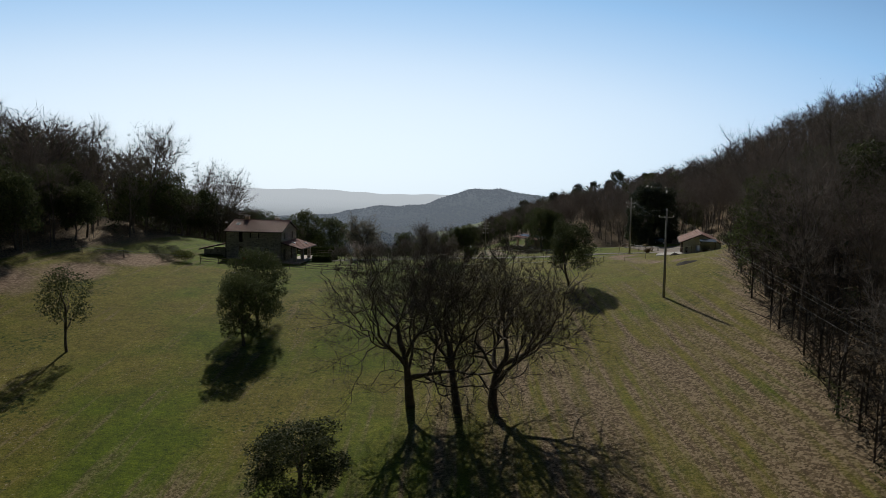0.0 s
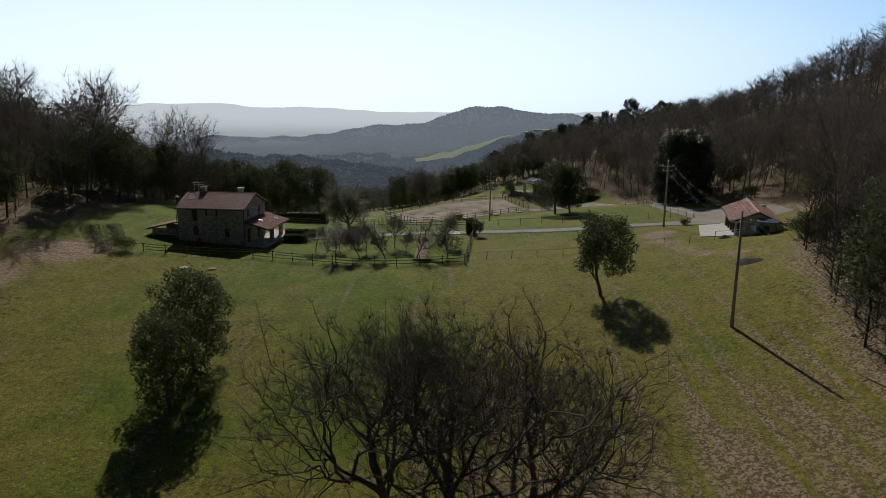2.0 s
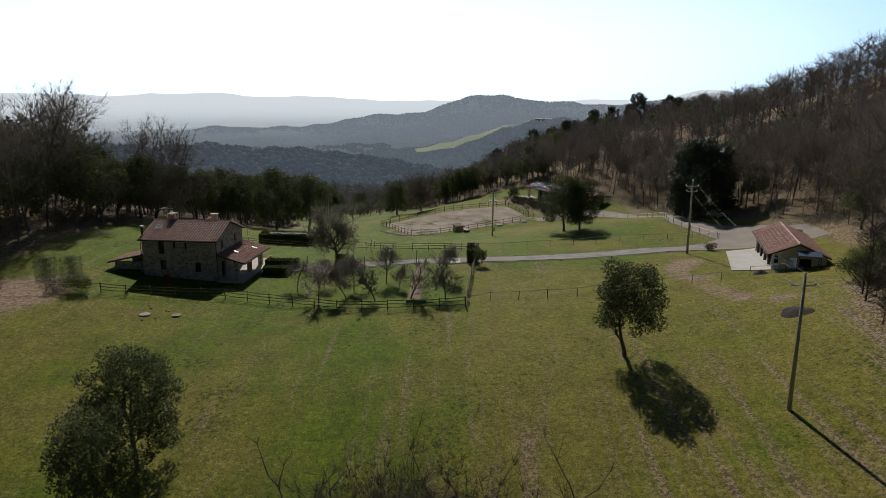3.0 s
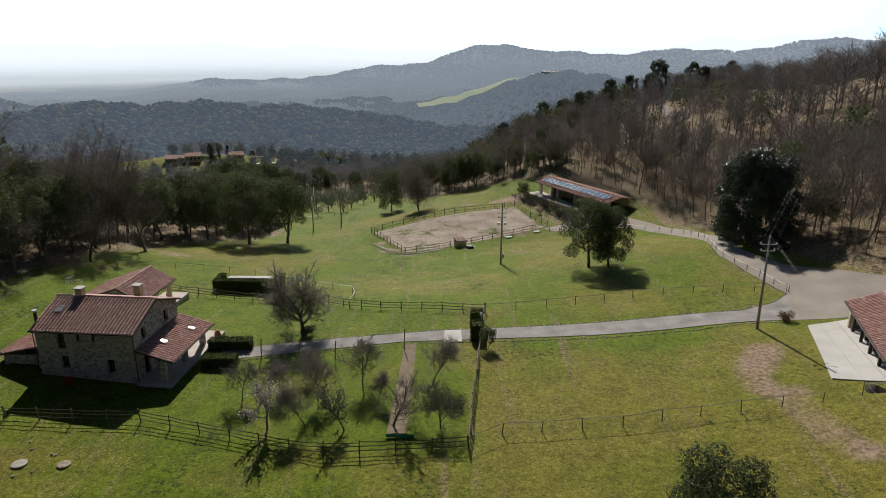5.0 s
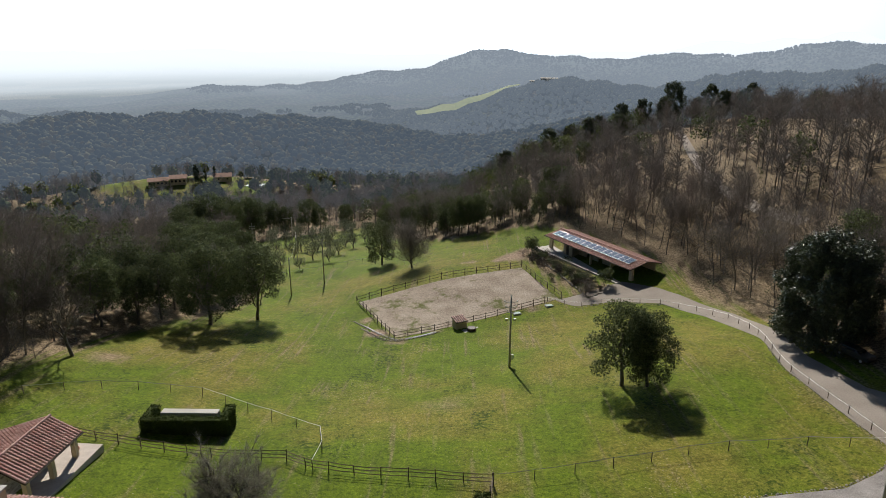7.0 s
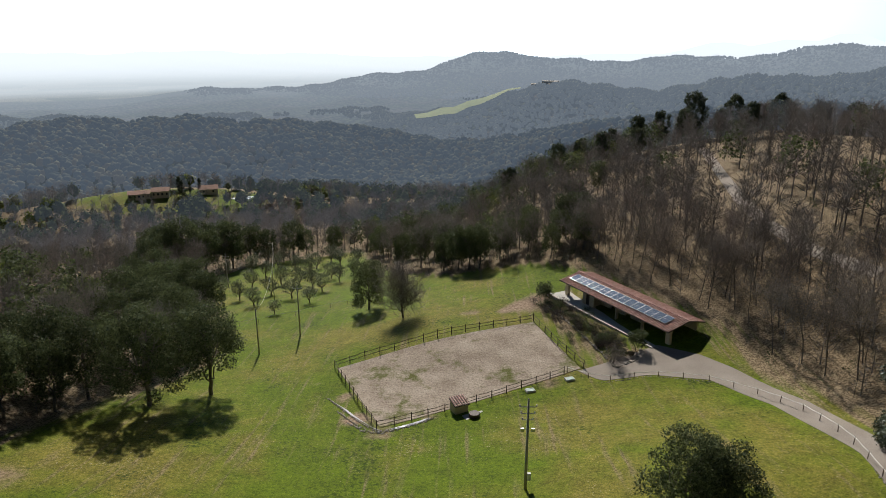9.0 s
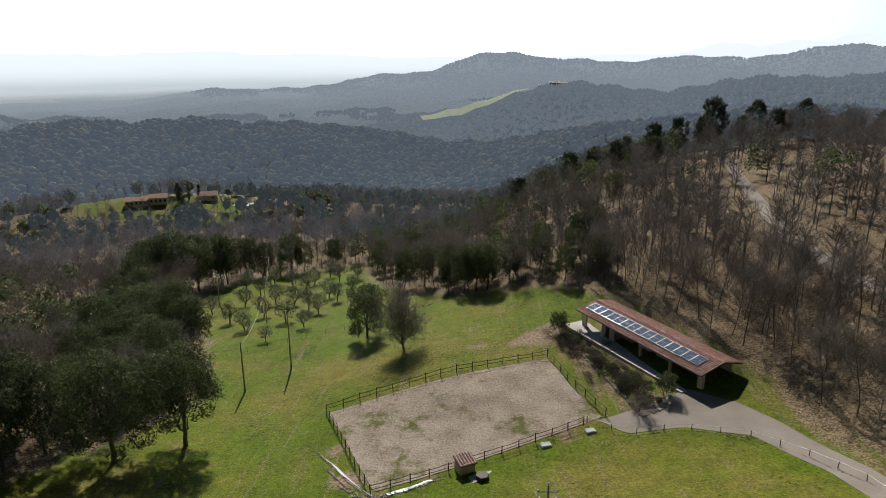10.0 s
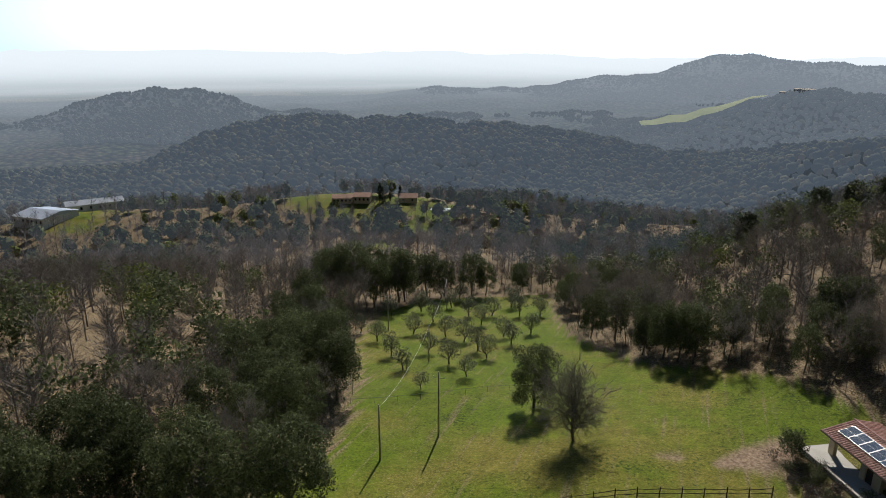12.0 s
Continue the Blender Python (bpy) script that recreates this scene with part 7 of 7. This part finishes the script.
M_BLUE = surface("faded_blue_canvas", (0.03, 0.06, 0.12), (0.06, 0.11, 0.19), 3, 20, 0.85, 0.2)
cs = thing("garden_canopy", pose(44.8, 116.4, land1(45.7, 116.1), 0, 0, -17), "small blue canvas canopy on thin posts by the garage", "canopy")
for x in (0.05, 2.35):
    for y in (-1.1, 0.0):
        fast_mesh("post", *tube([(x, y, -0.2), (x, y, 1.75 if y < -0.5 else 2.0)], 0.035, 4), M_DARKWOOD, cs)
bm = bmesh.new()
v = [bm.verts.new(p) for p in ((-0.1, -1.3, 1.7), (2.5, -1.3, 1.7), (2.5, 0.1, 2.03), (-0.1, 0.1, 2.03), (-0.1, -1.3, 1.76), (2.5, -1.3, 1.76), (2.5, 0.1, 2.09), (-0.1, 0.1, 2.09))]
for f in ((3, 2, 1, 0), (4, 5, 6, 7), (0, 1, 5, 4), (1, 2, 6, 5), (2, 3, 7, 6), (3, 0, 4, 7)):
    bm.faces.new([v[k] for k in f])
part("canopy", bm, M_BLUE, cs, "faded blue canvas")

# villa garden: trees and bushes round the houses
for k, (x, y, s) in enumerate(((-171, 458, 0.8), (-164, 460, 0.7), (-150, 462, 0.85), (-146, 466, 0.8), (-136, 470, 0.7), (-127, 470, 0.8), (-108, 480, 0.9), (-160, 480, 0.8), (-182, 484, 0.7), (-130, 490, 0.8), (-146, 456, 0.7))):
    place(P_BARE[k % 4], x, y, s * 0.8) if k % 3 else place(P_EVER[k % 3], x, y, s * 0.6)
for k, (x, y) in enumerate(((-188, 448), (-180, 456), (-158, 452), (-152, 448), (-144, 452), (-138, 446), (-131, 458), (-124, 440), (-116, 462), (-109, 456), (-105, 468), (-156, 440), (-168, 448))):
    place(P_EVER[k % 3], x, y, 0.26 + 0.05 * (k % 4))
for k, (x, y) in enumerate(((-186, 462), (-176, 450), (-148, 472), (-128, 462), (-112, 446), (-140, 436))):
    place(P_BARE[k % 4], x, y, 0.6)

wb = thing("white_boards", Matrix.Translation((-8.6, 261.5, land1(-8.6, 261.5))), "two slim white boards leaning together on the slope", "boards")
for x in (-1.0, 1.0):
    fast_mesh("board", *tube([(0, 0, 0.1), (x, 0.1, 2.1)], 0.1, 4), M_WHITE, wb)
